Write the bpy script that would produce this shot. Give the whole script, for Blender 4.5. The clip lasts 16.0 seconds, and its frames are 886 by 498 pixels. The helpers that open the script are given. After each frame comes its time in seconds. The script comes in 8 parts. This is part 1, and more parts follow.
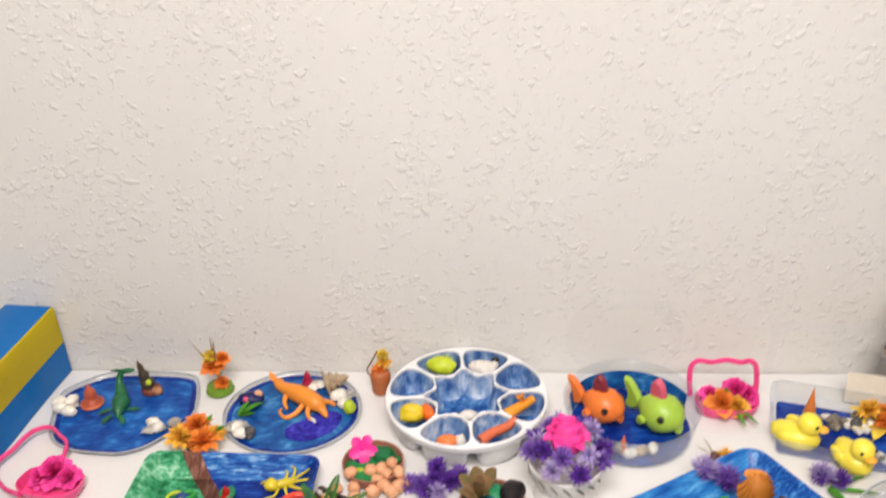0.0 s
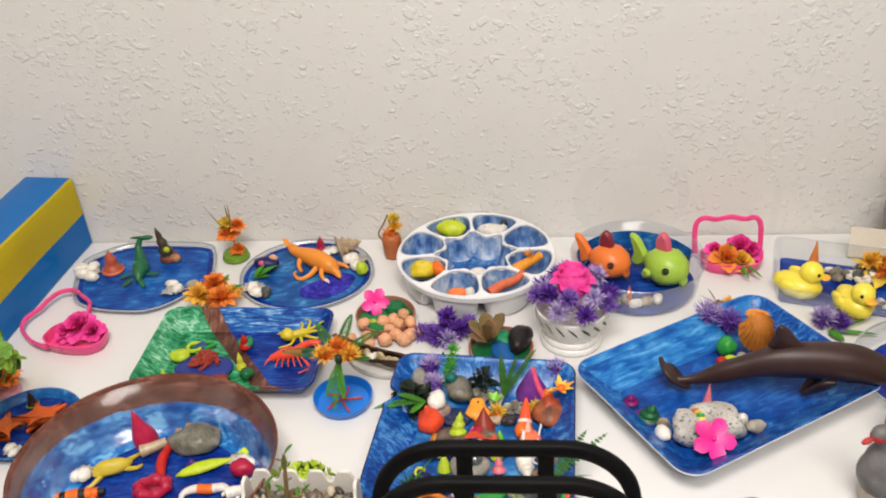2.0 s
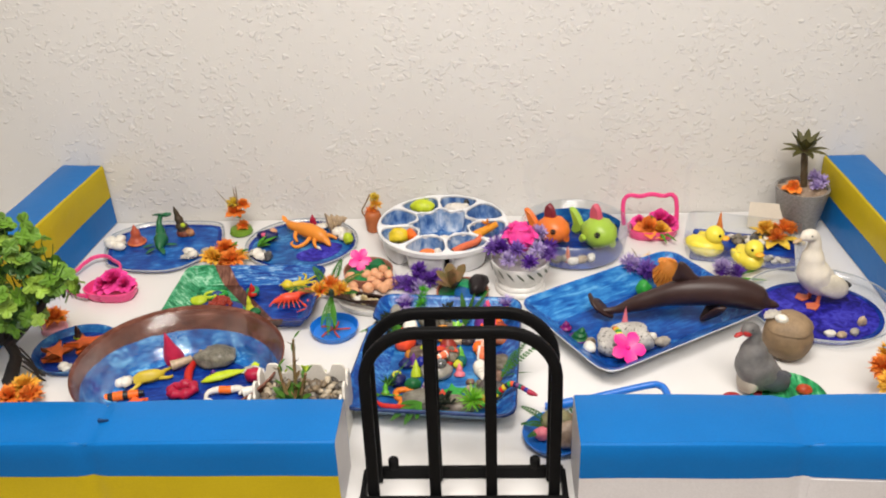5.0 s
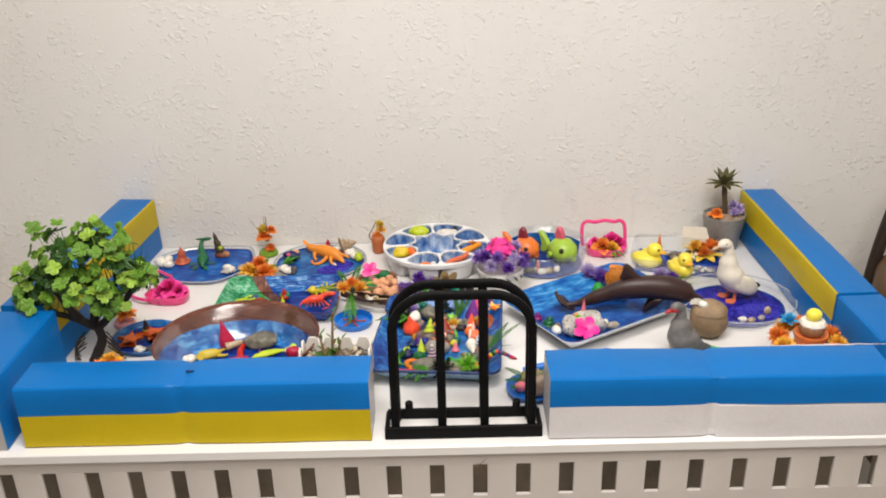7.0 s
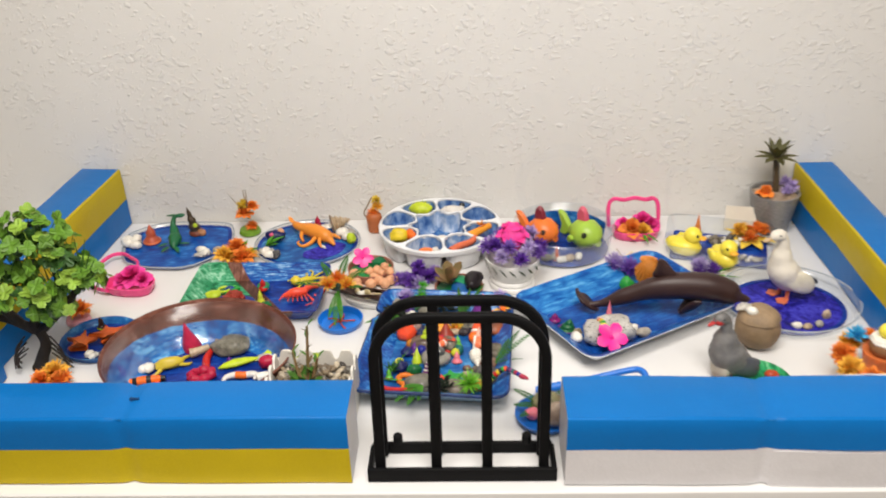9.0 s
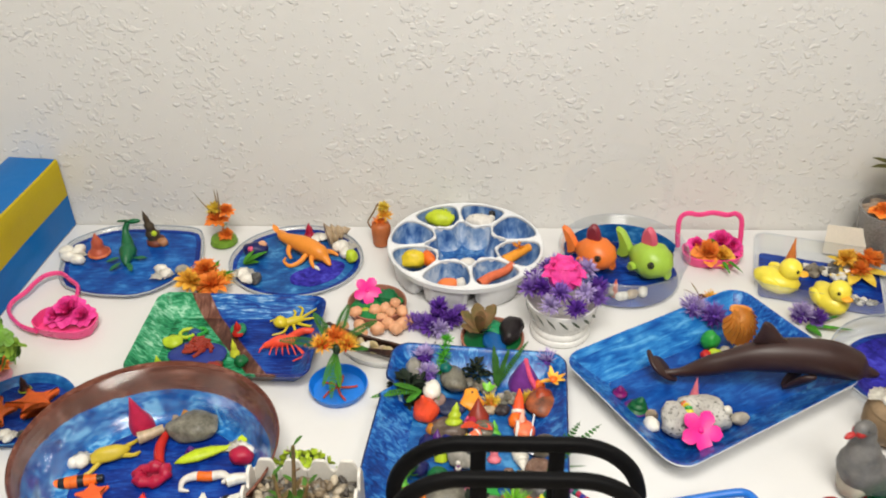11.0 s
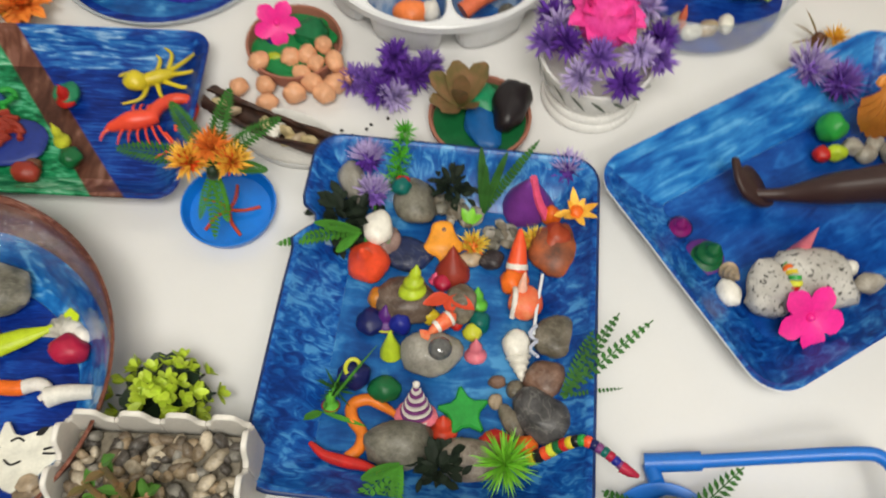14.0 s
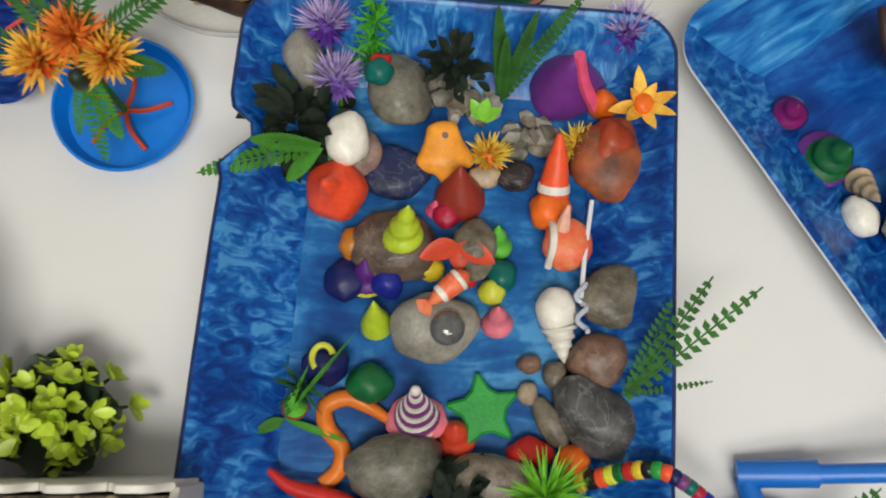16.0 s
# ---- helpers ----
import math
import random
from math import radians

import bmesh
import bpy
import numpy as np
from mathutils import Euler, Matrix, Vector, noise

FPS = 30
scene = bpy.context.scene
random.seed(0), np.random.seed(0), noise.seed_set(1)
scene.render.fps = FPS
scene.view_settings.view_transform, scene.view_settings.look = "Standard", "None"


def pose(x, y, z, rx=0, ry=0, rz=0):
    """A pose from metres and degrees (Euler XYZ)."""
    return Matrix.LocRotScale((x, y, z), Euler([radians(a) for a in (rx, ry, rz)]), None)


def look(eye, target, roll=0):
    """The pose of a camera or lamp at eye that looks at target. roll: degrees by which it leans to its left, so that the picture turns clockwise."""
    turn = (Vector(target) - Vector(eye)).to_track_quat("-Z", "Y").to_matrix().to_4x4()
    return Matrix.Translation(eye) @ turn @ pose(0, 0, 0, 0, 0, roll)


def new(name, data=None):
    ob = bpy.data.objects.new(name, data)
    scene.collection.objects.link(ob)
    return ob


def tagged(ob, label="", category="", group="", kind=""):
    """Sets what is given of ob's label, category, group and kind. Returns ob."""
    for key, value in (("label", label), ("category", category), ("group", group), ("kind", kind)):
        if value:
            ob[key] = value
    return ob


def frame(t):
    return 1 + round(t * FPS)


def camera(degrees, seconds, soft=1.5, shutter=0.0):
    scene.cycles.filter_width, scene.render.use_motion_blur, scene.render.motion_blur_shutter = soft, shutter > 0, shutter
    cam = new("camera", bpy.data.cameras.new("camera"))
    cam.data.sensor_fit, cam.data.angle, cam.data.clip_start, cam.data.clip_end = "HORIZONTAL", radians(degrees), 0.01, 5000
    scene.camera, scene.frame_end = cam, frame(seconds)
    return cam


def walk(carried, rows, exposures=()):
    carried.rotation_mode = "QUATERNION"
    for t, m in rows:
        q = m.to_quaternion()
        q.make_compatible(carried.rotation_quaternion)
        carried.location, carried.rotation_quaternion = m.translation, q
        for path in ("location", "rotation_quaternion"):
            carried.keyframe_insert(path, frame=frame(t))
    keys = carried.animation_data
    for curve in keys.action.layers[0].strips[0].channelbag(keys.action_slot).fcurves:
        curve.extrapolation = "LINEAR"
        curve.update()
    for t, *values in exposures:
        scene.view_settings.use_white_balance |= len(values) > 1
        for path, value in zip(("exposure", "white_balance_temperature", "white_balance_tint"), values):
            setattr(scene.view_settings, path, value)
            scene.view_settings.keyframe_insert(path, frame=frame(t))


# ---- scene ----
cam = camera(53.0, 16.0, soft=1.9, shutter=0.5)
PATH = [
    (0, (0.002, -0.33, 0.733), (-0.109, 1.421, -0.226), -1.9),
    (0.5, (0.004, -0.315, 0.685), (-0.154, 1.383, -0.361), -4.1),
    (1, (0.002, -0.322, 0.653), (-0.151, 1.341, -0.448), -4.7),
    (1.5, (-0.007, -0.345, 0.641), (-0.145, 1.311, -0.472), -4.9),
    (2, (0.01, -0.40, 0.656), (-0.135, 1.282, -0.416), -3.3),
    (2.5, (0.026, -0.482, 0.657), (-0.14, 1.223, -0.374), -3.3),
    (3, (0.034, -0.566, 0.651), (-0.094, 1.152, -0.364), -3.3),
    (5.5, (0.024, -0.709, 0.691), (-0.044, 1.063, -0.234), -2.0),
    (6, (0.005, -0.792, 0.709), (-0.015, 1.013, -0.153), -2.1),
    (6.5, (-0.013, -0.906, 0.709), (-0.014, 0.909, -0.132), -2.1),
    (7, (-0.009, -0.993, 0.723), (-0.02, 0.832, -0.095), -1.5),
    (7.5, (-0.002, -1.003, 0.731), (-0.005, 0.823, -0.086), -0.9),
    (8, (0.01, -0.973, 0.725), (-0.001, 0.835, -0.131), -1.3),
    (8.5, (0.016, -0.888, 0.708), (-0.001, 0.893, -0.203), -1.8),
    (9, (0.02, -0.757, 0.705), (-0.043, 1.0, -0.247), -1.8),
    (9.5, (0.031, -0.659, 0.69), (-0.112, 1.056, -0.329), -1.9),
    (9.7, (0.033, -0.629, 0.688), (-0.107, 1.081, -0.34), -2.2),
    (11.8, (-0.067, -0.254, 0.661), (-0.071, 1.280, -0.623), 0.9),
    (12, (-0.055, -0.218, 0.647), (-0.078, 1.262, -0.698), 0.9),
    (12.5, (-0.032, -0.147, 0.603), (-0.098, 1.123, -0.941), 0.1),
    (13, (-0.013, -0.084, 0.574), (-0.119, 0.996, -1.106), -1.3),
    (13.5, (-0.01, -0.043, 0.563), (-0.094, 1.004, -1.139), 0.5),
    (14, (-0.024, 0.01, 0.532), (-0.021, 0.956, -1.23), 1.6),
    (14.5, (-0.028, 0.056, 0.493), (0.03, 0.821, -1.354), 2.3),
    (15, (-0.035, 0.098, 0.466), (0.018, 0.764, -1.419), 0.7),
    (15.5, (-0.031, 0.136, 0.431), (-0.021, 0.664, -1.498), -1.3),
    (16, (-0.031, 0.171, 0.398), (0.002, 0.571, -1.562), 3.9),
]
walk(cam, [(t, look(eye, target, roll)) for t, eye, target, roll in PATH],
     [(0.0, 0.14, 6460, 14), (1.0, 0.18, 6410, 12), (2.0, -0.02, 6470, 12), (3.0, 0.07, 6490, 11), (5.5, 0.08, 6540, 12), (7.5, 0.07, 6460, 12), (9.5, 0.07, 6460, 10), (12.5, -0.09, 6420, 6), (14.0, -0.24, 6440, 6), (16.0, -0.44, 6270, 6)])

# ---- world and light ----
world = bpy.data.worlds.new("room_world")
scene.world = world
world.use_nodes = True
world.node_tree.nodes["Background"].inputs[0].default_value = (0.9, 0.95, 1.0, 1)
world.node_tree.nodes["Background"].inputs[1].default_value = 0.012
scene.view_settings.exposure = 0.0


def area_lamp(name, m, sx, sy, watts, colour):
    data = bpy.data.lights.new(name, "AREA")
    data.shape, data.size, data.size_y, data.energy, data.color = "RECTANGLE", sx, sy, watts, colour
    ob = new(name, data)
    ob.matrix_world = m
    return ob


CEIL, FLOOR, WALL_Y = 1.75, -0.75, 0.66
area_lamp("ceiling_lamp_front", pose(-0.10, -0.46, CEIL - 0.06), 0.75, 0.5, 29.5, (1.0, 0.94, 0.86))
area_lamp("ceiling_lamp_back", pose(0.42, -1.10, CEIL - 0.06), 1.0, 0.6, 23.5, (1.0, 0.94, 0.86))

# ---- materials ----


def graph(name):
    m = bpy.data.materials.new(name)
    m.use_nodes = True
    t = m.node_tree
    return m, t, t.nodes["Principled BSDF"]


def link(t, a, b):
    t.links.new(a, b)


def node(t, kind, **values):
    n = t.nodes.new(kind)
    for key, value in values.items():
        n.inputs[key].default_value = value
    return n


def ramp(t, source, stops, smooth=False):
    n = t.nodes.new("ShaderNodeValToRGB")
    n.color_ramp.interpolation = "EASE" if smooth else "LINEAR"
    while len(n.color_ramp.elements) < len(stops):
        n.color_ramp.elements.new(0.5)
    for e, (p, c) in zip(n.color_ramp.elements, stops):
        e.position, e.color = p, (*c, 1) if len(c) == 3 else c
    link(t, source, n.inputs[0])
    return n.outputs[0]


def coords(t, scale=(1, 1, 1), turn=(0, 0, 0)):
    c = t.nodes.new("ShaderNodeTexCoord")
    p = t.nodes.new("ShaderNodeMapping")
    p.inputs["Scale"].default_value = scale
    p.inputs["Rotation"].default_value = [radians(a) for a in turn]
    link(t, c.outputs["Object"], p.inputs[0])
    return p.outputs[0]


def shade(c, k):
    return tuple(min(1.0, max(0.0, v * k)) for v in c)


def surface(name, colour, rough=0.5, low=0.8, high=1.12, scale=90, grain=600, bump=0.1, metal=0.0, second=None, vary=0.06, coat=0.0, soft=0.0, spec=0.5, crumple=0.0, fleck=1.0):
    """A coloured material with stains, a fine grain and a little relief; second: another colour in patches."""
    m, t, b = graph(name)
    at = coords(t)
    big = node(t, "ShaderNodeTexNoise", Scale=scale, Detail=4, Roughness=0.6)
    fine = node(t, "ShaderNodeTexNoise", Scale=grain, Detail=3, Roughness=0.7)
    link(t, at, big.inputs["Vector"])
    link(t, at, fine.inputs["Vector"])
    tint = ramp(t, big.outputs[0], [(0.3, shade(colour, low)), (0.7, shade(second, 1) if second else shade(colour, high))])
    info = t.nodes.new("ShaderNodeObjectInfo")
    span = node(t, "ShaderNodeMapRange", **{"To Min": 1 - vary, "To Max": 1 + vary})
    link(t, info.outputs["Random"], span.inputs[0])
    speck = node(t, "ShaderNodeMapRange", **{"From Min": 0.25, "From Max": 0.75, "To Min": 1 - 0.08 * fleck, "To Max": 1 + 0.06 * fleck})
    link(t, fine.outputs[0], speck.inputs[0])
    both = t.nodes.new("ShaderNodeMath")
    both.operation = "MULTIPLY"
    link(t, span.outputs[0], both.inputs[0])
    link(t, speck.outputs[0], both.inputs[1])
    hsv = t.nodes.new("ShaderNodeHueSaturation")
    link(t, tint, hsv.inputs["Color"])
    link(t, both.outputs[0], hsv.inputs["Value"])
    link(t, hsv.outputs[0], b.inputs["Base Color"])
    gloss = node(t, "ShaderNodeMapRange", **{"To Min": max(0.03, rough - 0.08), "To Max": min(1.0, rough + 0.1)})
    link(t, big.outputs[0], gloss.inputs[0])
    link(t, gloss.outputs[0], b.inputs["Roughness"])
    b.inputs["Metallic"].default_value = metal
    b.inputs["Specular IOR Level"].default_value = spec
    b.inputs["Coat Weight"].default_value = coat
    if soft:
        b.inputs["Subsurface Weight"].default_value = soft
        b.inputs["Subsurface Radius"].default_value = (0.004, 0.003, 0.002)
        b.inputs["Subsurface Scale"].default_value = 1.0
    if bump:
        bp = node(t, "ShaderNodeBump", Strength=bump, Distance=0.0006)
        link(t, fine.outputs[0], bp.inputs["Height"])
        link(t, bp.outputs[0], b.inputs["Normal"])
        if crumple:
            folds = node(t, "ShaderNodeTexNoise", Scale=24.0, Detail=3, Roughness=0.5, Distortion=0.8)
            link(t, at, folds.inputs["Vector"])
            bend_ = node(t, "ShaderNodeBump", Strength=crumple, Distance=0.004)
            link(t, folds.outputs[0], bend_.inputs["Height"])
            link(t, bp.outputs[0], bend_.inputs["Normal"])
            link(t, bend_.outputs[0], b.inputs["Normal"])
    return m


def strokes_of(t, stretch, turn, weight=0.8, patchy=0.65, wander=0.9):
    """Felt-pen strokes: long streaks over broad patches, as a factor and a height."""
    at = coords(t, stretch, turn)
    strokes = node(t, "ShaderNodeTexNoise", Scale=1.0, Detail=3, Roughness=0.52, Distortion=wander)
    patch = node(t, "ShaderNodeTexNoise", Scale=30.0, Detail=4, Roughness=0.6)
    link(t, at, strokes.inputs["Vector"])
    link(t, coords(t), patch.inputs["Vector"])
    half = t.nodes.new("ShaderNodeMath")
    half.operation = "MULTIPLY"
    half.inputs[1].default_value = weight
    link(t, strokes.outputs[0], half.inputs[0])
    add = t.nodes.new("ShaderNodeMath")
    add.operation = "MULTIPLY_ADD"
    add.inputs[1].default_value = patchy
    link(t, patch.outputs[0], add.inputs[0])
    link(t, half.outputs[0], add.inputs[2])
    return add.outputs[0], strokes.outputs[0]


def tones_of(t, factor, tones):
    n = len(tones) - 1
    return ramp(t, factor, [(0.54 + 0.36 * i / n, c) for i, c in enumerate(tones)])


def pen_finish(t, b, height, rough, coat):
    b.inputs["Roughness"].default_value = rough + 0.06
    b.inputs["Coat Weight"].default_value = coat
    b.inputs["Coat Roughness"].default_value = 0.2
    b.inputs["Specular IOR Level"].default_value = 0.2
    bp = node(t, "ShaderNodeBump", Strength=0.35, Distance=0.0006)
    link(t, height, bp.inputs["Height"])
    link(t, bp.outputs[0], b.inputs["Normal"])


def marker(name, tones, stretch=(30, 210, 70), turn=(0, 0, 0), rough=0.32, coat=0.06, weight=0.8, patchy=0.65, wander=0.9):
    """Felt-pen strokes on smooth plastic."""
    m, t, b = graph(name)
    factor, height = strokes_of(t, stretch, turn, weight, patchy, wander)
    link(t, tones_of(t, factor, tones), b.inputs["Base Color"])
    pen_finish(t, b, height, rough, coat)
    return m


def landscape(name, lefts, mids, rights, slope, x0, x1):
    """Three painted fields parted by slanting lines, each in its own pen strokes."""
    m, t, b = graph(name)
    f1, height = strokes_of(t, (90, 240, 90), (0, 0, 60))
    f2, _ = strokes_of(t, (160, 30, 60), (0, 0, -52), 0.95, 0.35)
    f3, _ = strokes_of(t, (40, 360, 90), (0, 0, 0))
    c = t.nodes.new("ShaderNodeTexCoord")
    sep = t.nodes.new("ShaderNodeSeparateXYZ")
    link(t, c.outputs["Object"], sep.inputs[0])
    d = t.nodes.new("ShaderNodeMath")
    d.operation = "MULTIPLY_ADD"
    d.inputs[1].default_value = slope
    link(t, sep.outputs["Y"], d.inputs[0])
    link(t, sep.outputs["X"], d.inputs[2])
    last = tones_of(t, f1, lefts)
    for edge, f, tones in ((x0, f2, mids), (x1, f3, rights)):
        step = node(t, "ShaderNodeMapRange", **{"From Min": edge - 0.0008, "From Max": edge + 0.0008})
        link(t, d.outputs[0], step.inputs[0])
        mix = t.nodes.new("ShaderNodeMix")
        mix.data_type = "RGBA"
        link(t, step.outputs[0], mix.inputs[0])
        link(t, last, mix.inputs[6])
        link(t, tones_of(t, f, tones), mix.inputs[7])
        last = mix.outputs[2]
    link(t, last, b.inputs["Base Color"])
    pen_finish(t, b, height, 0.32, 0.04)
    return m


def clear(name, tint=(0.97, 0.98, 1.0), gloss=0.16, floor_gloss=0.02, rough=0.2):
    m, t, b = graph(name)
    t.nodes.remove(b)
    out = t.nodes["Material Output"]
    thru = node(t, "ShaderNodeBsdfTransparent", Color=(*tint, 1))
    shine = node(t, "ShaderNodeBsdfGlossy", Color=(1, 1, 1, 1), Roughness=rough)
    rim = node(t, "ShaderNodeLayerWeight", Blend=0.25)
    span = node(t, "ShaderNodeMapRange", **{"To Min": floor_gloss, "To Max": gloss})
    mix = t.nodes.new("ShaderNodeMixShader")
    ripple = node(t, "ShaderNodeTexNoise", Scale=45.0, Detail=2)
    link(t, coords(t), ripple.inputs["Vector"])
    bp = node(t, "ShaderNodeBump", Strength=0.25, Distance=0.001)
    link(t, ripple.outputs[0], bp.inputs["Height"])
    link(t, bp.outputs[0], shine.inputs["Normal"])
    link(t, rim.outputs["Facing"], span.inputs[0])
    link(t, span.outputs[0], mix.inputs[0])
    link(t, thru.outputs[0], mix.inputs[1])
    link(t, shine.outputs[0], mix.inputs[2])
    link(t, mix.outputs[0], out.inputs["Surface"])
    return m


def plaster():
    """White wall paint over a knocked-down plaster texture."""
    m, t, b = graph("knockdown_plaster")
    at = coords(t)
    grit = node(t, "ShaderNodeTexNoise", Scale=900.0, Detail=2)
    broad = node(t, "ShaderNodeTexNoise", Scale=2.2, Detail=3)
    warp = node(t, "ShaderNodeTexNoise", Scale=70.0, Detail=3, Roughness=0.6)
    crowd = node(t, "ShaderNodeTexNoise", Scale=9.0, Detail=2)
    for n in (grit, broad, warp, crowd):
        link(t, at, n.inputs["Vector"])
    shift = t.nodes.new("ShaderNodeVectorMath")
    shift.operation = "MULTIPLY_ADD"
    shift.inputs[1].default_value = (0.019, 0.019, 0.019)
    link(t, warp.outputs["Color"], shift.inputs[0])
    long = node(t, "ShaderNodeMapping", Rotation=(0, radians(38), 0), Scale=(0.8, 1.0, 1.12))
    link(t, shift.outputs[0], long.inputs["Vector"])
    link(t, at, shift.inputs[2])
    top = None
    for scale, reach, height in ((84.0, 0.38, 1.0), (150.0, 0.43, 0.7)):
        cell = node(t, "ShaderNodeTexVoronoi", Scale=scale)
        link(t, long.outputs[0], cell.inputs["Vector"])
        pick = t.nodes.new("ShaderNodeSeparateColor")
        link(t, cell.outputs["Color"], pick.inputs[0])
        size = t.nodes.new("ShaderNodeMath")
        size.operation = "MULTIPLY"
        link(t, pick.outputs[0], size.inputs[0])
        link(t, crowd.outputs[0], size.inputs[1])
        chip = node(t, "ShaderNodeMapRange", **{"To Min": -0.37 * reach, "To Max": 3.0 * reach})
        link(t, size.outputs[0], chip.inputs[0])
        bump = t.nodes.new("ShaderNodeMath")
        bump.operation = "SUBTRACT"
        bump.use_clamp = True
        link(t, chip.outputs[0], bump.inputs[0])
        link(t, cell.outputs["Distance"], bump.inputs[1])
        soft = node(t, "ShaderNodeMapRange", **{"From Max": 0.20, "To Max": height})
        soft.interpolation_type = "SMOOTHSTEP"
        link(t, bump.outputs[0], soft.inputs[0])
        if top is None:
            top = soft
        else:
            both = t.nodes.new("ShaderNodeMath")
            both.operation = "MAXIMUM"
            link(t, top.outputs[0], both.inputs[0])
            link(t, soft.outputs[0], both.inputs[1])
            top = both
    relief = node(t, "ShaderNodeBump", Strength=0.70, Distance=0.0011)
    skin = node(t, "ShaderNodeBump", Strength=0.12, Distance=0.0004)
    link(t, grit.outputs[0], skin.inputs["Height"])
    link(t, top.outputs[0], relief.inputs["Height"])
    link(t, skin.outputs[0], relief.inputs["Normal"])
    link(t, relief.outputs[0], b.inputs["Normal"])
    link(t, ramp(t, broad.outputs[0], [(0.3, (0.70, 0.685, 0.655)), (0.7, (0.75, 0.74, 0.715))]), b.inputs["Base Color"])
    b.inputs["Roughness"].default_value = 0.62
    return m


PLASTER = plaster()
LAMINATE = surface("white_laminate", (0.735, 0.73, 0.722), 0.2, 0.96, 1.02, 6, 300, 0.03, vary=0.0, fleck=0.12)
APRON = surface("white_painted_board", (0.56, 0.53, 0.505), 0.42, 0.95, 1.03, 9, 400, 0.06, vary=0.0, fleck=0.3)
# Colour of the shaded hollow behind the table's slots, and of its scuff.
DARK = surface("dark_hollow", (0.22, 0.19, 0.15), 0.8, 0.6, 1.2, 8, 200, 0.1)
FLOORING = surface("floor_vinyl", (0.33, 0.28, 0.23), 0.5, 0.8, 1.1, 5, 120, 0.1)
CEILING = surface("ceiling_paint", (0.8, 0.79, 0.77), 0.8, 0.97, 1.02, 4, 200, 0.1)
PAPER_BLUE = surface("blue_glossy_paper", (0.002, 0.138, 0.445), 0.3, 0.94, 1.06, 7, 500, 0.03, vary=0.02, spec=0.16, crumple=0.16)
PAPER_YELLOW = surface("yellow_glossy_paper", (0.51, 0.39, 0.010), 0.33, 0.92, 1.05, 9, 500, 0.03, vary=0.02, spec=0.16, crumple=0.2)
PAPER_WHITE = surface("white_glossy_paper", (0.62, 0.605, 0.62), 0.38, 0.96, 1.03, 8, 500, 0.03, vary=0.02, spec=0.16, crumple=0.32)
BLACK_METAL = surface("black_coated_steel", (0.003, 0.003, 0.0035), 0.55, 0.7, 1.4, 40, 900, 0.06, vary=0.02, spec=0.12)
FOAM = surface("white_foam", (0.74, 0.76, 0.79), 0.5, 0.95, 1.03, 60, 1500, 0.15)
WHITE_PLASTIC = surface("white_plastic", (0.76, 0.77, 0.79), 0.3, 0.96, 1.03, 40, 700, 0.03)
SEA = marker("sea_blue_strokes", [(0.004, 0.045, 0.205), (0.008, 0.077, 0.285), (0.016, 0.128, 0.38), (0.08, 0.29, 0.57)], (28, 70, 60), weight=0.56, patchy=0.92, wander=1.6)
SEA_ACROSS = marker("sea_blue_strokes_across", [(0.003, 0.046, 0.23), (0.005, 0.078, 0.33), (0.012, 0.130, 0.43), (0.09, 0.31, 0.61)], (170, 40, 110), (0, 0, -28), weight=0.80, patchy=0.68, wander=1.2, coat=0.22)
SEA_POOL = marker("royal_blue_strokes", [(0.002, 0.034, 0.21), (0.004, 0.058, 0.30), (0.008, 0.095, 0.38), (0.035, 0.19, 0.54)], (26, 90, 60), weight=0.60, patchy=0.88, wander=1.4)
SEA_LIGHT = marker("pale_blue_strokes", [(0.005, 0.070, 0.32), (0.012, 0.130, 0.44), (0.032, 0.22, 0.56), (0.11, 0.38, 0.71)], (24, 150, 60), weight=0.92, patchy=0.54, wander=0.9, coat=0.2)
SEA_DEEP = marker("deep_blue_strokes", [(0.002, 0.012, 0.14), (0.003, 0.022, 0.20), (0.005, 0.038, 0.27), (0.012, 0.085, 0.40)], (60, 300, 120))
SEA_SPECK = marker("washed_blue_strokes", [(0.03, 0.09, 0.28), (0.09, 0.19, 0.42), (0.22, 0.34, 0.55), (0.52, 0.60, 0.72)], (90, 90, 40), rough=0.36, weight=0.6, patchy=0.85)
SEA_WELL = marker("blotchy_blue_wash", [(0.005, 0.04, 0.19), (0.014, 0.08, 0.29), (0.04, 0.15, 0.41), (0.16, 0.32, 0.58)], (120, 160, 80), rough=0.3, weight=0.6, patchy=0.85)
SEA_SIDE = marker("side_wall_blue_strokes", [(0.002, 0.024, 0.17), (0.003, 0.046, 0.26), (0.009, 0.105, 0.40), (0.065, 0.26, 0.58)], (70, 150, 90), (0, 0, -40), weight=0.78, patchy=0.70, wander=1.4, coat=0.2)
SEA_FLOOR = marker("royal_floor_strokes", [(0.002, 0.026, 0.17), (0.003, 0.044, 0.25), (0.006, 0.072, 0.33), (0.016, 0.13, 0.45)], (26, 100, 60), weight=0.62, patchy=0.84, wander=1.4)
ULTRA = marker("ultramarine_strokes", [(0.004, 0.004, 0.10), (0.012, 0.010, 0.22), (0.03, 0.025, 0.36), (0.06, 0.06, 0.5)], (90, 90, 90), rough=0.5)
BROWN_TONES = [(0.085, 0.026, 0.016), (0.135, 0.045, 0.028), (0.20, 0.075, 0.050), (0.32, 0.15, 0.11)]
BROWN_PEN = marker("brown_strokes", BROWN_TONES, (60, 260, 420), rough=0.36, coat=0.18)
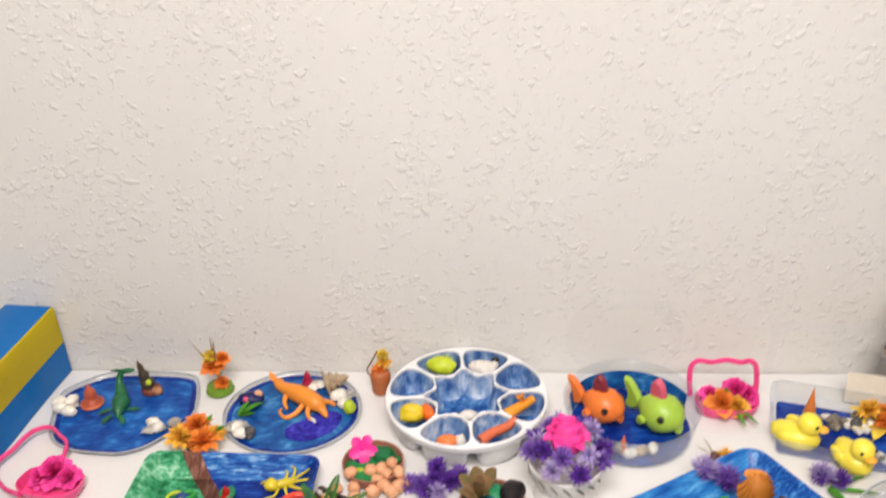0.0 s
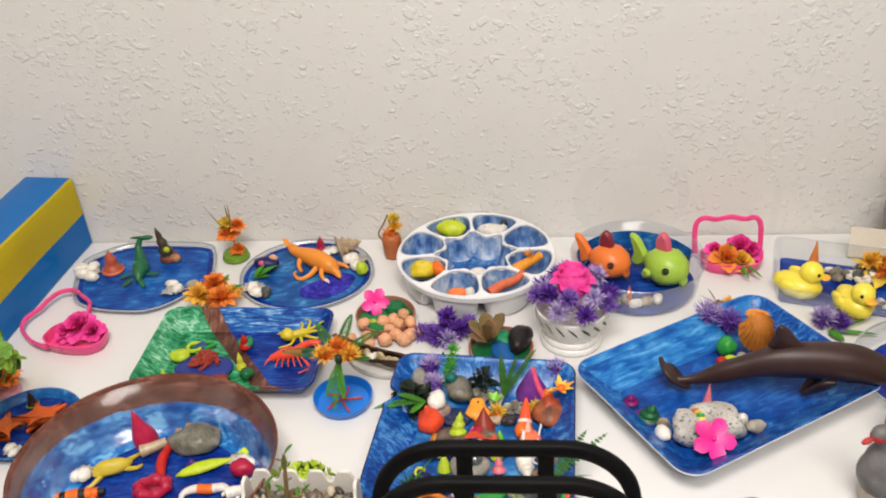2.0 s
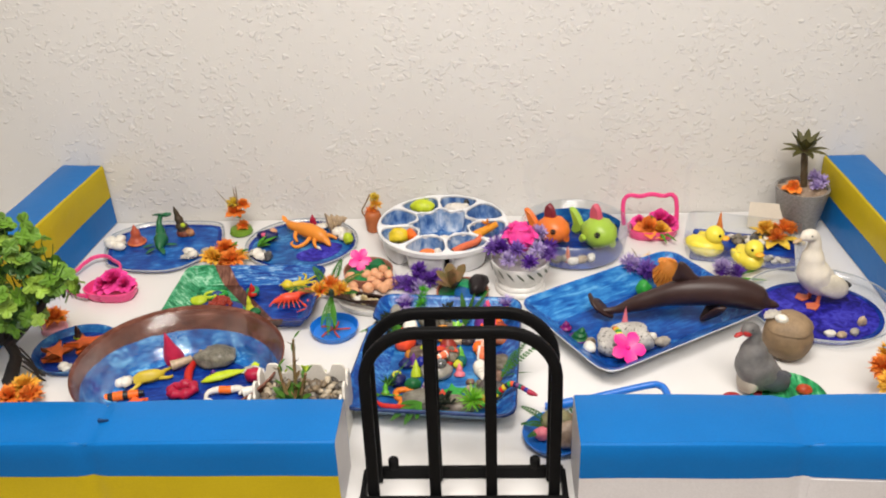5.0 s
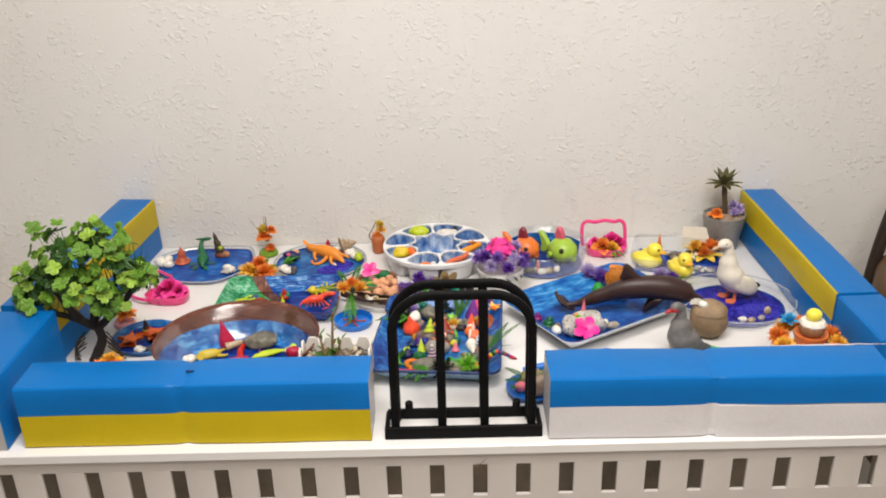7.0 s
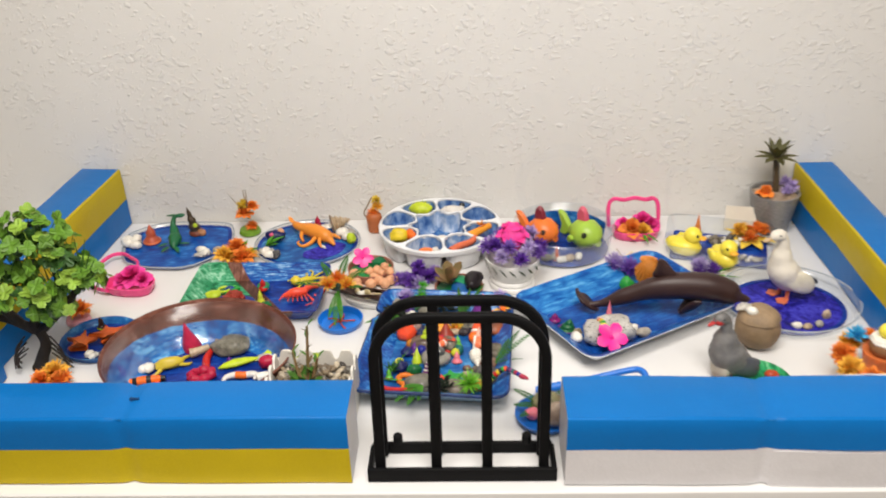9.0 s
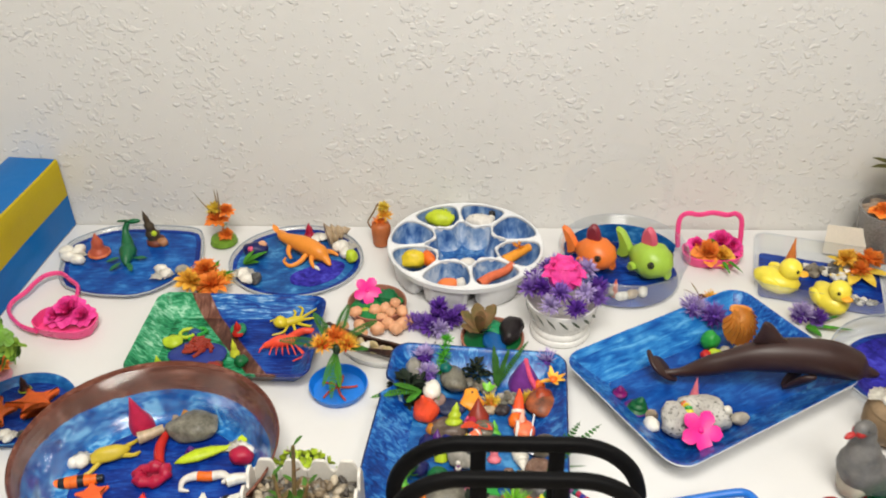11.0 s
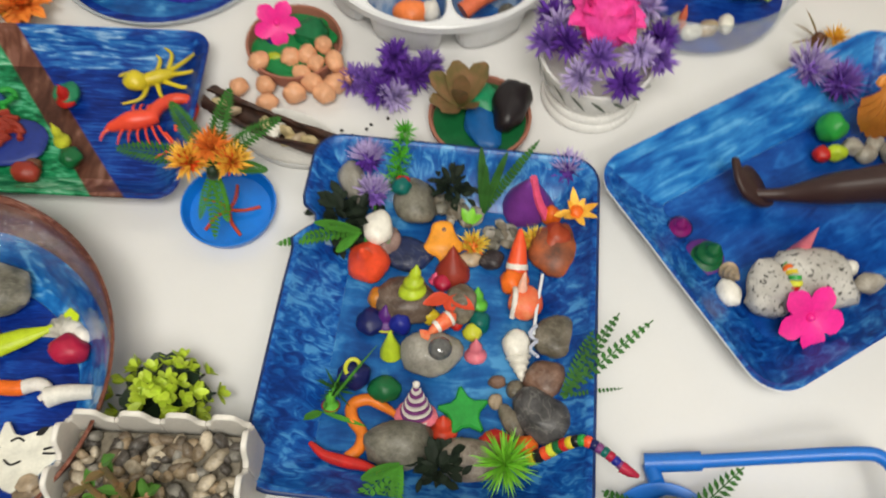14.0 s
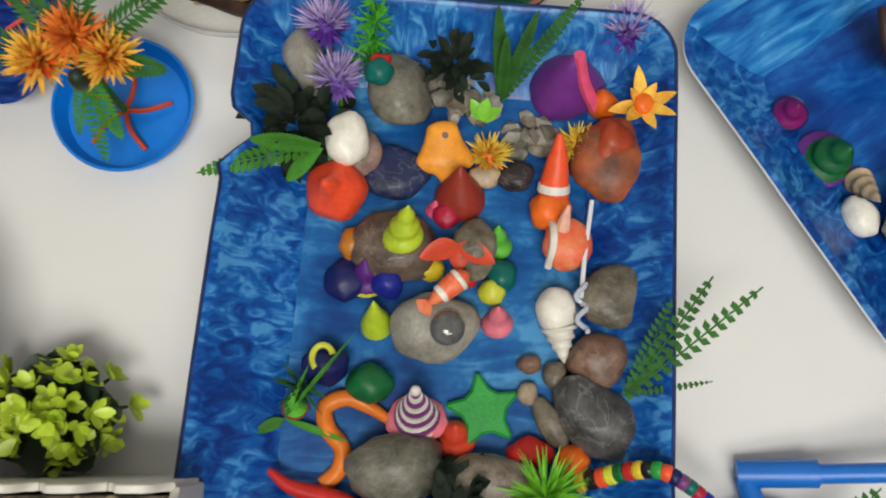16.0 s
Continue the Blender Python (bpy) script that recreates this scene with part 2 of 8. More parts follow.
SEA_BOWL = marker("bowl_blue_strokes", [(0.003, 0.040, 0.20), (0.006, 0.085, 0.34), (0.018, 0.17, 0.49), (0.16, 0.42, 0.70)], (46, 50, 120), weight=0.66, patchy=0.84, wander=2.0, coat=0.35)
MEADOW_PEN = landscape("meadow_strokes", [(0.002, 0.055, 0.022), (0.005, 0.125, 0.045), (0.016, 0.23, 0.09), (0.11, 0.44, 0.25)], [(0.050, 0.018, 0.012), (0.080, 0.031, 0.020), (0.12, 0.050, 0.033), (0.22, 0.11, 0.08)], [(0.002, 0.010, 0.11), (0.002, 0.018, 0.17), (0.004, 0.033, 0.25), (0.016, 0.095, 0.40)], 0.77, -0.009, 0.014)
CLEAR = clear("clear_plastic", (0.93, 0.945, 0.96), 0.34, 0.05, 0.16)
# Opaque pale grey: the highlight along clear rims is put into this colour.
EDGE_GLINT = surface("clear_edge_glint", (0.40, 0.44, 0.48), 0.22, 0.8, 1.15, 50, 400, 0.05)
CLEAR_THIN = clear("thin_clear_plastic", (0.992, 0.995, 1.0), 0.035, 0.004, 0.4)


CLAYS = {}


def clay(*rgb):
    key = tuple(round(v, 3) for v in rgb)
    if key not in CLAYS:
        CLAYS[key] = surface("modelling_clay", rgb, 0.40, 0.78, 1.08, 120, 420, 0.34, coat=0.0, spec=0.36)
    return CLAYS[key]


GLOSSES = {}


def plastic(*rgb, rough=0.32):
    key = (*[round(v, 3) for v in rgb], rough)
    if key not in GLOSSES:
        GLOSSES[key] = surface("toy_plastic", rgb, rough, 0.92, 1.06, 70, 600, 0.04, soft=0.0)
    return GLOSSES[key]


FABRICS = {}


def fabric(a, b=None):
    key = (a, b)
    if key not in FABRICS:
        FABRICS[key] = surface("silk_petal", a, 0.65, 0.75, 1.1, 130, 900, 0.15, second=b)
    return FABRICS[key]


def rock(a, b, scale=110, seam=0.12):
    """River stone: mottled, pitted, with thin pale seams."""
    m = surface("river_stone", a, 0.43, 0.55, 1.1, scale * 0.7, 520, 0.5, second=b, vary=0.16, coat=0.08, crumple=0.6, fleck=2.4, spec=0.35)
    t = m.node_tree
    face = t.nodes["Principled BSDF"].inputs["Base Color"]
    base = face.links[0].from_socket
    wave = node(t, "ShaderNodeTexNoise", Scale=70.0, Detail=3, Distortion=1.4)
    link(t, coords(t, (1, 1, 1.6), (20, 35, 10)), wave.inputs["Vector"])
    thin = ramp(t, wave.outputs[0], [(0.47, (0, 0, 0)), (0.496, (seam, seam, seam)), (0.52, (0, 0, 0))])
    mix = t.nodes.new("ShaderNodeMix")
    mix.data_type = "RGBA"
    mix.inputs[7].default_value = (0.55, 0.53, 0.48, 1)
    link(t, thin, mix.inputs[0])
    link(t, base, mix.inputs[6])
    link(t, mix.outputs[2], face)
    return m


STONE_GREY = rock((0.115, 0.11, 0.085), (0.26, 0.245, 0.195))
STONE_PALE = rock((0.36, 0.34, 0.29), (0.50, 0.47, 0.41), 70)
STONE_DARK = rock((0.045, 0.045, 0.048), (0.12, 0.115, 0.115), 110, 0.17)
STONE_BROWN = rock((0.17, 0.085, 0.055), (0.29, 0.17, 0.12))
STONE_TAUPE = rock((0.125, 0.105, 0.072), (0.26, 0.225, 0.17))
SHELL_WHITE = surface("sea_shell", (0.80, 0.77, 0.69), 0.35, 0.8, 1.1, 140, 500, 0.2)
SHELL_TAN = surface("tan_shell", (0.50, 0.38, 0.25), 0.4, 0.6, 1.2, 140, 500, 0.3)
LEAF = surface("plastic_leaf", (0.060, 0.23, 0.022), 0.6, 0.6, 1.25, 60, 500, 0.1, vary=0.15, spec=0.2)
LEAF_LIME = surface("lime_leaf", (0.46, 0.60, 0.045), 0.42, 0.75, 1.2, 90, 500, 0.1, vary=0.1)
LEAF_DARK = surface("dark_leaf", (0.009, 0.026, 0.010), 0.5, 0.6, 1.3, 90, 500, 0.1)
LEAF_OLIVE = surface("olive_leaf", (0.15, 0.15, 0.045), 0.5, 0.8, 1.2, 60, 500, 0.1, second=(0.34, 0.17, 0.09))
BARK = surface("dark_bark", (0.020, 0.014, 0.010), 0.75, 0.5, 1.5, 60, 400, 0.6)
TERRACOTTA = surface("terracotta", (0.33, 0.13, 0.085), 0.6, 0.85, 1.1, 40, 500, 0.2)

# ---- builders ----


def part(name, bm, material, parent=None, label="", sharp=40, m=None):
    """Links a bmesh as one mesh object, under its thing when there is one."""
    if m is not None:
        bmesh.ops.transform(bm, matrix=m, verts=bm.verts)
    bmesh.ops.recalc_face_normals(bm, faces=bm.faces)
    me = bpy.data.meshes.new(name)
    bm.to_mesh(me)
    bm.free()
    me.materials.append(material)
    me.shade_smooth()
    me.set_sharp_from_angle(angle=radians(sharp))
    ob = new(name, me)
    if parent is not None:
        ob.parent = parent
    if label:
        tagged(ob, label)
    return ob


def thing(name, label, category, x, y, z=0.0, rz=0.0, group="", rx=0.0, ry=0.0, s=1.0):
    ob = new(name)
    ob.empty_display_size = 0.01
    ob.matrix_world = pose(x, y, z, rx, ry, rz) @ Matrix.Scale(s, 4)
    return tagged(ob, label, category, group)


def solo(name, bm, material, label, category, x, y, z=0.0, rz=0.0, group="", rx=0.0, ry=0.0, sharp=40):
    ob = part(name, bm, material, None, "", sharp)
    ob.matrix_world = pose(x, y, z, rx, ry, rz)
    return tagged(ob, label, category, group)


def merge(bm, other, m=None):
    """Adds other's geometry to bm and frees it."""
    if m is not None:
        bmesh.ops.transform(other, matrix=m, verts=other.verts)
    new_verts = [bm.verts.new(v.co) for v in other.verts]
    other.verts.index_update()
    for f in other.faces:
        bm.faces.new([new_verts[v.index] for v in f.verts])
    other.free()
    return bm


def rings(rows, cap_first=True, cap_last=True, loop=True, bm=None):
    """Skins rows of equally many points."""
    bm = bm or bmesh.new()
    made = [[bm.verts.new(p) for p in row] for row in rows]
    n = len(rows[0])
    for a, b in zip(made, made[1:]):
        for i in range(n if loop else n - 1):
            j = (i + 1) % n
            bm.faces.new((a[i], a[j], b[j], b[i]))
    if cap_first:
        bm.faces.new(list(reversed(made[0])))
    if cap_last:
        bm.faces.new(made[-1])
    return bm


def lathe(profile, n=28, sx=1.0, sy=1.0, cap_first=True, cap_last=True, wave=0.0, waves=0):
    rows = []
    for r, z in profile:
        rows.append([])
        for i in range(n):
            a = 2 * math.pi * i / n
            k = r * (1 + wave * math.cos(waves * a))
            rows[-1].append((sx * k * math.cos(a), sy * k * math.sin(a), z))
    return rings(rows, cap_first, cap_last)


def rounded(w, h, r, n=6):
    """The outline of a rounded rectangle round the origin."""
    out = []
    for cx, cy, a0 in ((w / 2 - r, h / 2 - r, 0), (-w / 2 + r, h / 2 - r, 90), (-w / 2 + r, -h / 2 + r, 180), (w / 2 - r, -h / 2 + r, 270)):
        for i in range(n + 1):
            a = radians(a0 + 90 * i / n)
            out.append((cx + r * math.cos(a), cy + r * math.sin(a)))
    return out


def softened(points, rounds=3):
    """Cuts a polygon's corners until it is smooth."""
    for _ in range(rounds):
        cut = []
        for (ax, ay), (bx, by) in zip(points, points[1:] + points[:1]):
            cut += [(0.8 * ax + 0.2 * bx, 0.8 * ay + 0.2 * by), (0.2 * ax + 0.8 * bx, 0.2 * ay + 0.8 * by)]
        points = cut
    return points


def inset(outline, d):
    """Moves each point of an outline inwards by d."""
    n, out = len(outline), []
    cx, cy = sum(p[0] for p in outline) / n, sum(p[1] for p in outline) / n
    for i, (x, y) in enumerate(outline):
        ax, ay = outline[i - 1]
        bx, by = outline[(i + 1) % n]
        nx, ny = -(by - ay), bx - ax
        k = math.hypot(nx, ny) or 1
        if nx * (cx - x) + ny * (cy - y) < 0:
            k = -k
        out.append((x + d * nx / k, y + d * ny / k))
    return out


def level(outline, z, wob=0.0, seed=0.0):
    return [(x, y, z + (wob * noise.noise((x * 30 + seed, y * 30, z * 10)) if wob else 0)) for x, y in outline]


def prism(outline, z0, z1, bevel=0.0):
    if not bevel:
        return rings([level(outline, z0), level(outline, z1)])
    return rings([level(inset(outline, bevel), z0), level(outline, z0 + bevel), level(outline, z1 - bevel), level(inset(outline, bevel), z1)])


def box(x0, y0, z0, x1, y1, z1, bevel=0.001):
    out = rounded(x1 - x0, y1 - y0, max(bevel, 0.0004) * 1.5, 2)
    bm = prism(out, z0, z1, bevel)
    bmesh.ops.translate(bm, vec=((x0 + x1) / 2, (y0 + y1) / 2, 0), verts=bm.verts)
    return bm


def tube(points, radii, n=8, bm=None, flat=1.0, ends=True):
    """A pipe along points, with a radius each; flat squeezes it along its own normal."""
    pts = [Vector(p) for p in points]
    if not hasattr(radii, "__len__"):
        radii = [radii] * len(pts)
    rows, side = [], None
    for i, p in enumerate(pts):
        d = (pts[min(i + 1, len(pts) - 1)] - pts[max(i - 1, 0)]).normalized()
        if side is None:
            side = d.cross(Vector((0, 0, 1)))
            if side.length < 0.1:
                side = d.cross(Vector((0, 1, 0)))
        side = (side - d * side.dot(d)).normalized()
        up = side.cross(d)
        rows.append([p + radii[i] * (side * math.cos(2 * math.pi * k / n) + flat * up * math.sin(2 * math.pi * k / n)) for k in range(n)])
    return rings(rows, ends, ends, True, bm)


def bend(points, steps=6):
    """A smooth line through the points."""
    pts = [Vector(p) for p in points]
    out = []
    for i in range(len(pts) - 1):
        a, b, c, d = pts[max(i - 1, 0)], pts[i], pts[i + 1], pts[min(i + 2, len(pts) - 1)]
        for k in range(steps):
            t = k / steps
            out.append(0.5 * (2 * b + (c - a) * t + (2 * a - 5 * b + 4 * c - d) * t * t + (3 * b - a - 3 * c + d) * t ** 3))
    return out + [pts[-1]]


def taper(r0, r1, n, power=1.0):
    return [r0 + (r1 - r0) * (i / (n - 1)) ** power for i in range(n)]


def blob(sx, sy, sz, seed=0.0, amp=0.15, freq=1.3, sub=3, sit=True, flat=0.0):
    """An uneven rounded lump with half-sizes sx, sy, sz; sit: its foot is at 0."""
    bm = bmesh.new()
    bmesh.ops.create_icosphere(bm, subdivisions=sub, radius=1.0)
    for v in bm.verts:
        k = 1 + amp * noise.noise(v.co * freq + Vector((seed * 7.3, seed * 3.1, seed))) + 0.3 * amp * noise.noise(v.co * freq * 2.7 + Vector((seed, 0, seed * 5)))
        v.co *= k
        if flat:
            v.co.z = math.copysign(abs(v.co.z) ** (1 - flat), v.co.z)
        v.co = Vector((v.co.x * sx, v.co.y * sy, v.co.z * sz))
    if sit:
        low = min(v.co.z for v in bm.verts)
        for v in bm.verts:
            v.co.z -= low * 0.92
            v.co.z = max(v.co.z, 0.0)
    return bm


def blade(bm, m, length, width, curl=0.0, cup=0.0, seg=4, fat=0.5, tip=0.04):
    """One petal or leaf from m's origin along its x; curl bends it by so many degrees, cup folds its sides up, fat: where it is widest."""
    rows, p, a = [], Vector((0, 0, 0)), 0.0
    for i in range(seg + 1):
        s = i / seg
        w = width / 2 * (math.sin(math.pi * min(1.0, 0.5 * s / fat if s < fat else 0.5 + 0.5 * (s - fat) / (1 - fat))) ** 0.8) + width * tip
        rise = cup * w
        up = Vector((-math.sin(a), 0, math.cos(a)))
        rows.append([bm.verts.new(m @ (p + Vector((0, w, 0)) + up * rise)), bm.verts.new(m @ p), bm.verts.new(m @ (p - Vector((0, w, 0)) + up * rise))])
        a += radians(curl) / seg
        p = p + Vector((math.cos(a), 0, math.sin(a))) * (length / seg)
    for r, q in zip(rows, rows[1:]):
        bm.faces.new((r[0], r[1], q[1], q[0]))
        bm.faces.new((r[1], r[2], q[2], q[1]))
    return bm


def aim(p, yaw, pitch, roll=0.0):
    """A pose at p whose x axis points to yaw and rises by pitch degrees."""
    return Matrix.Translation(p) @ Euler((radians(roll), radians(-pitch), radians(yaw))).to_matrix().to_4x4()


def pompom(r, count, width, rng, low=-10, curl=20, at=(0, 0, 0), bm=None, seg=2):
    """A ball of thin spiky petals."""
    bm = bm or bmesh.new()
    for i in range(count):
        s = (i + 0.5) / count
        pitch = math.degrees(math.asin(1 - s * (1 - math.sin(radians(low)))))
        blade(bm, aim(at, i * 137.5 + rng.uniform(-12, 12), pitch + rng.uniform(-8, 8), rng.uniform(-60, 60)), r * rng.uniform(0.8, 1.1), width, curl, 0.3, seg, 0.4)
    return bm


def blossom(bm, p, r, rng, layers=3, count=6, yaw=0.0, pitch=90.0, wide=0.8, cup=0.3):
    """A silk flower head at p that faces along yaw and pitch."""
    turn = aim(p, yaw, pitch) @ pose(0, 0, 0, 0, 90, 0)
    for k in range(layers):
        open_ = 15 + 60 * k / max(1, layers - 1) if layers > 1 else 25
        n = max(3, count - k)
        for i in range(n):
            a = 360 * (i + 0.5 * (k % 2)) / n + rng.uniform(-8, 8)
            blade(bm, turn @ aim((0, 0, 0.002 * k), a, open_ + rng.uniform(-8, 8), rng.uniform(-10, 10)), r * (1 - 0.18 * k) * rng.uniform(0.85, 1.1), r * wide, -25 if k == 0 else 15, cup, 4, 0.62, 0.08)
    return bm


def frond(bm, m, length, width, pairs=12, curl=-50, thin=0.006):
    """A fern frond along m's x."""
    p, a = Vector((0, 0, 0)), 0.0
    for i in range(pairs):
        s = i / pairs
        w = width * (math.sin(math.pi * (0.12 + 0.86 * s)) ** 0.7)
        step = Matrix.Translation(p) @ Euler((0, -a, 0)).to_matrix().to_4x4()
        for side in (1, -1):
            blade(bm, m @ step @ aim((0, 0, 0), side * 58, 8), w / 2, thin, -15, 0.2, 2, 0.35)
        a += radians(curl) / pairs
        q = p + Vector((math.cos(a), 0, math.sin(a))) * (length / pairs)
        blade(bm, m @ step, length / pairs * 1.15, thin * 0.45, 0, 0.3, 1, 0.5, 0.3)
        p = q
    return bm


def coil(r, h, turns=3, n=20, lean=0.0, lip=0.15):
    """A stacked spiral cone, like a top shell or a coiled clay hat."""
    rows, steps = [], turns * 5
    for k in range(steps + 1):
        s = k / steps
        rr = r * (1 - s) ** 0.8 * (1 + lip * math.sin(2 * math.pi * k / 5)) + r * 0.03
        rows.append([(rr * math.cos(2 * math.pi * i / n) + lean * s * h, rr * math.sin(2 * math.pi * i / n), h * s + 0.03 * h * math.sin(2 * math.pi * (i / n + k / 5)) * (1 - s) * (k > 0)) for i in range(n)])
    return rings(rows)


def scallop(r, ribs=9, spread=140, root=0.12, disc=0.0):
    """A fan shell, hinge at the origin, opening along y, with raised ribs."""
    bm, rows = bmesh.new(), []
    cols = ribs * 4
    for k in range(11):
        s = k / 10
        row = []
        for i in range(cols + 1):
            u = i / cols
            a = radians(90 - spread / 2 + spread * u)
            edge = r * (root + (1 - root) * s) * math.sin(a) ** disc * (1 + 0.04 * math.cos(2 * math.pi * ribs * u) * s)
            row.append((edge * math.cos(a) * 0.9, edge * math.sin(a), r * 0.34 * math.sin(math.pi * min(1, s * 0.85 + 0.12)) * math.sin(math.pi * (0.1 + 0.8 * u)) + 0.035 * r * math.cos(2 * math.pi * ribs * u) * s))
        rows.append(row)
    rings(rows, False, False, False, bm)
    geo = bmesh.ops.solidify(bm, geom=bm.faces[:], thickness=r * 0.06)
    return bm



# ---- room ----
RX, RY = 1.9, -2.4


def slab(name, x0, y0, z0, x1, y1, z1, material, label):
    ob = part(name, box(x0, y0, z0, x1, y1, z1, 0.002), material)
    return tagged(ob, label, name.split("_")[0], kind="structure")


slab("wall_north", -RX - 0.1, WALL_Y, FLOOR, RX + 0.1, WALL_Y + 0.1, CEIL, PLASTER, "white painted wall with a rough knocked-down plaster texture")
slab("wall_south", -RX - 0.1, RY - 0.1, FLOOR, RX + 0.1, RY, CEIL, PLASTER, "plain white painted wall of the room")
slab("wall_west", -RX - 0.1, RY, FLOOR, -RX, WALL_Y, CEIL, PLASTER, "plain white painted side wall of the room")
slab("wall_east", RX, RY, FLOOR, RX + 0.1, WALL_Y, CEIL, PLASTER, "plain white painted side wall of the room")
slab("floor", -RX - 0.1, RY - 0.1, FLOOR - 0.1, RX + 0.1, WALL_Y + 0.1, FLOOR, FLOORING, "brown vinyl floor of the room")
slab("ceiling", -RX - 0.1, RY - 0.1, CEIL, RX + 0.1, WALL_Y + 0.1, CEIL + 0.1, CEILING, "plain white ceiling of the room")

# ---- table ----
TX, TX_END = 0.80, 0.656
table = thing("table", "white table with a slotted front apron against the wall", "table", 0, 0, FLOOR)
tz = -FLOOR


def table_part(name, x0, y0, z0, x1, y1, z1, material, bevel=0.001):
    return part(name, box(x0, y0, z0 + tz, x1, y1, z1 + tz, bevel), material, table)


table_part("tabletop", -TX, -0.022, -0.016, TX_END, WALL_Y - 0.002, 0.0, LAMINATE, 0.002)
PITCH, SLOT, FIRST = 0.0586, 0.0200, -0.0308
board = box(-TX + 0.01, -0.016, -0.0350 + tz, TX_END - 0.01, -0.0105, -0.0161 + tz, 0)
merge(board, box(-TX + 0.01, -0.016, -0.125 + tz, TX_END - 0.01, -0.0105, -0.0875 + tz, 0))
edges = [-TX + 0.01] + [FIRST + PITCH * k for k in range(-12, 12)] + [TX_END - 0.01]
for k, (a, b) in enumerate(zip(edges, edges[1:])):
    x0, x1 = (a if k == 0 else a + SLOT / 2), (b if k == len(edges) - 2 else b - SLOT / 2)
    merge(board, box(x0, -0.016, -0.0875 + tz, x1, -0.0105, -0.0350 + tz, 0))
part("apron", board, APRON, table, "painted board with upright slots")
for end in (-TX + 0.015, TX_END - 0.015):
    table_part("side_rail", end - 0.005, 0.0, -0.125, end + 0.005, WALL_Y - 0.04, -0.0161, APRON)
    for y in (0.02, WALL_Y - 0.06):
        leg_x = end - math.copysign(0.030, end)
        table_part("leg", leg_x - 0.022, y - 0.022, FLOOR + 0.0, leg_x + 0.022, y + 0.022, -0.0162, APRON, 0.003)
part("scuff", tube([(0.019, -0.0163, -0.040 + tz), (0.028, -0.0163, -0.034 + tz), (0.037, -0.0163, -0.025 + tz)], [0.0003, 0.0010, 0.0003], 6, None, 0.4), DARK, table, "short dark scuff")
# Added sheet behind the slots; the hollow's darkness is put into its colour.
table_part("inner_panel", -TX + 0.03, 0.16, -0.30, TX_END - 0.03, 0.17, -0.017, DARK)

# ---- paper-covered boxes that fence the scene in ----


def paper_box(name, label, a, b, inner_side, h, d, strips, crease=None, group="paper-covered boxes", core_paper=PAPER_WHITE):
    """A long box whose visible long face runs from a to b; its body lies to the left of that line (1) or to the right (-1).
    strips: the covers down the long face, as (z0, z1, material, name, label)."""
    ax, ay = a
    bx, by = b
    length = math.hypot(bx - ax, by - ay)
    ob = thing(name, label, "box", ax, ay, 0, math.degrees(math.atan2(by - ay, bx - ax)), group)
    steps = 60

    def wobble(x, y, z):
        k = 0.0016 * noise.noise((x * 9 + ax * 50, y * 12, z * 14))
        if crease is not None:
            k -= 0.0035 * math.exp(-((x - crease) / 0.007) ** 2) + 0.0012 * math.exp(-((x - crease) / 0.05) ** 2)
        return k

    def sheet(profile, thick, x0=0.0, x1=length):
        rows = []
        for i in range(steps + 1):
            x = x0 + (x1 - x0) * i / steps
            outer = [Vector((x, inner_side * (y + wobble(x, y, z) * ny), z + wobble(x, y, z) * nz)) for y, z, ny, nz in profile]
            inner = [Vector((x, inner_side * (y - ny * thick + wobble(x, y, z) * ny), z - nz * thick + wobble(x, y, z) * nz)) for y, z, ny, nz in reversed(profile)]
            rows.append(outer + inner)
        return rings(rows)

    r = 0.004
    core = [(0.0012, 0.0012, -1, 0), (0.0012, h - r, -1, 0), (0.0012 + 0.3 * r, h - 0.3 * r - 0.0012, -0.7, 0.7), (r, h - 0.0012, 0, 1), (d - r, h - 0.0012, 0, 1), (d - 0.0012, h - r, 1, 0), (d - 0.0012, 0.0012, 1, 0)]
    rows = []
    for i in range(steps + 1):
        x = length * i / steps
        rows.append([Vector((x, inner_side * (y + ny * wobble(x, y, z)), z + nz * wobble(x, y, z))) for y, z, ny, nz in core])
    part("carton", rings(rows), core_paper, ob, "card core under the paper")
    top = [(r, h, 0, 1), (0.5 * d, h, 0, 1), (d - r, h, 0, 1), (d - 0.3 * r, h - 0.3 * r, 0.7, 0.7), (d, h - r, 1, 0), (d, 0.02, 1, 0)]
    part("blue_cover", sheet(top, 0.0009), PAPER_BLUE, ob, "glossy blue paper over the top")
    for z0, z1, material, pname, plabel, *span in strips:
        out = -0.0008 if span and span[0] > 0 else 0.0
        face = [(out, z0, -1, 0), (out, 0.5 * (z0 + min(z1, h)), -1, 0)]
        if z1 >= h:
            face += [(0.0, h - r, -1, 0), (0.3 * r, h - 0.3 * r, -0.7, 0.7), (r - 0.0003, h, 0, 1)]
        else:
            face += [(out, z1, -1, 0)]
        part(pname, sheet(face, 0.0009, *span), material, ob, plabel)
    return ob


GREY_CARD = surface("grey_card", (0.36, 0.35, 0.34), 0.7, 0.9, 1.08, 12, 300, 0.1)
BLUE_TOP = (0.0515, 0.2, PAPER_BLUE, "blue_strip", "glossy blue paper")
YELLOW_LOW = (0.002, 0.051, PAPER_YELLOW, "yellow_strip", "glossy yellow paper")
WHITE_LOW = (0.003, 0.051, PAPER_WHITE, "white_strip", "creased white paper", 0.0, 0.226)
WHITE_OVERLAP = (0.0008, 0.0495, PAPER_WHITE, "white_strip", "second sheet of white paper, overlapping", 0.222, 0.4468)
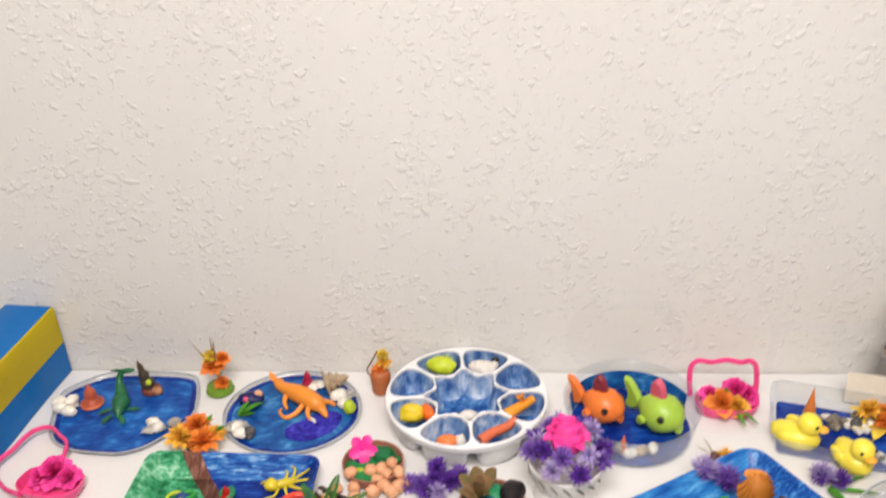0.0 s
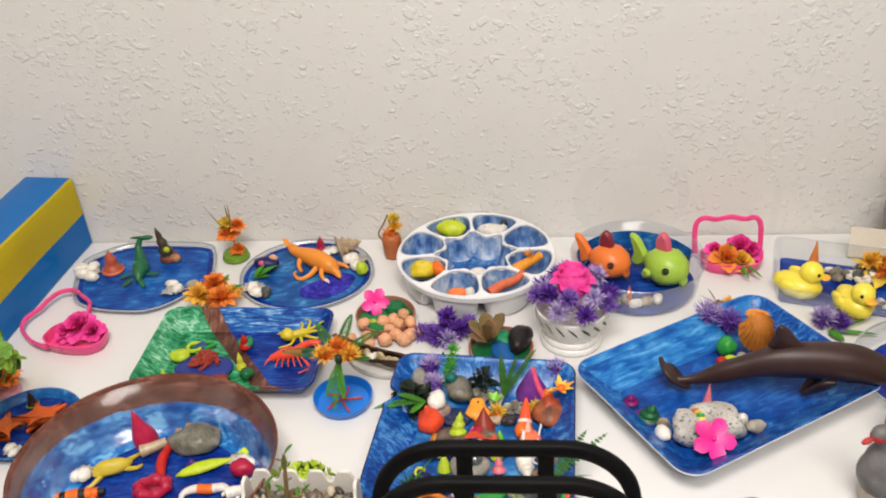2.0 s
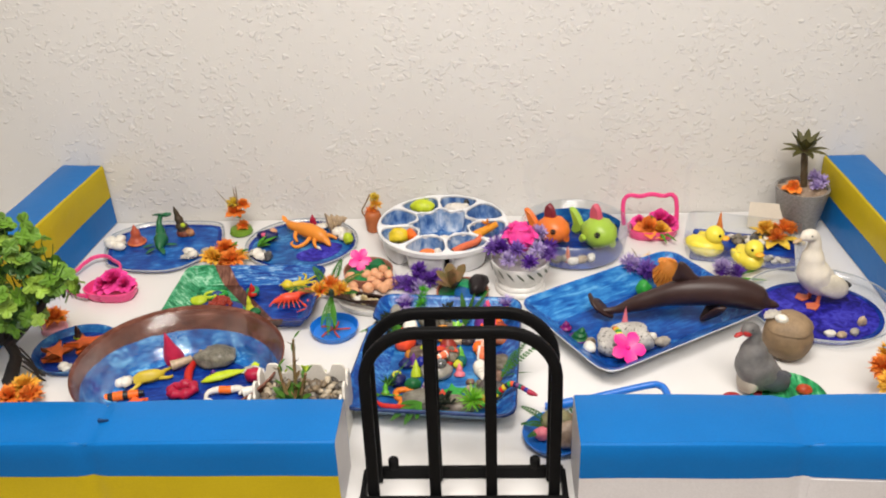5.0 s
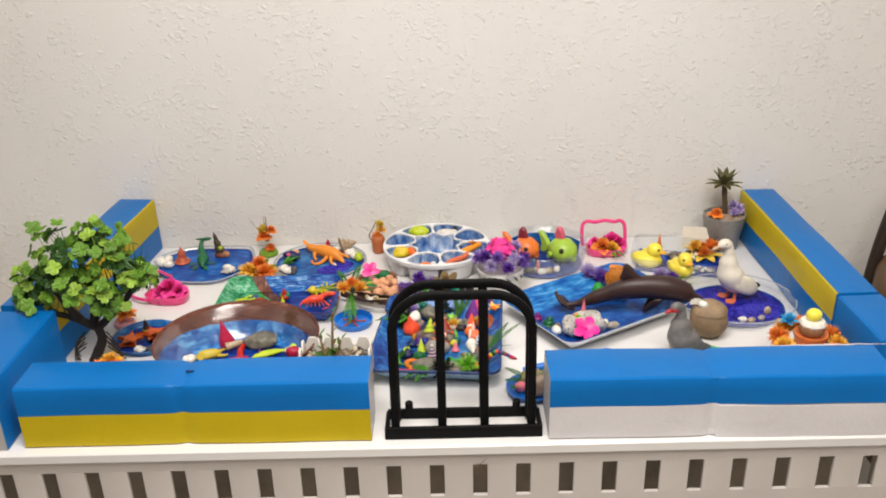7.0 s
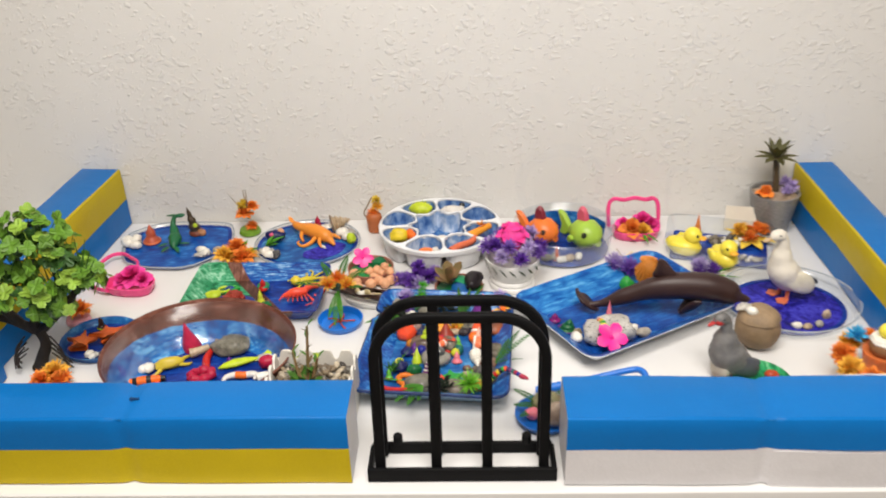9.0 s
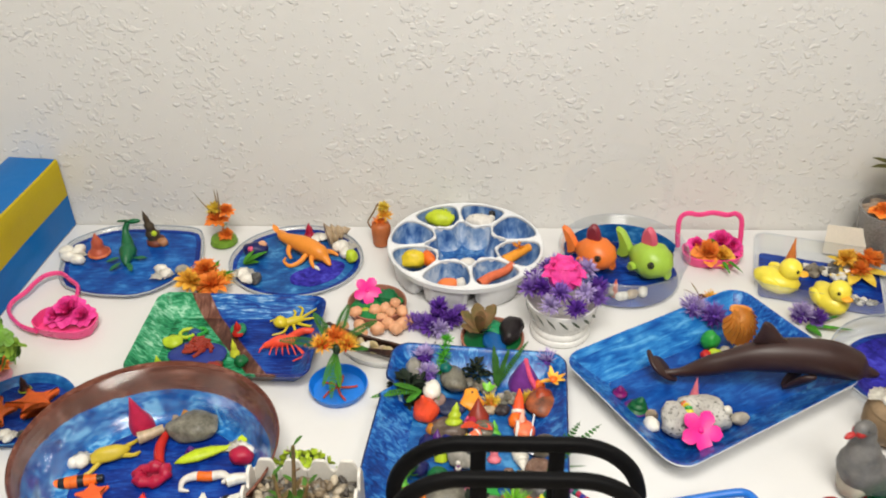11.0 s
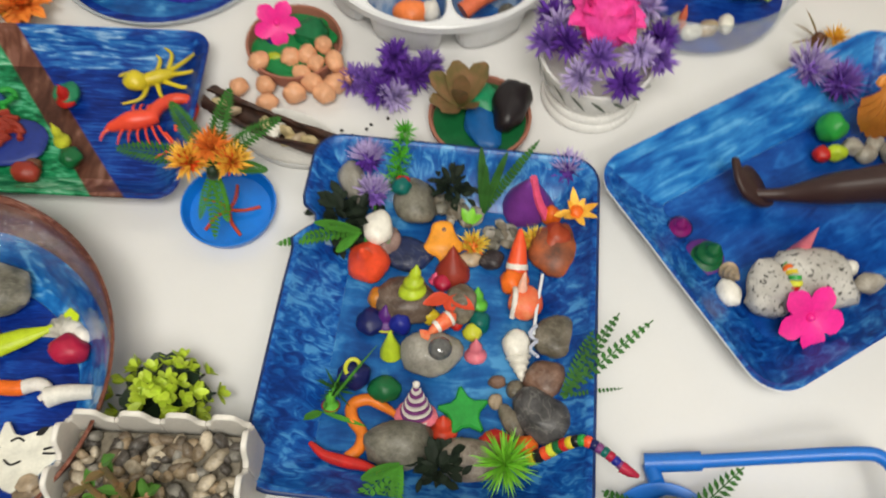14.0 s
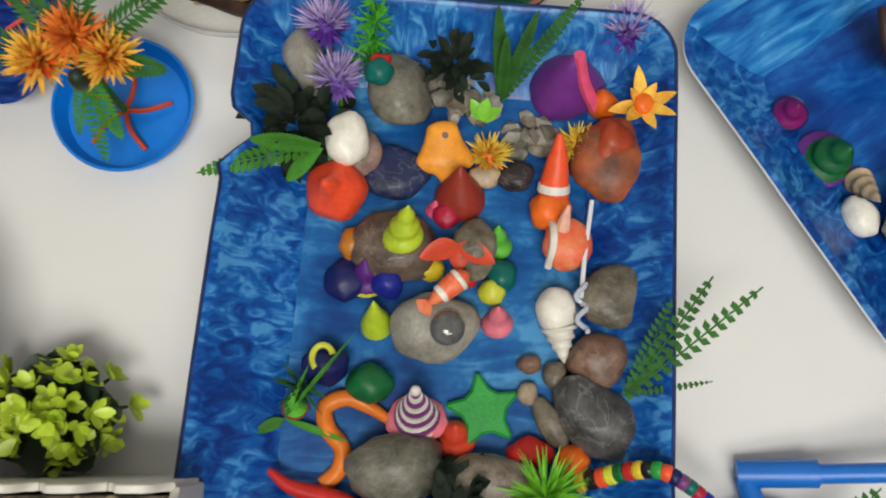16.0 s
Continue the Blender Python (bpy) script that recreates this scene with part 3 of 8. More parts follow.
YELLOW_TOP = (0.050, 0.2, PAPER_YELLOW, "yellow_strip", "glossy yellow paper")
BLUE_LOW = (0.002, 0.0495, PAPER_BLUE, "blue_strip", "glossy blue paper")
paper_box("paper_box", "long box wrapped in glossy blue and yellow paper, creased", (-0.584, -0.006), (-0.117, -0.007), 1, 0.094, 0.070, (BLUE_TOP, YELLOW_LOW), 0.218)
# Torn flap as a dark sliver, with its shadow in the colour.
part("tear", prism(softened([(0.2195, 0.034), (0.229, 0.0355), (0.231, 0.0366), (0.224, 0.0365), (0.220, 0.0385)], 1), 0.0926, 0.0952), surface("torn_paper_shadow", (0.003, 0.045, 0.15), 0.7), bpy.data.objects["paper_box"], "small torn flap")
paper_box("paper_box", "long box wrapped in glossy blue and white paper, seamed", (0.120, -0.013), (0.567, -0.018), 1, 0.094, 0.079, (BLUE_TOP, WHITE_LOW, WHITE_OVERLAP), 0.214)
seamed = bpy.data.objects["paper_box.001"]
for x0, x1, y in ((0.300, 0.470, 0.0785),):
    pts = [(x0 + (x1 - x0) * k / 12, y + 0.0006 * math.sin(3 * k), 0.0932 + 0.0004 * math.cos(2 * k)) for k in range(13)]
    part("worn_edge", tube(pts, [0.0003 + 0.0009 * math.sin(math.pi * k / 12) for k in range(13)], 5), PAPER_WHITE, seamed, "paper worn white along a fold")
paper_box("paper_box", "long side box in blue paper with a yellow band", (-0.588, 0.655), (-0.622, 0.205), -1, 0.107, 0.072, (YELLOW_TOP, BLUE_LOW), None, core_paper=PAPER_BLUE)
paper_box("paper_box", "short side box all in glossy blue paper, grey end", (-0.604, 0.196), (-0.606, -0.010), -1, 0.104, 0.110, ((0.002, 0.2, PAPER_BLUE, "blue_strip", "glossy blue paper"),), None, core_paper=GREY_CARD)
paper_box("paper_box", "side box in blue paper with a yellow band", (0.573, 0.655), (0.577, 0.205), 1, 0.098, 0.066, (YELLOW_TOP, BLUE_LOW), None, core_paper=PAPER_BLUE)
paper_box("paper_box", "short side box all in glossy blue paper", (0.578, 0.199), (0.582, 0.064), 1, 0.096, 0.068, ((0.002, 0.2, PAPER_BLUE, "blue_strip", "glossy blue paper"),), core_paper=PAPER_BLUE)

# ---- napkin holder that serves as a gate ----
gate = thing("napkin_holder", "black steel napkin holder standing upright as a gate", "napkin holder", 0.0065, 0.001)


def flat_bar(points, w, th, name):
    """A flat bar in the x-z plane along points, w wide and th thick."""
    rows, pts = [], [Vector(p) for p in points]
    for i, p in enumerate(pts):
        d = (pts[min(i + 1, len(pts) - 1)] - pts[max(i - 1, 0)]).normalized()
        s = Vector((d.z, 0, -d.x)) * (w / 2)
        e = 0.0012
        s2 = s * (1 - 2 * e / w)
        y = Vector((0, th / 2, 0))
        y2 = Vector((0, th / 2 - e, 0))
        rows.append([p + s2 - y, p + s - y2, p + s + y2, p + s2 + y, p - s2 + y, p - s + y2, p - s - y2, p - s2 - y])
    return part(name, rings(rows), BLACK_METAL, gate, sharp=50)


LEAN = 0.045
for gy in (0.003, 0.036):
    arch = [(-0.0915, gy, 0.004)] + [(-0.0915, gy, 0.05 + 0.012 * i) for i in range(8)]
    arch += [(-0.0915 + 0.052 * (1 - math.cos(radians(a))), gy, 0.154 + 0.053 * math.sin(radians(a))) for a in range(6, 91, 7)]
    arch += [(-x, y, z) for x, y, z in reversed(arch)]
    flat_bar([(x, y + LEAN * z, z) for x, y, z in arch], 0.0112, 0.008, "arch")
    for x in (-0.0285, 0.0285):
        flat_bar([(x, gy + LEAN * z, z) for z in (0.004, 0.1, 0.203)], 0.0115, 0.0065, "upright")
part("front_rail", box(-0.106, -0.0065, 0, 0.106, -0.0015, 0.019), BLACK_METAL, gate)
part("back_rail", box(-0.104, 0.0405, 0, 0.104, 0.0455, 0.016), BLACK_METAL, gate)
for sx in (-1, 1):
    part("side_rail", box(sx * 0.1035 - 0.0025, -0.0014, 0, sx * 0.1035 + 0.0025, 0.0404, 0.016), BLACK_METAL, gate)
    part("peg", lathe([(0.005, 0.015), (0.0055, 0.017), (0.0055, 0.026), (0.004, 0.0275)], 14), BLACK_METAL, gate, m=Matrix.Translation((sx * 0.0745, 0.043, 0.0)))

# ---- upholstered chair beside the table ----
chair = thing("armchair", "brown padded armchair with a dark bent frame", "chair", 0.93, 0.40, FLOOR)
CHAIR_BROWN = surface("brown_leather", (0.14, 0.075, 0.032), 0.5, 0.75, 1.2, 20, 200, 0.2)
part("arm_pad", blob(0.15, 0.20, 0.11, 5, 0.06, 1, 4, True, 0.3), CHAIR_BROWN, chair, m=Matrix.Translation((0, 0.03, 0.585)))
part("seat", box(-0.13, -0.26, 0.34, 0.42, 0.22, 0.44, 0.03), CHAIR_BROWN, chair)
part("bent_frame", tube(bend([(-0.10, 0.16, 0.0), (-0.12, 0.17, 0.50), (-0.10, 0.17, 0.80), (-0.05, 0.17, 0.92), (0.06, 0.17, 0.98), (0.30, 0.17, 1.0)], 6), 0.012, 10), surface("dark_wood", (0.035, 0.022, 0.016), 0.45), chair)
for x, y in ((-0.10, -0.22), (0.38, -0.22), (0.38, 0.18)):
    part("leg", tube([(x, y, 0.0), (x, y, 0.35)], [0.014, 0.018], 10), bpy.data.materials["dark_wood"], chair)
cloth = thing("patterned_cloth", "white cloth with dark stripes over the chair arm", "cloth", 0.845, 0.265, -0.055)
for k in range(9):
    rows = [[(0.012 * k - 0.05 + 0.0118 * (i / 1), -0.09 + 0.03 * j, 0.045 - 0.0016 * (j - 3) ** 2 + 0.006 * math.sin(k * 0.8 + j)) for i in range(2)] for j in range(7)]
    part("stripe" if k % 3 == 2 else "panel", rings(rows, False, False, False), surface("cloth_dark", (0.06, 0.055, 0.06), 0.8) if k == 2 else bpy.data.materials["cloth_dark"] if k % 3 == 2 else FOAM, cloth)

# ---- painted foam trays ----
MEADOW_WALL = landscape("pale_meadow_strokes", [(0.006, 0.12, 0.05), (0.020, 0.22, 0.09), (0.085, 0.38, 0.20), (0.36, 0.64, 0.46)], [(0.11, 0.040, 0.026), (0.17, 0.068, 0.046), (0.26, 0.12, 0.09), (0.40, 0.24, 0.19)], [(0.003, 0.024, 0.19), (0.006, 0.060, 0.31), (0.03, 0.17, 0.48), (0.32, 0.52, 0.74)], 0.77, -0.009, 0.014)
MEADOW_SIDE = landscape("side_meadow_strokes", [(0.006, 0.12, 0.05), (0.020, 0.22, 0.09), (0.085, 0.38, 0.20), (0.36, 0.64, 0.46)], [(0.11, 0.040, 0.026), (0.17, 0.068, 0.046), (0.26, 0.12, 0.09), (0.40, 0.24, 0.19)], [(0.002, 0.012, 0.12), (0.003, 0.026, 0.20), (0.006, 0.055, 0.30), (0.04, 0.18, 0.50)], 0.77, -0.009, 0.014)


def foam_tray(label, x, y, rz, w, h, depth, r, flare, wall, ground, notch=None, shell=FOAM, bare=0.0012, edge=None, narrow=0.0, side=None):
    """A flared foam tray; the painted lining lies just proud of the shell. side: the deeper-toned paint of all walls
    but the far one.
    """
    ob = thing("foam_tray", label, "tray", x, y, 0, rz)

    def ring(d, z):
        out = []
        for px, py in rounded(w - 2 * d, h - 2 * d, max(r - 0.75 * d, 0.006), 8):
            out.append((px, py))
        dense = []
        for (ax, ay), (bx, by) in zip(out, out[1:] + out[:1]):
            n = 1 if math.hypot(bx - ax, by - ay) < 0.01 else 32
            dense += [(ax + (bx - ax) * i / n, ay + (by - ay) * i / n) for i in range(n)]
        row = []
        for px, py in dense:
            if notch is not None and px < 0:
                px += 0.011 * math.exp(-(((py - notch) / 0.009) ** 4)) * max(0.0, 1 - d / 0.03) + 0.0025 * noise.noise((py * 90, 1, 2)) * math.exp(-(((py - notch + 0.02) / 0.02) ** 2)) * max(0.0, 1 - d / 0.02)
            px *= 1 - narrow * py / h
            row.append((px, py, z + (0.0007 * noise.noise((px * 25, py * 25, rz)) if z > 0.01 else 0)))
        return row

    part("tray_shell", rings([ring(flare + 0.004, 0), ring(flare, 0.002), ring(flare * 0.4, depth * 0.62), ring(0.001, depth - 0.002), ring(0, depth - 0.0005), ring(0.0012, depth + 0.0006), ring(0.0034, depth - 0.002), ring(flare + 0.004, 0.0026)]), shell, ob, sharp=60)
    lining = [ring(bare, depth + 0.0012), ring(0.0038, depth + 0.0004), ring(0.0060, depth - 0.0036), ring(flare * 0.5 + 0.005, depth * 0.56), ring(flare + 0.0035, 0.0068), ring(flare + 0.009, 0.0043)]
    far = [k for k, (px, py, pz) in enumerate(lining[0]) if py / h > abs(px) / w]
    rest = [k % len(lining[0]) for k in range(far[-1], far[0] + len(lining[0]) + 1)]
    part("painted_wall", rings([[row[k] for k in far] for row in lining], False, False, False), wall, ob, "marker strokes down the far slope", 60)
    part("painted_wall", rings([[row[k] for k in rest] for row in lining], False, False, False), side or wall, ob, "marker strokes down the slopes", 60)
    if edge is not None:
        part("rim_line", rings([ring(-0.0004, depth - 0.0022), ring(-0.0006, depth + 0.0002), ring(0.0002, depth + 0.0013), ring(0.0013, depth + 0.0014), ring(0.0013, depth + 0.0002)], False, False), edge, ob, "dark blue pen line", 60)
    part("painted_floor", rings([ring(flare + 0.0091, 0.0032), ring(flare + 0.0091, 0.0043)]), ground, ob)
    return ob


NAVY_LINE = surface("navy_pen_line", (0.006, 0.026, 0.12), 0.4, 0.6, 1.6, 80, 700, 0.05)
TRAY_BLUE = surface("blue_tinted_foam", (0.26, 0.40, 0.56), 0.45, 0.8, 1.2, 60, 900, 0.1)
foam_tray("foam tray painted inside with blue marker strokes, rim chipped", -0.0255, 0.2375, -5.2, 0.197, 0.246, 0.030, 0.020, 0.026, SEA_ACROSS, SEA, 0.054, TRAY_BLUE, 0.0014, NAVY_LINE, 0.04, SEA_SIDE)
foam_tray("white foam tray painted inside with bright blue strokes", 0.238, 0.331, 31.0, 0.266, 0.192, 0.030, 0.024, 0.029, SEA_LIGHT, SEA_FLOOR, None, FOAM, 0.0001, side=SEA_SIDE)

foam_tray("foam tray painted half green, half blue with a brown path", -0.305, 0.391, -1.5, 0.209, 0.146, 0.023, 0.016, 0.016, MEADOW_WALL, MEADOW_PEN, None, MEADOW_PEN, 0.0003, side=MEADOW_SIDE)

# ---- clear lids and plates painted blue ----


def lid_plate(label, outline, x, y, depth, paint, rim=CLEAR, name="plastic_plate", flare=0.0042, margin=0.0015):
    ob = thing(name, label, "plate", x, y)
    rows = [level(inset(outline, flare), 0.0), level(inset(outline, flare * 0.5), depth * 0.6), level(outline, depth), level(inset(outline, 0.0012), depth), level(inset(outline, flare * 0.5 + 0.0012), depth * 0.6), level(inset(outline, flare + 0.0012), 0.0012)]
    shell = part("clear_rim", rings(rows), rim, ob, sharp=60)
    if rim is CLEAR:
        shell.visible_shadow = False
    if rim is CLEAR:
        part("rim_edge", rings([level(inset(outline, -0.0006), depth - 0.0008), level(inset(outline, -0.0004), depth + 0.0007), level(inset(outline, 0.0010), depth + 0.0007), level(inset(outline, 0.0012), depth - 0.0008)], False, False), EDGE_GLINT, ob, "bright edge of the clear plastic", 60)
    part("painted_floor", prism(inset(outline, flare + margin), 0.0013, 0.0028), paint, ob, "brushed with blue marker")
    edge_out, edge_in = inset(outline, flare + margin - 0.0012), inset(outline, flare + margin + 0.0050)
    part("painted_edge", rings([level(edge_out, 0.0028), level(edge_out, 0.0036), level(edge_in, 0.0034, 0.0003), level(edge_in, 0.0026)], False, False), SEA_DEEP, ob, "darker pen line along the edge")
    return ob


PA = softened([(-0.574 + 0.478, 0.571 - 0.57), (-0.555 + 0.478, 0.505 - 0.57), (-0.510 + 0.478, 0.481 - 0.57), (-0.436 + 0.478, 0.477 - 0.57), (-0.378 + 0.478, 0.545 - 0.57), (-0.395 + 0.478, 0.630 - 0.57), (-0.420 + 0.478, 0.642 - 0.57), (-0.525 + 0.478, 0.646 - 0.57), (-0.575 + 0.478, 0.605 - 0.57)], 2)
lid_plate("faceted clear plastic lid painted blue inside", PA, -0.478, 0.57, 0.008, SEA_POOL)
oval = lid_plate("oval clear plastic plate painted blue inside", [(0.089 * math.cos(a / 24 * math.pi), 0.083 * math.sin(a / 24 * math.pi)) for a in range(48)], -0.256, 0.565, 0.007, SEA)
part("dark_patch", prism(softened([(0.000, -0.052), (0.030, -0.058), (0.060, -0.036), (0.068, -0.004), (0.046, 0.006), (0.020, -0.012), (-0.004, -0.030)], 2), 0.0027, 0.0033), ULTRA, oval, "patch of darker ultramarine pen")
lid_plate("small oval dish painted dark blue", [(0.056 * math.cos(a / 20 * math.pi), 0.055 * math.sin(a / 20 * math.pi)) for a in range(40)], -0.504, 0.276, 0.012, SEA_DEEP, SEA, "oval_dish", 0.008, 0.001)
lid_plate("round clear plastic lid painted ultramarine", [(0.099 * math.cos(a / 24 * math.pi), 0.093 * math.sin(a / 24 * math.pi)) for a in range(48)], 0.478, 0.350, 0.019, ULTRA, CLEAR, "round_plate", 0.010, 0.008)

# large oval platter with a brown rim
platter = thing("oval_platter", "large oval plastic platter with brown rim and blue bowl", "platter", -0.331, 0.179)
PXR, PYR = 0.972, 0.925
DEEP = 1.28


def bowl_line(rows):
    return [(r, z if z < 0.0031 else 0.0031 + (z - 0.0031) * DEEP) for r, z in rows]


part("clear_shell", lathe(bowl_line([(0.084, 0.0), (0.094, 0.001), (0.110, 0.020), (0.1262, 0.0468), (0.1278, 0.0480), (0.1274, 0.0488), (0.1260, 0.0484), (0.110, 0.0208), (0.094, 0.0022), (0.02, 0.0016)]), 72, PXR, PYR), CLEAR, platter, sharp=60).visible_shadow = False
INSIDE = bowl_line([(0.1266, 0.0492), (0.1252, 0.0478), (0.1222, 0.0400), (0.1168, 0.0262), (0.108, 0.0170), (0.098, 0.0064), (0.088, 0.0032)])


def inside_ring(portion):
    """A ring round the inside of the bowl; portion(angle): how far down the slope it lies, 0 to 1."""
    row = []
    for k in range(72):
        a = 2 * math.pi * k / 72
        at = portion(a) * (len(INSIDE) - 1)
        i = min(int(at), len(INSIDE) - 2)
        r, z = (INSIDE[i][j] + (INSIDE[i + 1][j] - INSIDE[i][j]) * (at - i) for j in (0, 1))
        row.append((PXR * r * math.cos(a), PYR * r * math.sin(a), z))
    return row


def brown_edge(a):
    return 0.46 + 0.07 * math.cos(a - 1.1) + 0.012 * noise.noise((6 * math.cos(a), 6 * math.sin(a), 3))


part("brown_rim", rings([inside_ring(lambda a, k=k: brown_edge(a) * k / 5) for k in range(6)], False, False), BROWN_PEN, platter, "streaky brown marker rim", 60)
part("brown_outside", lathe(bowl_line([(0.1268, 0.0494), (0.1282, 0.0484), (0.1240, 0.0400), (0.1140, 0.0215)]), 72, PXR, PYR, False, False), BROWN_PEN, platter, "brown marker seen from outside", 60)
part("blue_slope", rings([inside_ring(lambda a, k=k: brown_edge(a) + (1 - brown_edge(a)) * k / 6) for k in range(7)], False, False), SEA_BOWL, platter, "bright blue marker strokes", 60)
part("blue_floor", lathe([(0.0878, 0.0024), (0.0878, 0.0031)], 48, PXR, PYR), SEA_DEEP, platter, "deep blue marker strokes")

# ---- round paint palette ----
palette = thing("paint_palette", "round white paint palette with blue-washed wells", "palette", -0.031, 0.557, 0, 6)
PR, PH = 0.100, 0.041


def well(k):
    a = math.pi * 2 * (k + 0.5) / 8
    half = [(0.0438, 0.0), (0.0446, 0.0095), (0.0500, 0.0170), (0.0600, 0.0230), (0.0720, 0.0284), (0.0828, 0.0305), (0.0905, 0.0280), (0.0950, 0.0205), (0.0976, 0.0105), (0.0984, 0.0)]
    pts = half + [(r, -t) for r, t in reversed(half[1:-1])]
    return [(r * math.cos(a) - t * math.sin(a), r * math.sin(a) + t * math.cos(a)) for r, t in softened(pts, 2)]


wells = [well(k) for k in range(8)]
star = []
for b in range(64):
    reach = 0.0400 + 0.0135 * abs(math.cos(4 * b / 64 * math.pi * 2)) ** 2.2
    star.append((reach * math.cos(b / 64 * math.pi * 2), reach * math.sin(b / 64 * math.pi * 2)))
rim = [(PR * math.cos(a / 32 * math.pi), PR * math.sin(a / 32 * math.pi)) for a in range(64)]


def holed(z, flip):
    bm = bmesh.new()
    loops = []
    for loop in (rim, *wells, star):
        vs = [bm.verts.new((x, y, z)) for x, y in loop]
        loops += [bm.edges.new((a, b)) for a, b in zip(vs, vs[1:] + vs[:1])]
    bmesh.ops.triangle_fill(bm, use_beauty=True, use_dissolve=False, edges=loops)
    return bm


top = holed(PH, False)
part("palette_top", top, WHITE_PLASTIC, palette)
part("palette_edge", rings([level(rim, PH - 0.0002), level(inset(rim, -0.0015), PH - 0.0012), level(inset(rim, -0.001), PH - 0.008), level(inset(rim, 0.0005), PH - 0.008), level(inset(rim, 0.0005), PH - 0.0006)], False, False), WHITE_PLASTIC, palette, sharp=60)
for loop in (*wells, star):
    part("well_lip", rings([level(inset(loop, -0.0012), PH + 0.0001), level(inset(loop, -0.0006), PH + 0.0009), level(inset(loop, 0.0002), PH + 0.0006), level(inset(loop, 0.0006), PH - 0.0016)], False, False), WHITE_PLASTIC, palette, sharp=70)
    part("well", rings([level(inset(loop, -0.0006), PH - 0.0006), level(inset(loop, 0.0), PH - 0.012), level(inset(loop, 0.0035), 0.007), level(inset(loop, 0.0090), 0.0)], False, True), WHITE_PLASTIC, palette, sharp=50)
    part("washed_wall", rings([level(inset(loop, 0.0008), PH - 0.0030), level(inset(loop, 0.0016), PH - 0.010), level(inset(loop, 0.0030), PH - 0.019), level(inset(loop, 0.0058), 0.0115), level(inset(loop, 0.0090), 0.0086)], False, False), SEA_SPECK, palette, "thin blue wash", 60)
    part("painted_well", rings([level(inset(loop, 0.0088), 0.0080), level(inset(loop, 0.0090), 0.0086)], False, True), SEA_WELL, palette, "blotchy blue wash", 50)

# ---- round fish bowl with its lid propped open ----
bowl = thing("plastic_bowl", "round clear plastic bowl with blue floor, lid propped open", "bowl", 0.172, 0.543)
part("clear_wall", lathe([(0.070, 0.0), (0.076, 0.003), (0.0815, 0.042), (0.0835, 0.043), (0.0825, 0.044), (0.080, 0.043), (0.0745, 0.004), (0.068, 0.0015)], 56), CLEAR, bowl, sharp=60).visible_shadow = False
part("rim_edge", lathe([(0.0838, 0.0425), (0.0838, 0.0440), (0.0824, 0.0446), (0.0818, 0.0436)], 56, 1, 1, False, False), CLEAR, bowl, "bright edge of the clear plastic", 60).visible_shadow = False
part("painted_floor", lathe([(0.0725, 0.0035), (0.0730, 0.0045)], 48), SEA_DEEP, bowl, "brushed with blue marker")
back = [[((0.0735 + 0.0045 * z / 0.026) * math.cos(radians(a)), (0.0735 + 0.0045 * z / 0.026) * math.sin(radians(a)), 0.0046 + z) for a in range(20, 161, 5)] for z in (0.0, 0.012, 0.026)]
part("painted_wall", rings(back, False, False, False), SEA, bowl)
lidded = part("clear_lid", lathe([(0.083, 0.0), (0.081, 0.004), (0.072, 0.016), (0.066, 0.018), (0.064, 0.0172), (0.071, 0.015), (0.0795, 0.003), (0.081, 0.0)], 56, 1, 1, False, False), CLEAR_THIN, bowl, m=pose(0, 0.088, 0.078, 96, 0, 0) @ Matrix.Scale(0.92, 4), sharp=60)
lidded.visible_shadow = False

# ---- duck tray ----
duck_tray = thing("lunch_tray", "clear plastic tray with dark blue floor and pebbles", "tray", 0.424, 0.527, 0, -16)
out = rounded(0.172, 0.122, 0.018, 6)
shell = part("clear_rim", rings([level(inset(out, 0.008), 0.0), level(inset(out, 0.004), 0.014), level(out, 0.028), level(inset(out, 0.0014), 0.028), level(inset(out, 0.0055), 0.014), level(inset(out, 0.0095), 0.0014)]), CLEAR, duck_tray, sharp=60)
shell.visible_shadow = False
part("rim_edge", rings([level(inset(out, -0.0008), 0.0272), level(inset(out, -0.0006), 0.0290), level(inset(out, 0.0012), 0.0290), level(inset(out, 0.0014), 0.0272)], False, False), CLEAR, duck_tray, "bright edge of the clear plastic", 60).visible_shadow = False
part("painted_floor", prism(inset(out, 0.011), 0.0016, 0.003), SEA_DEEP, duck_tray, "brushed with dark blue marker")
lidded = part("clear_lid", rings([level(out, 0.0), level(inset(out, 0.003), 0.006), level(inset(out, 0.007), 0.010), level(inset(out, 0.009), 0.010), level(inset(out, 0.0045), 0.0055), level(inset(out, 0.0015), 0.0)], False, False), CLEAR_THIN, duck_tray, m=pose(-0.012, 0.068, 0.061, 94, 0, 8), sharp=60)
lidded.visible_shadow = False

# ---- pebbles, shells, clay and plastic plants: shared builders ----
FZ = 0.0042


def stone(x, y, sx, sy, sz, material, seed, rz=0, z=FZ, label="smooth grey river stone", name="stone", amp=0.24):
    return solo(name, blob(sx * 0.9, sy * 0.9, sz * 0.95, seed, amp, 1.1, 3, True, 0.12), material, label, "stone", x, y, z, rz)


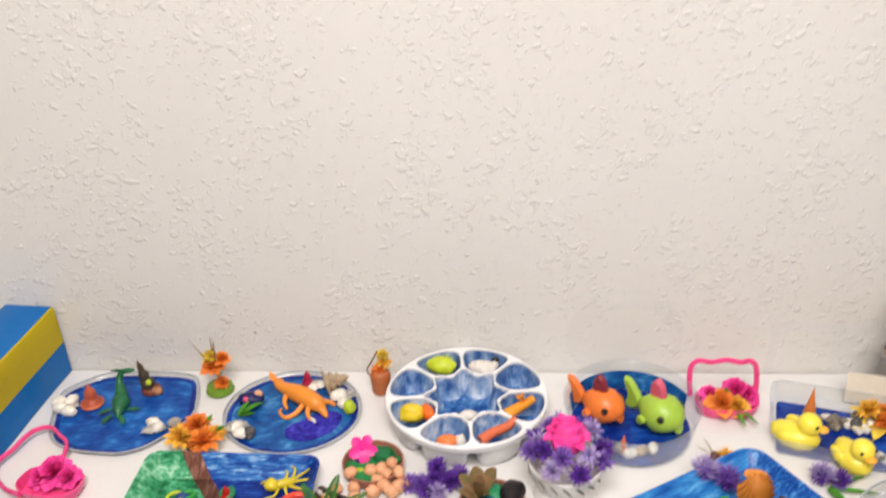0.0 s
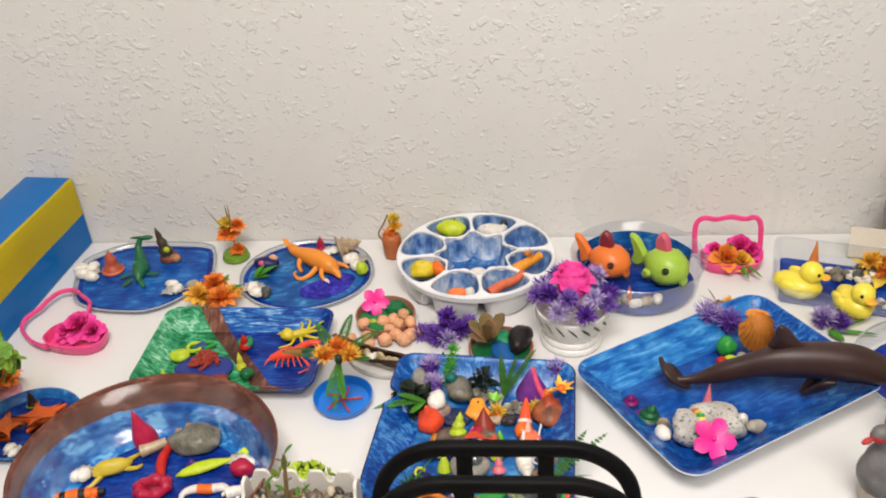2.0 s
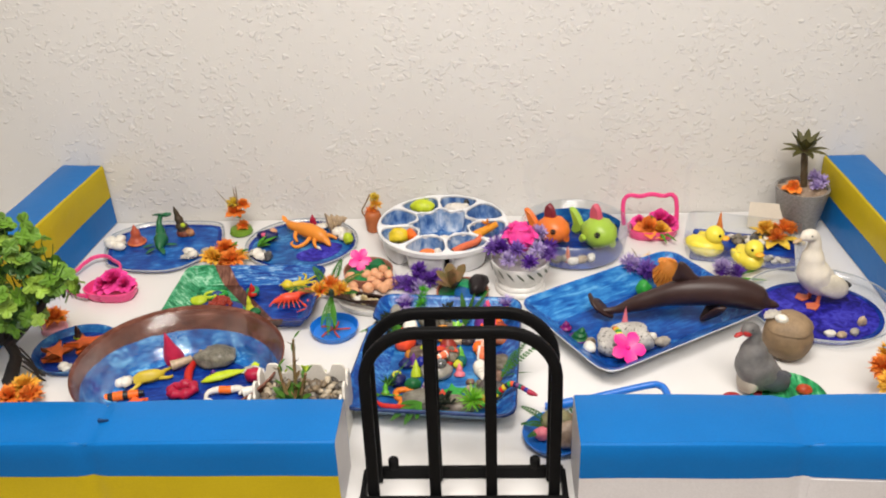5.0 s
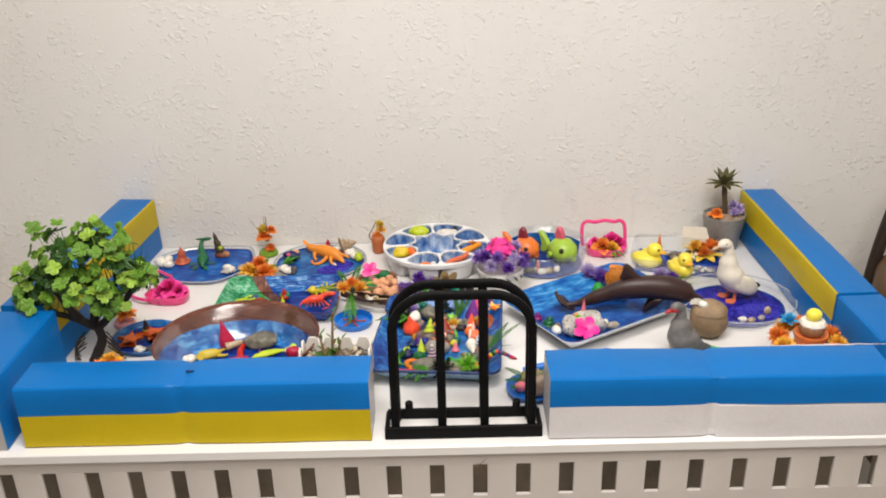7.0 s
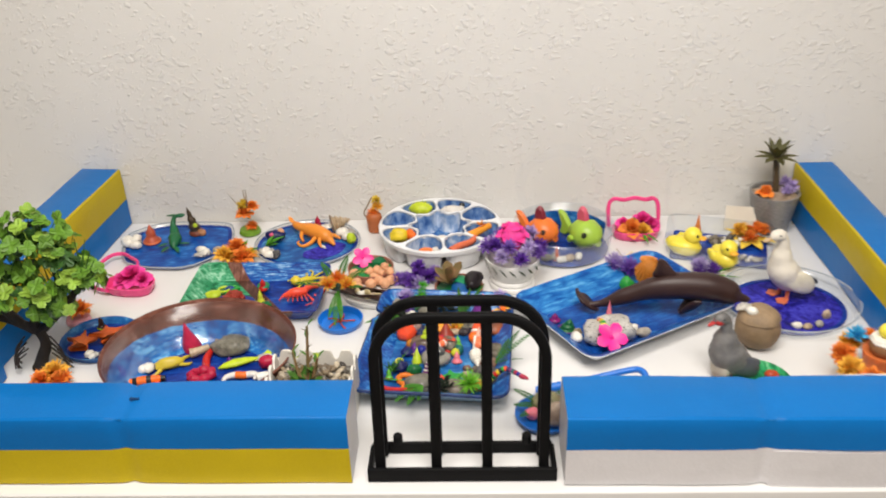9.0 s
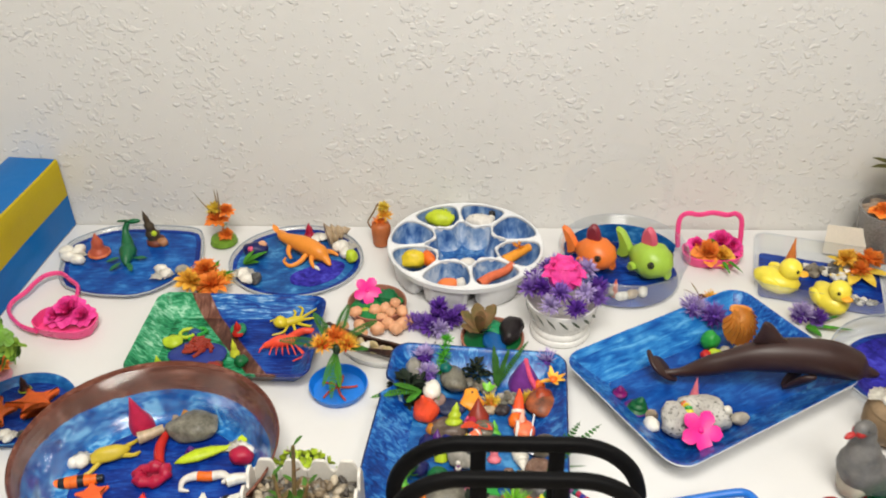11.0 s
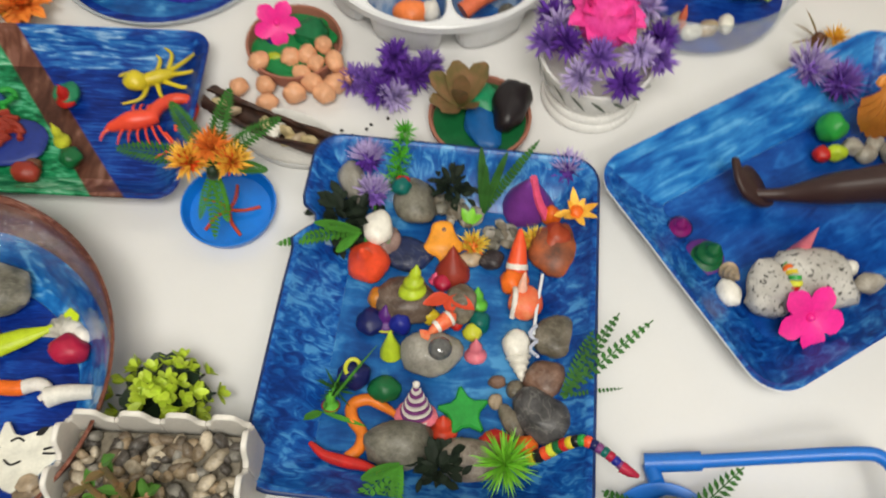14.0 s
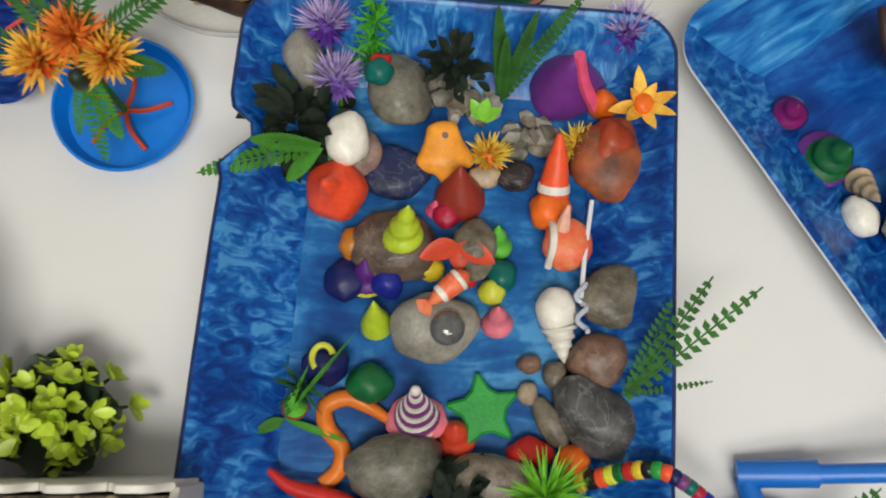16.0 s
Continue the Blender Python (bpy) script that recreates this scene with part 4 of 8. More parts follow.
def gravel(x, y, spread, count, seed, z=FZ, size=(0.003, 0.006), materials=(STONE_GREY, STONE_TAUPE, STONE_PALE), label="small heap of loose gravel", sy=0.7, heap=0.006):
    r = random.Random(seed)
    for k, material in enumerate(materials):
        bm = bmesh.new()
        for i in range(count // len(materials)):
            a, d = r.uniform(0, 6.28), spread * math.sqrt(r.random())
            s = r.uniform(*size)
            merge(bm, blob(s, s * r.uniform(0.6, 1.0), s * r.uniform(0.5, 0.8), r.random() * 40, 0.3, 1.5, 1, True), pose(d * math.cos(a), sy * d * math.sin(a), heap * (1 - d / spread) * r.random(), r.uniform(-25, 25), r.uniform(-25, 25), r.uniform(0, 360)))
        ob = solo("gravel", bm, material, label, "gravel", x, y, z)
        ob["kind"] = "stuff"


def thistle(x, y, z, r, colours, label, rz=0, height=0.0, category="artificial flower", count=70, width=0.0024, stem=LEAF, low=-25, rx=0):
    """A spiky flower: a denser dark skirt of petals under a pale fringe that opens upwards."""
    ob = thing("thistle_flower", label, category, x, y, z, rz, "", rx)
    q = random.Random(int(1000 * (x + 2 * y)))
    part("core", blob(r * 0.36, r * 0.36, r * 0.45, q.random() * 9, 0.1, 1, 2, False), colours[0], ob, m=Matrix.Translation((0, 0, height)))
    part("floret", pompom(r * 0.72, count, width * 1.6, q, min(low, -45), 10, (0, 0, height)), colours[0], ob)
    part("spiky_fringe", pompom(r, int(count * 1.7), width * 0.95, q, max(low, 8), 12, (0, 0, height)), colours[1], ob)
    if height > 0.006:
        part("stem", tube([(0, 0, 0), (0.001, 0, height * 0.5), (0, 0, height)], 0.0012, 6), stem, ob)
        part("calyx", pompom(r * 0.62, 40, width * 1.6, q, -88, 0, (0, 0, height * 0.92)), colours[0], ob)
    return ob


PURPLE = fabric((0.13, 0.035, 0.37))
LILAC = fabric((0.40, 0.28, 0.66), (0.60, 0.50, 0.80))
VIOLET = fabric((0.19, 0.07, 0.46), (0.29, 0.16, 0.58))
ORANGE_SILK = fabric((0.95, 0.20, 0.025), (0.98, 0.36, 0.05))
AMBER_SILK = fabric((0.95, 0.42, 0.03), (0.97, 0.62, 0.08))
YELLOW_SILK = fabric((0.85, 0.55, 0.03), (0.88, 0.70, 0.10))
PINK_SILK = fabric((0.90, 0.022, 0.29), (0.96, 0.075, 0.42))
BRIGHT_GREEN = surface("bright_green_plastic", (0.09, 0.42, 0.03), 0.4, 0.7, 1.25, 90, 500, 0.1)
LIME_SPIKE = surface("lime_green_plastic", (0.22, 0.58, 0.04), 0.4, 0.75, 1.2, 90, 500, 0.1)
BLACK_LEAF = surface("black_green_plastic", (0.014, 0.022, 0.014), 0.6, 0.6, 1.6, 90, 500, 0.1, vary=0.2, spec=0.14)
FERN = surface("fern_green_plastic", (0.034, 0.120, 0.022), 0.55, 0.65, 1.3, 90, 500, 0.1, vary=0.15, spec=0.12)

RED = clay(0.55, 0.02, 0.015)
CRIMSON = clay(0.42, 0.012, 0.05)
BRICK = clay(0.30, 0.035, 0.02)
ORANGE = clay(0.85, 0.16, 0.015)
CORAL = clay(0.88, 0.10, 0.03)
AMBER = clay(0.85, 0.33, 0.03)
YELLOW = clay(0.80, 0.60, 0.03)
LIME = clay(0.48, 0.62, 0.03)
LEMON = clay(0.66, 0.68, 0.05)
GRASS = clay(0.03, 0.33, 0.05)
APPLE = clay(0.14, 0.52, 0.05)
FOREST = clay(0.008, 0.12, 0.035)
TEAL = clay(0.004, 0.13, 0.11)
NAVY = clay(0.008, 0.012, 0.10)
ROYAL = clay(0.012, 0.02, 0.26)
PLUM = clay(0.10, 0.018, 0.20)
MAUVE = clay(0.20, 0.05, 0.20)
PINK = clay(0.80, 0.10, 0.22)
ROSE = clay(0.78, 0.20, 0.26)
WHITE = clay(0.78, 0.74, 0.68)
PEACH = clay(0.78, 0.40, 0.22)
BROWN = clay(0.12, 0.05, 0.025)
CHOC = clay(0.045, 0.02, 0.014)
BLACK = plastic(0.008, 0.008, 0.009)


def cone_shell(x, y, r, h, material, label, z=FZ, turns=3, lean=0.0, rz=0, second=None, rx=0, ry=0, name="clay_shell"):
    ob = thing(name, label, "clay figure", x, y, z, rz, "", rx, ry)
    part("coil", coil(r, h * 1.3, turns, 20, lean), material, ob, sharp=70)
    if second is not None:
        part("base", lathe([(r * 0.7, 0.0), (r * 1.18, 0.002), (r * 1.15, h * 0.16), (r * 0.9, h * 0.22)], 18), second, ob, sharp=70)
    return ob


def lump(x, y, sx, sy, sz, material, label, z=FZ, rz=0, seed=None, name="clay_piece", category="clay figure", amp=0.2, rx=0, ry=0):
    return solo(name, blob(sx, sy, sz, seed if seed is not None else 31 * x + 17 * y, amp, 1.4, 3), material, label, category, x, y, z, rz, "", rx, ry)


def leafy(x, y, z, spec, material, label, name="plastic_plant", category="artificial plant", rz=0):
    """A tuft of leaves; spec rows: yaw, pitch, length, width, curl."""
    ob = thing(name, label, category, x, y, z, rz)
    for yaw, pitch, length, width, curl in spec:
        part("leaf", blade(bmesh.new(), aim((0, 0, 0.001), yaw, pitch), length, width, curl, 0.35, 7, 0.4), material, ob)
    return ob


def tuft(x, y, z, r, count, width, material, label, low=0, curl=15, seed=1, name="plastic_plant", category="artificial plant"):
    q = random.Random(seed)
    return solo(name, pompom(r, count, width, q, low, curl), material, label, category, x, y, z)


def bush(x, y, z, r, count, material, label, seed=1, tall=0.8):
    """A low plastic bush of many small crowded leaves."""
    q, bm = random.Random(seed), bmesh.new()
    for k in range(count):
        a, e, d = q.uniform(0, 360), q.uniform(-5, 85), r * q.uniform(0.12, 0.80)
        p = (d * math.cos(radians(a)) * math.cos(radians(e)), d * math.sin(radians(a)) * math.cos(radians(e)), tall * d * math.sin(radians(e)))
        blade(bm, aim(p, a + q.uniform(-55, 55), 0.6 * e + q.uniform(-25, 25)), r * q.uniform(0.32, 0.55), r * q.uniform(0.15, 0.25), q.uniform(-30, 10), 0.3, 4, 0.55, 0.05)
    return solo("plastic_plant", bm, material, label, "artificial plant", x, y, z)


def fronds(x, y, z, rows, material, label, pairs=14):
    """Feathery plastic fronds from one foot; rows: yaw, pitch, length, width, curl."""
    ob = thing("plastic_fern", label, "artificial plant", x, y, z)
    for yaw, pitch, length, w, curl in rows:
        part("frond", frond(bmesh.new(), aim((0, 0, 0), yaw, pitch), length, w, pairs, curl, 0.0032), material, ob)
    return ob


# ---- the big blue tray: reef of stones, clay shells and plastic plants ----
stone(-0.086, 0.337, 0.010, 0.017, 0.013, STONE_PALE, 1, 20, label="upright pale taupe river stone")
stone(-0.043, 0.322, 0.0165, 0.019, 0.013, STONE_GREY, 2, 5, label="round dark grey river stone")
stone(-0.060, 0.294, 0.009, 0.012, 0.008, rock((0.28, 0.16, 0.14), (0.36, 0.25, 0.22)), 3, label="small smooth pinkish pebble")
# Low flat lump, darker blue than the floor round it.
stone(-0.046, 0.286, 0.017, 0.014, 0.005, rock((0.012, 0.02, 0.07), (0.02, 0.035, 0.12)), 4, label="low dark blue lump on the tray floor")
stone(-0.046, 0.2505, 0.023, 0.018, 0.010, rock((0.10, 0.06, 0.045), (0.18, 0.13, 0.10)), 5, -15, label="brown flat stone under clay shells")
stone(-0.0105, 0.249, 0.012, 0.015, 0.010, STONE_TAUPE, 6, label="taupe pebble with a red clay leaf")
stone(-0.029, 0.2155, 0.0215, 0.0175, 0.0105, STONE_PALE, 7, 10, label="pale grey flat river stone", amp=0.2)
stone(0.049, 0.2265, 0.0165, 0.0155, 0.010, STONE_TAUPE, 8, label="round greyish brown river stone")
stone(0.0425, 0.1995, 0.0155, 0.0135, 0.0095, STONE_BROWN, 9, label="round reddish brown river stone")
stone(0.040, 0.1745, 0.0245, 0.0165, 0.010, STONE_DARK, 10, -38, label="dark slate-grey oval river stone")
stone(0.0205, 0.1735, 0.0065, 0.0135, 0.006, STONE_TAUPE, 11, 28, label="narrow taupe pebble between stones")
stone(0.0235, 0.194, 0.0065, 0.0065, 0.005, STONE_TAUPE, 12, label="small smooth brown pebble")
stone(0.0125, 0.1985, 0.006, 0.0045, 0.004, STONE_BROWN, 13, label="small smooth tan pebble")
stone(0.0115, 0.186, 0.005, 0.0055, 0.004, rock((0.33, 0.24, 0.15), (0.45, 0.36, 0.26)), 14, label="small sandy-coloured river pebble")
stone(-0.0455, 0.156, 0.0250, 0.0160, 0.0125, STONE_GREY, 15, 8, label="large grey river stone with small pits")
stone(-0.003, 0.148, 0.0255, 0.0145, 0.011, rock((0.20, 0.15, 0.11), (0.36, 0.31, 0.25)), 16, -12, label="tan and grey river stone")
stone(-0.005, 0.284, 0.008, 0.0065, 0.005, SHELL_TAN, 17, label="small smooth off-white pebble")
stone(0.0095, 0.2835, 0.0095, 0.0075, 0.005, rock((0.03, 0.022, 0.03), (0.06, 0.045, 0.05)), 18, label="small dark purple pebble")
gravel(0.016, 0.304, 0.013, 27, 3)
gravel(-0.020, 0.321, 0.017, 30, 4)
gravel(-0.003, 0.318, 0.010, 15, 8)

thistle(-0.076, 0.334, FZ, 0.0165, (PURPLE, LILAC), "purple plastic thistle with pale lilac tips", height=0.026, count=90, width=0.0016, rx=-40)
thistle(-0.071, 0.311, FZ, 0.0150, (VIOLET, LILAC), "small violet plastic thistle among the stones", height=0.022, count=90, width=0.0016, rx=-40)
thistle(0.061, 0.333, FZ, 0.0170, (PURPLE, LILAC), "purple plastic thistle in the tray corner", height=0.022, count=90, width=0.0017, rx=-40)
q = random.Random(2)
spray = bmesh.new()
for k in range(5):
    pompom(0.0135 - 0.0008 * k, 34, 0.0017, q, -10, 18, (0.0012 * k, 0.0068 * k, 0.0055 * k), spray)
solo("plastic_plant", spray, BRIGHT_GREEN, "bright green spiky plastic plant leaning back", "artificial plant", -0.056, 0.340, 0.012)
bush(-0.018, 0.336, 0.012, 0.0205, 75, BLACK_LEAF, "dark green bushy plastic plant", 3, 1.0)
bush(-0.090, 0.309, 0.010, 0.0270, 95, BLACK_LEAF, "dark leafy plastic plant against the rim", 5, 0.9)
fronds(-0.078, 0.293, 0.026, [(192, 14, 0.054, 0.013, -26), (178, 30, 0.030, 0.010, -24), (225, 0, 0.020, 0.009, -15)], LEAF, "green plastic fern hanging over the rim", 17)
leafy(-0.066, 0.301, 0.016, [(230, 0, 0.016, 0.010, -10), (290, 10, 0.014, 0.010, -10)], GRASS, "green plastic leaf under a white shell", rz=10)
fronds(0.004, 0.322, 0.006, [(96, 56, 0.046, 0.0085, -12), (44, 46, 0.062, 0.0090, -16), (62, 54, 0.046, 0.0075, -12), (88, 66, 0.036, 0.007, -10)], FERN, "tall feathery green plastic fern", 20)
shell = thing("sea_shell", "creamy white rounded sea shell among dark leaves", "shell", -0.066, 0.298, 0.014, 10)
part("body", blob(0.0098, 0.0125, 0.0095, 44, 0.16, 1.4, 3), SHELL_WHITE, shell, m=pose(0, 0, 0, 0, 0, -15))
solo("clay_shell", lathe([(0.007, 0.0), (0.0125, 0.003), (0.0142, 0.009), (0.0115, 0.017), (0.006, 0.021), (0.0042, 0.026), (0.0022, 0.032), (0.0006, 0.034)], 22, 1, 1, wave=0.05, waves=5), clay(0.86, 0.085, 0.03), "orange-red clay shell with a pointed knob", "clay figure", -0.071, 0.2785, FZ, 0, "", 8, -6, 80)
# small bell-shaped figure
bell = thing("clay_figure", "flat orange clay figure with two arms and a hole", "clay figure", -0.023, 0.2945, 0.009, 6, "", 22, s=0.82)
part("body", prism(softened([(0, 0.019), (0.008, 0.017), (0.010, 0.008), (0.013, 0.002), (0.017, -0.004), (0.013, -0.009), (0.008, -0.007), (0.002, -0.021), (-0.002, -0.021), (-0.006, -0.010), (-0.014, -0.008), (-0.017, -0.002), (-0.013, 0.004), (-0.010, 0.010), (-0.008, 0.017)], 2), 0.0, 0.008, 0.0024), AMBER, bell, sharp=70)
# No opening: a brown disc carries the hole's shade as colour.
part("hole", lathe([(0.0018, 0.0078), (0.0018, 0.0083)], 12), BROWN, bell, m=Matrix.Translation((0.001, 0.011, 0)))
lump(-0.052, 0.326, 0.0065, 0.006, 0.005, TEAL, "dark teal clay bit on a stone", 0.025)
lump(-0.051, 0.3325, 0.005, 0.003, 0.003, RED, "small red clay bit on a stone", 0.025)
cone_shell(-0.0165, 0.2735, 0.0115, 0.019, BRICK, "dark red clay cone", turns=1, rx=-24)
lump(-0.0225, 0.2655, 0.006, 0.006, 0.005, CRIMSON, "small red clay ball")
cone_shell(-0.0275, 0.269, 0.0045, 0.006, PINK, "tiny pink spiral shell", turns=2, rx=-24)
thistle(-0.003, 0.293, 0.010, 0.0125, (ORANGE_SILK, YELLOW_SILK), "orange and yellow spiky plastic flower", count=60, width=0.0016)
thistle(0.037, 0.297, 0.012, 0.0115, (AMBER_SILK, YELLOW_SILK), "yellow spiky plastic flower", count=60, width=0.0016)
leafy(-0.006, 0.310, 0.010, [(70, 40, 0.011, 0.006, 0), (120, 30, 0.011, 0.006, 0), (20, 30, 0.011, 0.006, 0)], LIME_SPIKE, "small lime plastic leaf")
# purple hill with a pink ridge
hill = thing("clay_hill", "purple clay hill with a pink ridge", "clay figure", 0.034, 0.327, FZ)
part("hill", lathe([(0.017, 0.0), (0.0175, 0.004), (0.013, 0.013), (0.009, 0.022), (0.004, 0.032), (0.001, 0.036)], 16, 1.05, 0.9, wave=0.08, waves=3), clay(0.17, 0.035, 0.26), hill, sharp=80)
part("ridge", tube(bend([(0.001, 0.001, 0.038), (0.004, -0.004, 0.026), (0.008, -0.008, 0.016), (0.013, -0.012, 0.008)]), taper(0.0026, 0.0034, 19), 8), PINK, hill)
leafy(0.064, 0.310, 0.026, [(12, 22, 0.0165, 0.0058, 20), (56, 42, 0.0120, 0.0050, -20), (98, 14, 0.0180, 0.0056, 24), (142, 38, 0.0120, 0.0048, 15), (188, 10, 0.0150, 0.0060, -15), (228, 24, 0.0185, 0.0056, 26), (288, 12, 0.0145, 0.0052, 22), (332, 34, 0.0165, 0.0050, -12)], AMBER_SILK, "ragged yellow and orange plastic flower", "star_flower", "artificial flower")
lump(0.064, 0.310, 0.0045, 0.0045, 0.003, ORANGE, "orange clay flower centre", 0.0275)
lump(0.050, 0.317, 0.007, 0.007, 0.008, ORANGE, "small orange clay ball")
mound = thing("clay_mound", "marbled brown and orange clay mound", "clay figure", 0.0515, 0.2895, FZ)
part("mound", blob(0.0185, 0.0195, 0.010, 21, 0.2), surface("marbled_clay", (0.10, 0.045, 0.03), 0.5, 0.8, 1.1, 75, 500, 0.2, second=(0.46, 0.11, 0.03)), mound)
part("cap", blob(0.009, 0.010, 0.006, 22, 0.3), clay(0.40, 0.06, 0.02), mound, m=Matrix.Translation((0, 0.007, 0.010)))


def banded_fish(x, y, z, rz, s, body, band, label, name="clay_fish"):
    """A small clay fish: a tapered body with pale bands."""
    ob = thing(name, label, "clay figure", x, y, z, rz, s=s)
    part("body", tube([(-0.016, 0, 0.006), (-0.012, 0, 0.006), (-0.004, 0, 0.007), (0.005, 0, 0.008), (0.012, 0, 0.007), (0.016, 0, 0.006)], [0.001, 0.0035, 0.0065, 0.0075, 0.0055, 0.001], 14), body, ob, sharp=70)
    for px, r in ((-0.006, 0.0062), (0.008, 0.0075)):
        part("band", tube([(px - 0.0016, 0, 0.0073), (px, 0, 0.0075), (px + 0.0016, 0, 0.0075)], [r * 0.96, r * 1.06, r * 0.98], 14), band, ob, sharp=70)
    part("tail", blade(bmesh.new(), aim((-0.014, 0, 0.006), 180, 5), 0.010, 0.012, 10, 0.2, 4, 0.8), body, ob)
    return ob


cone = thing("clay_cone", "orange clay cone with a white band", "clay figure", 0.0255, 0.279, FZ, 0, "", 0, 0)
part("cone", tube([(0, -0.008, 0.004), (0.0005, 0.001, 0.010), (0.0015, 0.010, 0.017), (0.002, 0.019, 0.022)], [0.0075, 0.0065, 0.0045, 0.0012], 14), CORAL, cone)
part("band", tube([(0.0002, -0.003, 0.0075), (0.0004, 0.0, 0.0095)], [0.0076, 0.0071], 14), WHITE, cone)
part("foot", blob(0.0095, 0.009, 0.007, 33, 0.2), ORANGE, cone, m=Matrix.Translation((-0.002, -0.012, 0)))
pot = thing("clay_pot", "orange and white clay pot with a tiny spout", "clay figure", 0.0305, 0.2515, FZ)
MARBLED_ORANGE = surface("marbled_orange_clay", (0.84, 0.085, 0.025), 0.42, 0.9, 1.1, 120, 420, 0.3, second=(0.82, 0.30, 0.14), spec=0.36)
part("body", blob(0.0115, 0.012, 0.0085, 40, 0.16), MARBLED_ORANGE, pot)
for sx in (-0.0065,):
    part("stripe", tube(bend([(sx * 1.3, -0.010, 0.006), (sx * 1.1, -0.003, 0.0155), (sx, 0.005, 0.0150), (sx, 0.010, 0.008)], 4), 0.0018, 8), WHITE, pot)
part("spout", tube([(-0.002, 0.006, 0.014), (-0.002, 0.009, 0.020), (-0.001, 0.013, 0.025)], [0.0034, 0.0024, 0.0008], 8), clay(0.85, 0.48, 0.36), pot)
cone_shell(-0.0425, 0.2535, 0.0085, 0.0175, LIME, "coiled lime-green clay shell on a stone", z=0.019, turns=3, lean=0.15, rx=-24)
lump(-0.064, 0.2525, 0.0075, 0.0075, 0.0065, clay(0.55, 0.20, 0.02), "orange and yellow clay shell")
leafy(-0.018, 0.250, 0.020, [(200, 10, 0.018, 0.009, -10), (330, 10, 0.018, 0.009, -10), (270, 0, 0.012, 0.008, -10)], clay(0.62, 0.06, 0.02), "red clay leaves on a pebble", "clay_leaf", "clay figure")
cone_shell(0.000, 0.2515, 0.0065, 0.013, APPLE, "bright green clay cone", turns=2, rx=-24)
lump(0.0015, 0.2375, 0.0068, 0.0075, 0.007, TEAL, "dark green clay ball")
lump(-0.003, 0.2305, 0.006, 0.006, 0.006, LEMON, "small yellow clay piece", rz=30)
lump(-0.0305, 0.241, 0.007, 0.0055, 0.006, YELLOW, "tiny yellow clay bead")
lump(-0.0135, 0.2365, 0.004, 0.004, 0.004, RED, "tiny round red clay bead")
banded_fish(-0.0225, 0.2305, 0.019, 38, 0.68, MARBLED_ORANGE, WHITE, "orange and white striped clay fish on a stone")
solo("glass_bead", blob(0.0075, 0.0075, 0.006, 3, 0.05, 1, 3), surface("smoky_glass", (0.10, 0.10, 0.10), 0.08, 0.6, 1.5, 200, 500, 0.02, coat=0.6), "smoky clear glass bead resting on a stone", "bead", -0.0235, 0.213, 0.020)
cone_shell(-0.001, 0.2165, 0.0068, 0.012, ROSE, "small pink clay cone", turns=2, rx=-24)
cone_shell(-0.0585, 0.237, 0.0085, 0.013, PLUM, "purple clay shell with a yellow rim", turns=2, second=LEMON, rx=-24)
lump(-0.049, 0.235, 0.007, 0.007, 0.0075, ROYAL, "deep blue clay ball")
lump(-0.068, 0.237, 0.009, 0.010, 0.005, NAVY, "dark blue clay lump", seed=3)
cone_shell(-0.0545, 0.2165, 0.0068, 0.0165, LIME, "lime clay cone like a pear", turns=1, rx=-24)
shell = thing("sea_shell", "white spiral sea shell pointing forwards", "shell", 0.0245, 0.2135, FZ + 0.001, 0)
part("whorl", blob(0.0092, 0.0105, 0.0085, 12, 0.12, 1.5, 3), SHELL_WHITE, shell, m=pose(0.000, 0.008, 0))
part("spire", coil(0.0075, 0.016, 4, 16, 0, 0.12), SHELL_WHITE, shell, m=pose(0.001, 0.001, 0.007, 100, 0, 8))
stick = thing("glass_stick", "clear twisted glass stirrer leaning on stones", "glass stick", 0, 0)
part("rod", tube([(0.042, 0.270, 0.016), (0.037, 0.243, 0.018), (0.0345, 0.226, 0.020)], 0.0011, 8), plastic(0.75, 0.78, 0.82, rough=0.1), stick)
part("twist", tube([(0.0345 + 0.0022 * math.cos(k), 0.232 - 0.0016 * k, 0.020 + 0.0022 * math.sin(k)) for k in range(14)], 0.0012, 6), plastic(0.55, 0.58, 0.70, rough=0.1), stick)
# five-pointed star
star_pts = [((0.0185 if k % 2 == 0 else 0.0085) * math.sin(k * math.pi / 5 - 0.15), (0.0185 if k % 2 == 0 else 0.0085) * math.cos(k * math.pi / 5 - 0.15)) for k in range(10)]
solo("clay_star", prism(softened(star_pts, 1), 0, 0.005, 0.0012), GRASS, "flat green clay starfish", "clay figure", -0.008, 0.179, FZ + 0.0003, 0)
spiral = thing("clay_shell", "purple and white marbled spiral clay shell", "clay figure", -0.037, 0.1745, FZ + 0.003, 0, "", -26, s=0.86)
for k in range(11):
    r0 = 0.0138 * (1 - k / 11.6) ** 0.9
    part("ring", lathe([(r0 * 0.8, 0.0028 * k), (r0, 0.0028 * k + 0.0012), (r0 * 0.96, 0.0028 * k + 0.0028), (r0 * 0.6, 0.0028 * k + 0.0026)], 18, wave=0.03, waves=3), WHITE if k % 2 else MAUVE, spiral)
part("skirt", blob(0.015, 0.013, 0.004, 50, 0.2), ROSE, spiral)
part("tip", blob(0.0026, 0.0026, 0.003, 3, 0.1), WHITE, spiral, m=Matrix.Translation((0, 0, 0.0300)))
cone_shell(-0.0205, 0.167, 0.0085, 0.0115, clay(0.75, 0.07, 0.03), "red clay shell with pale seams", turns=2, rx=-24)
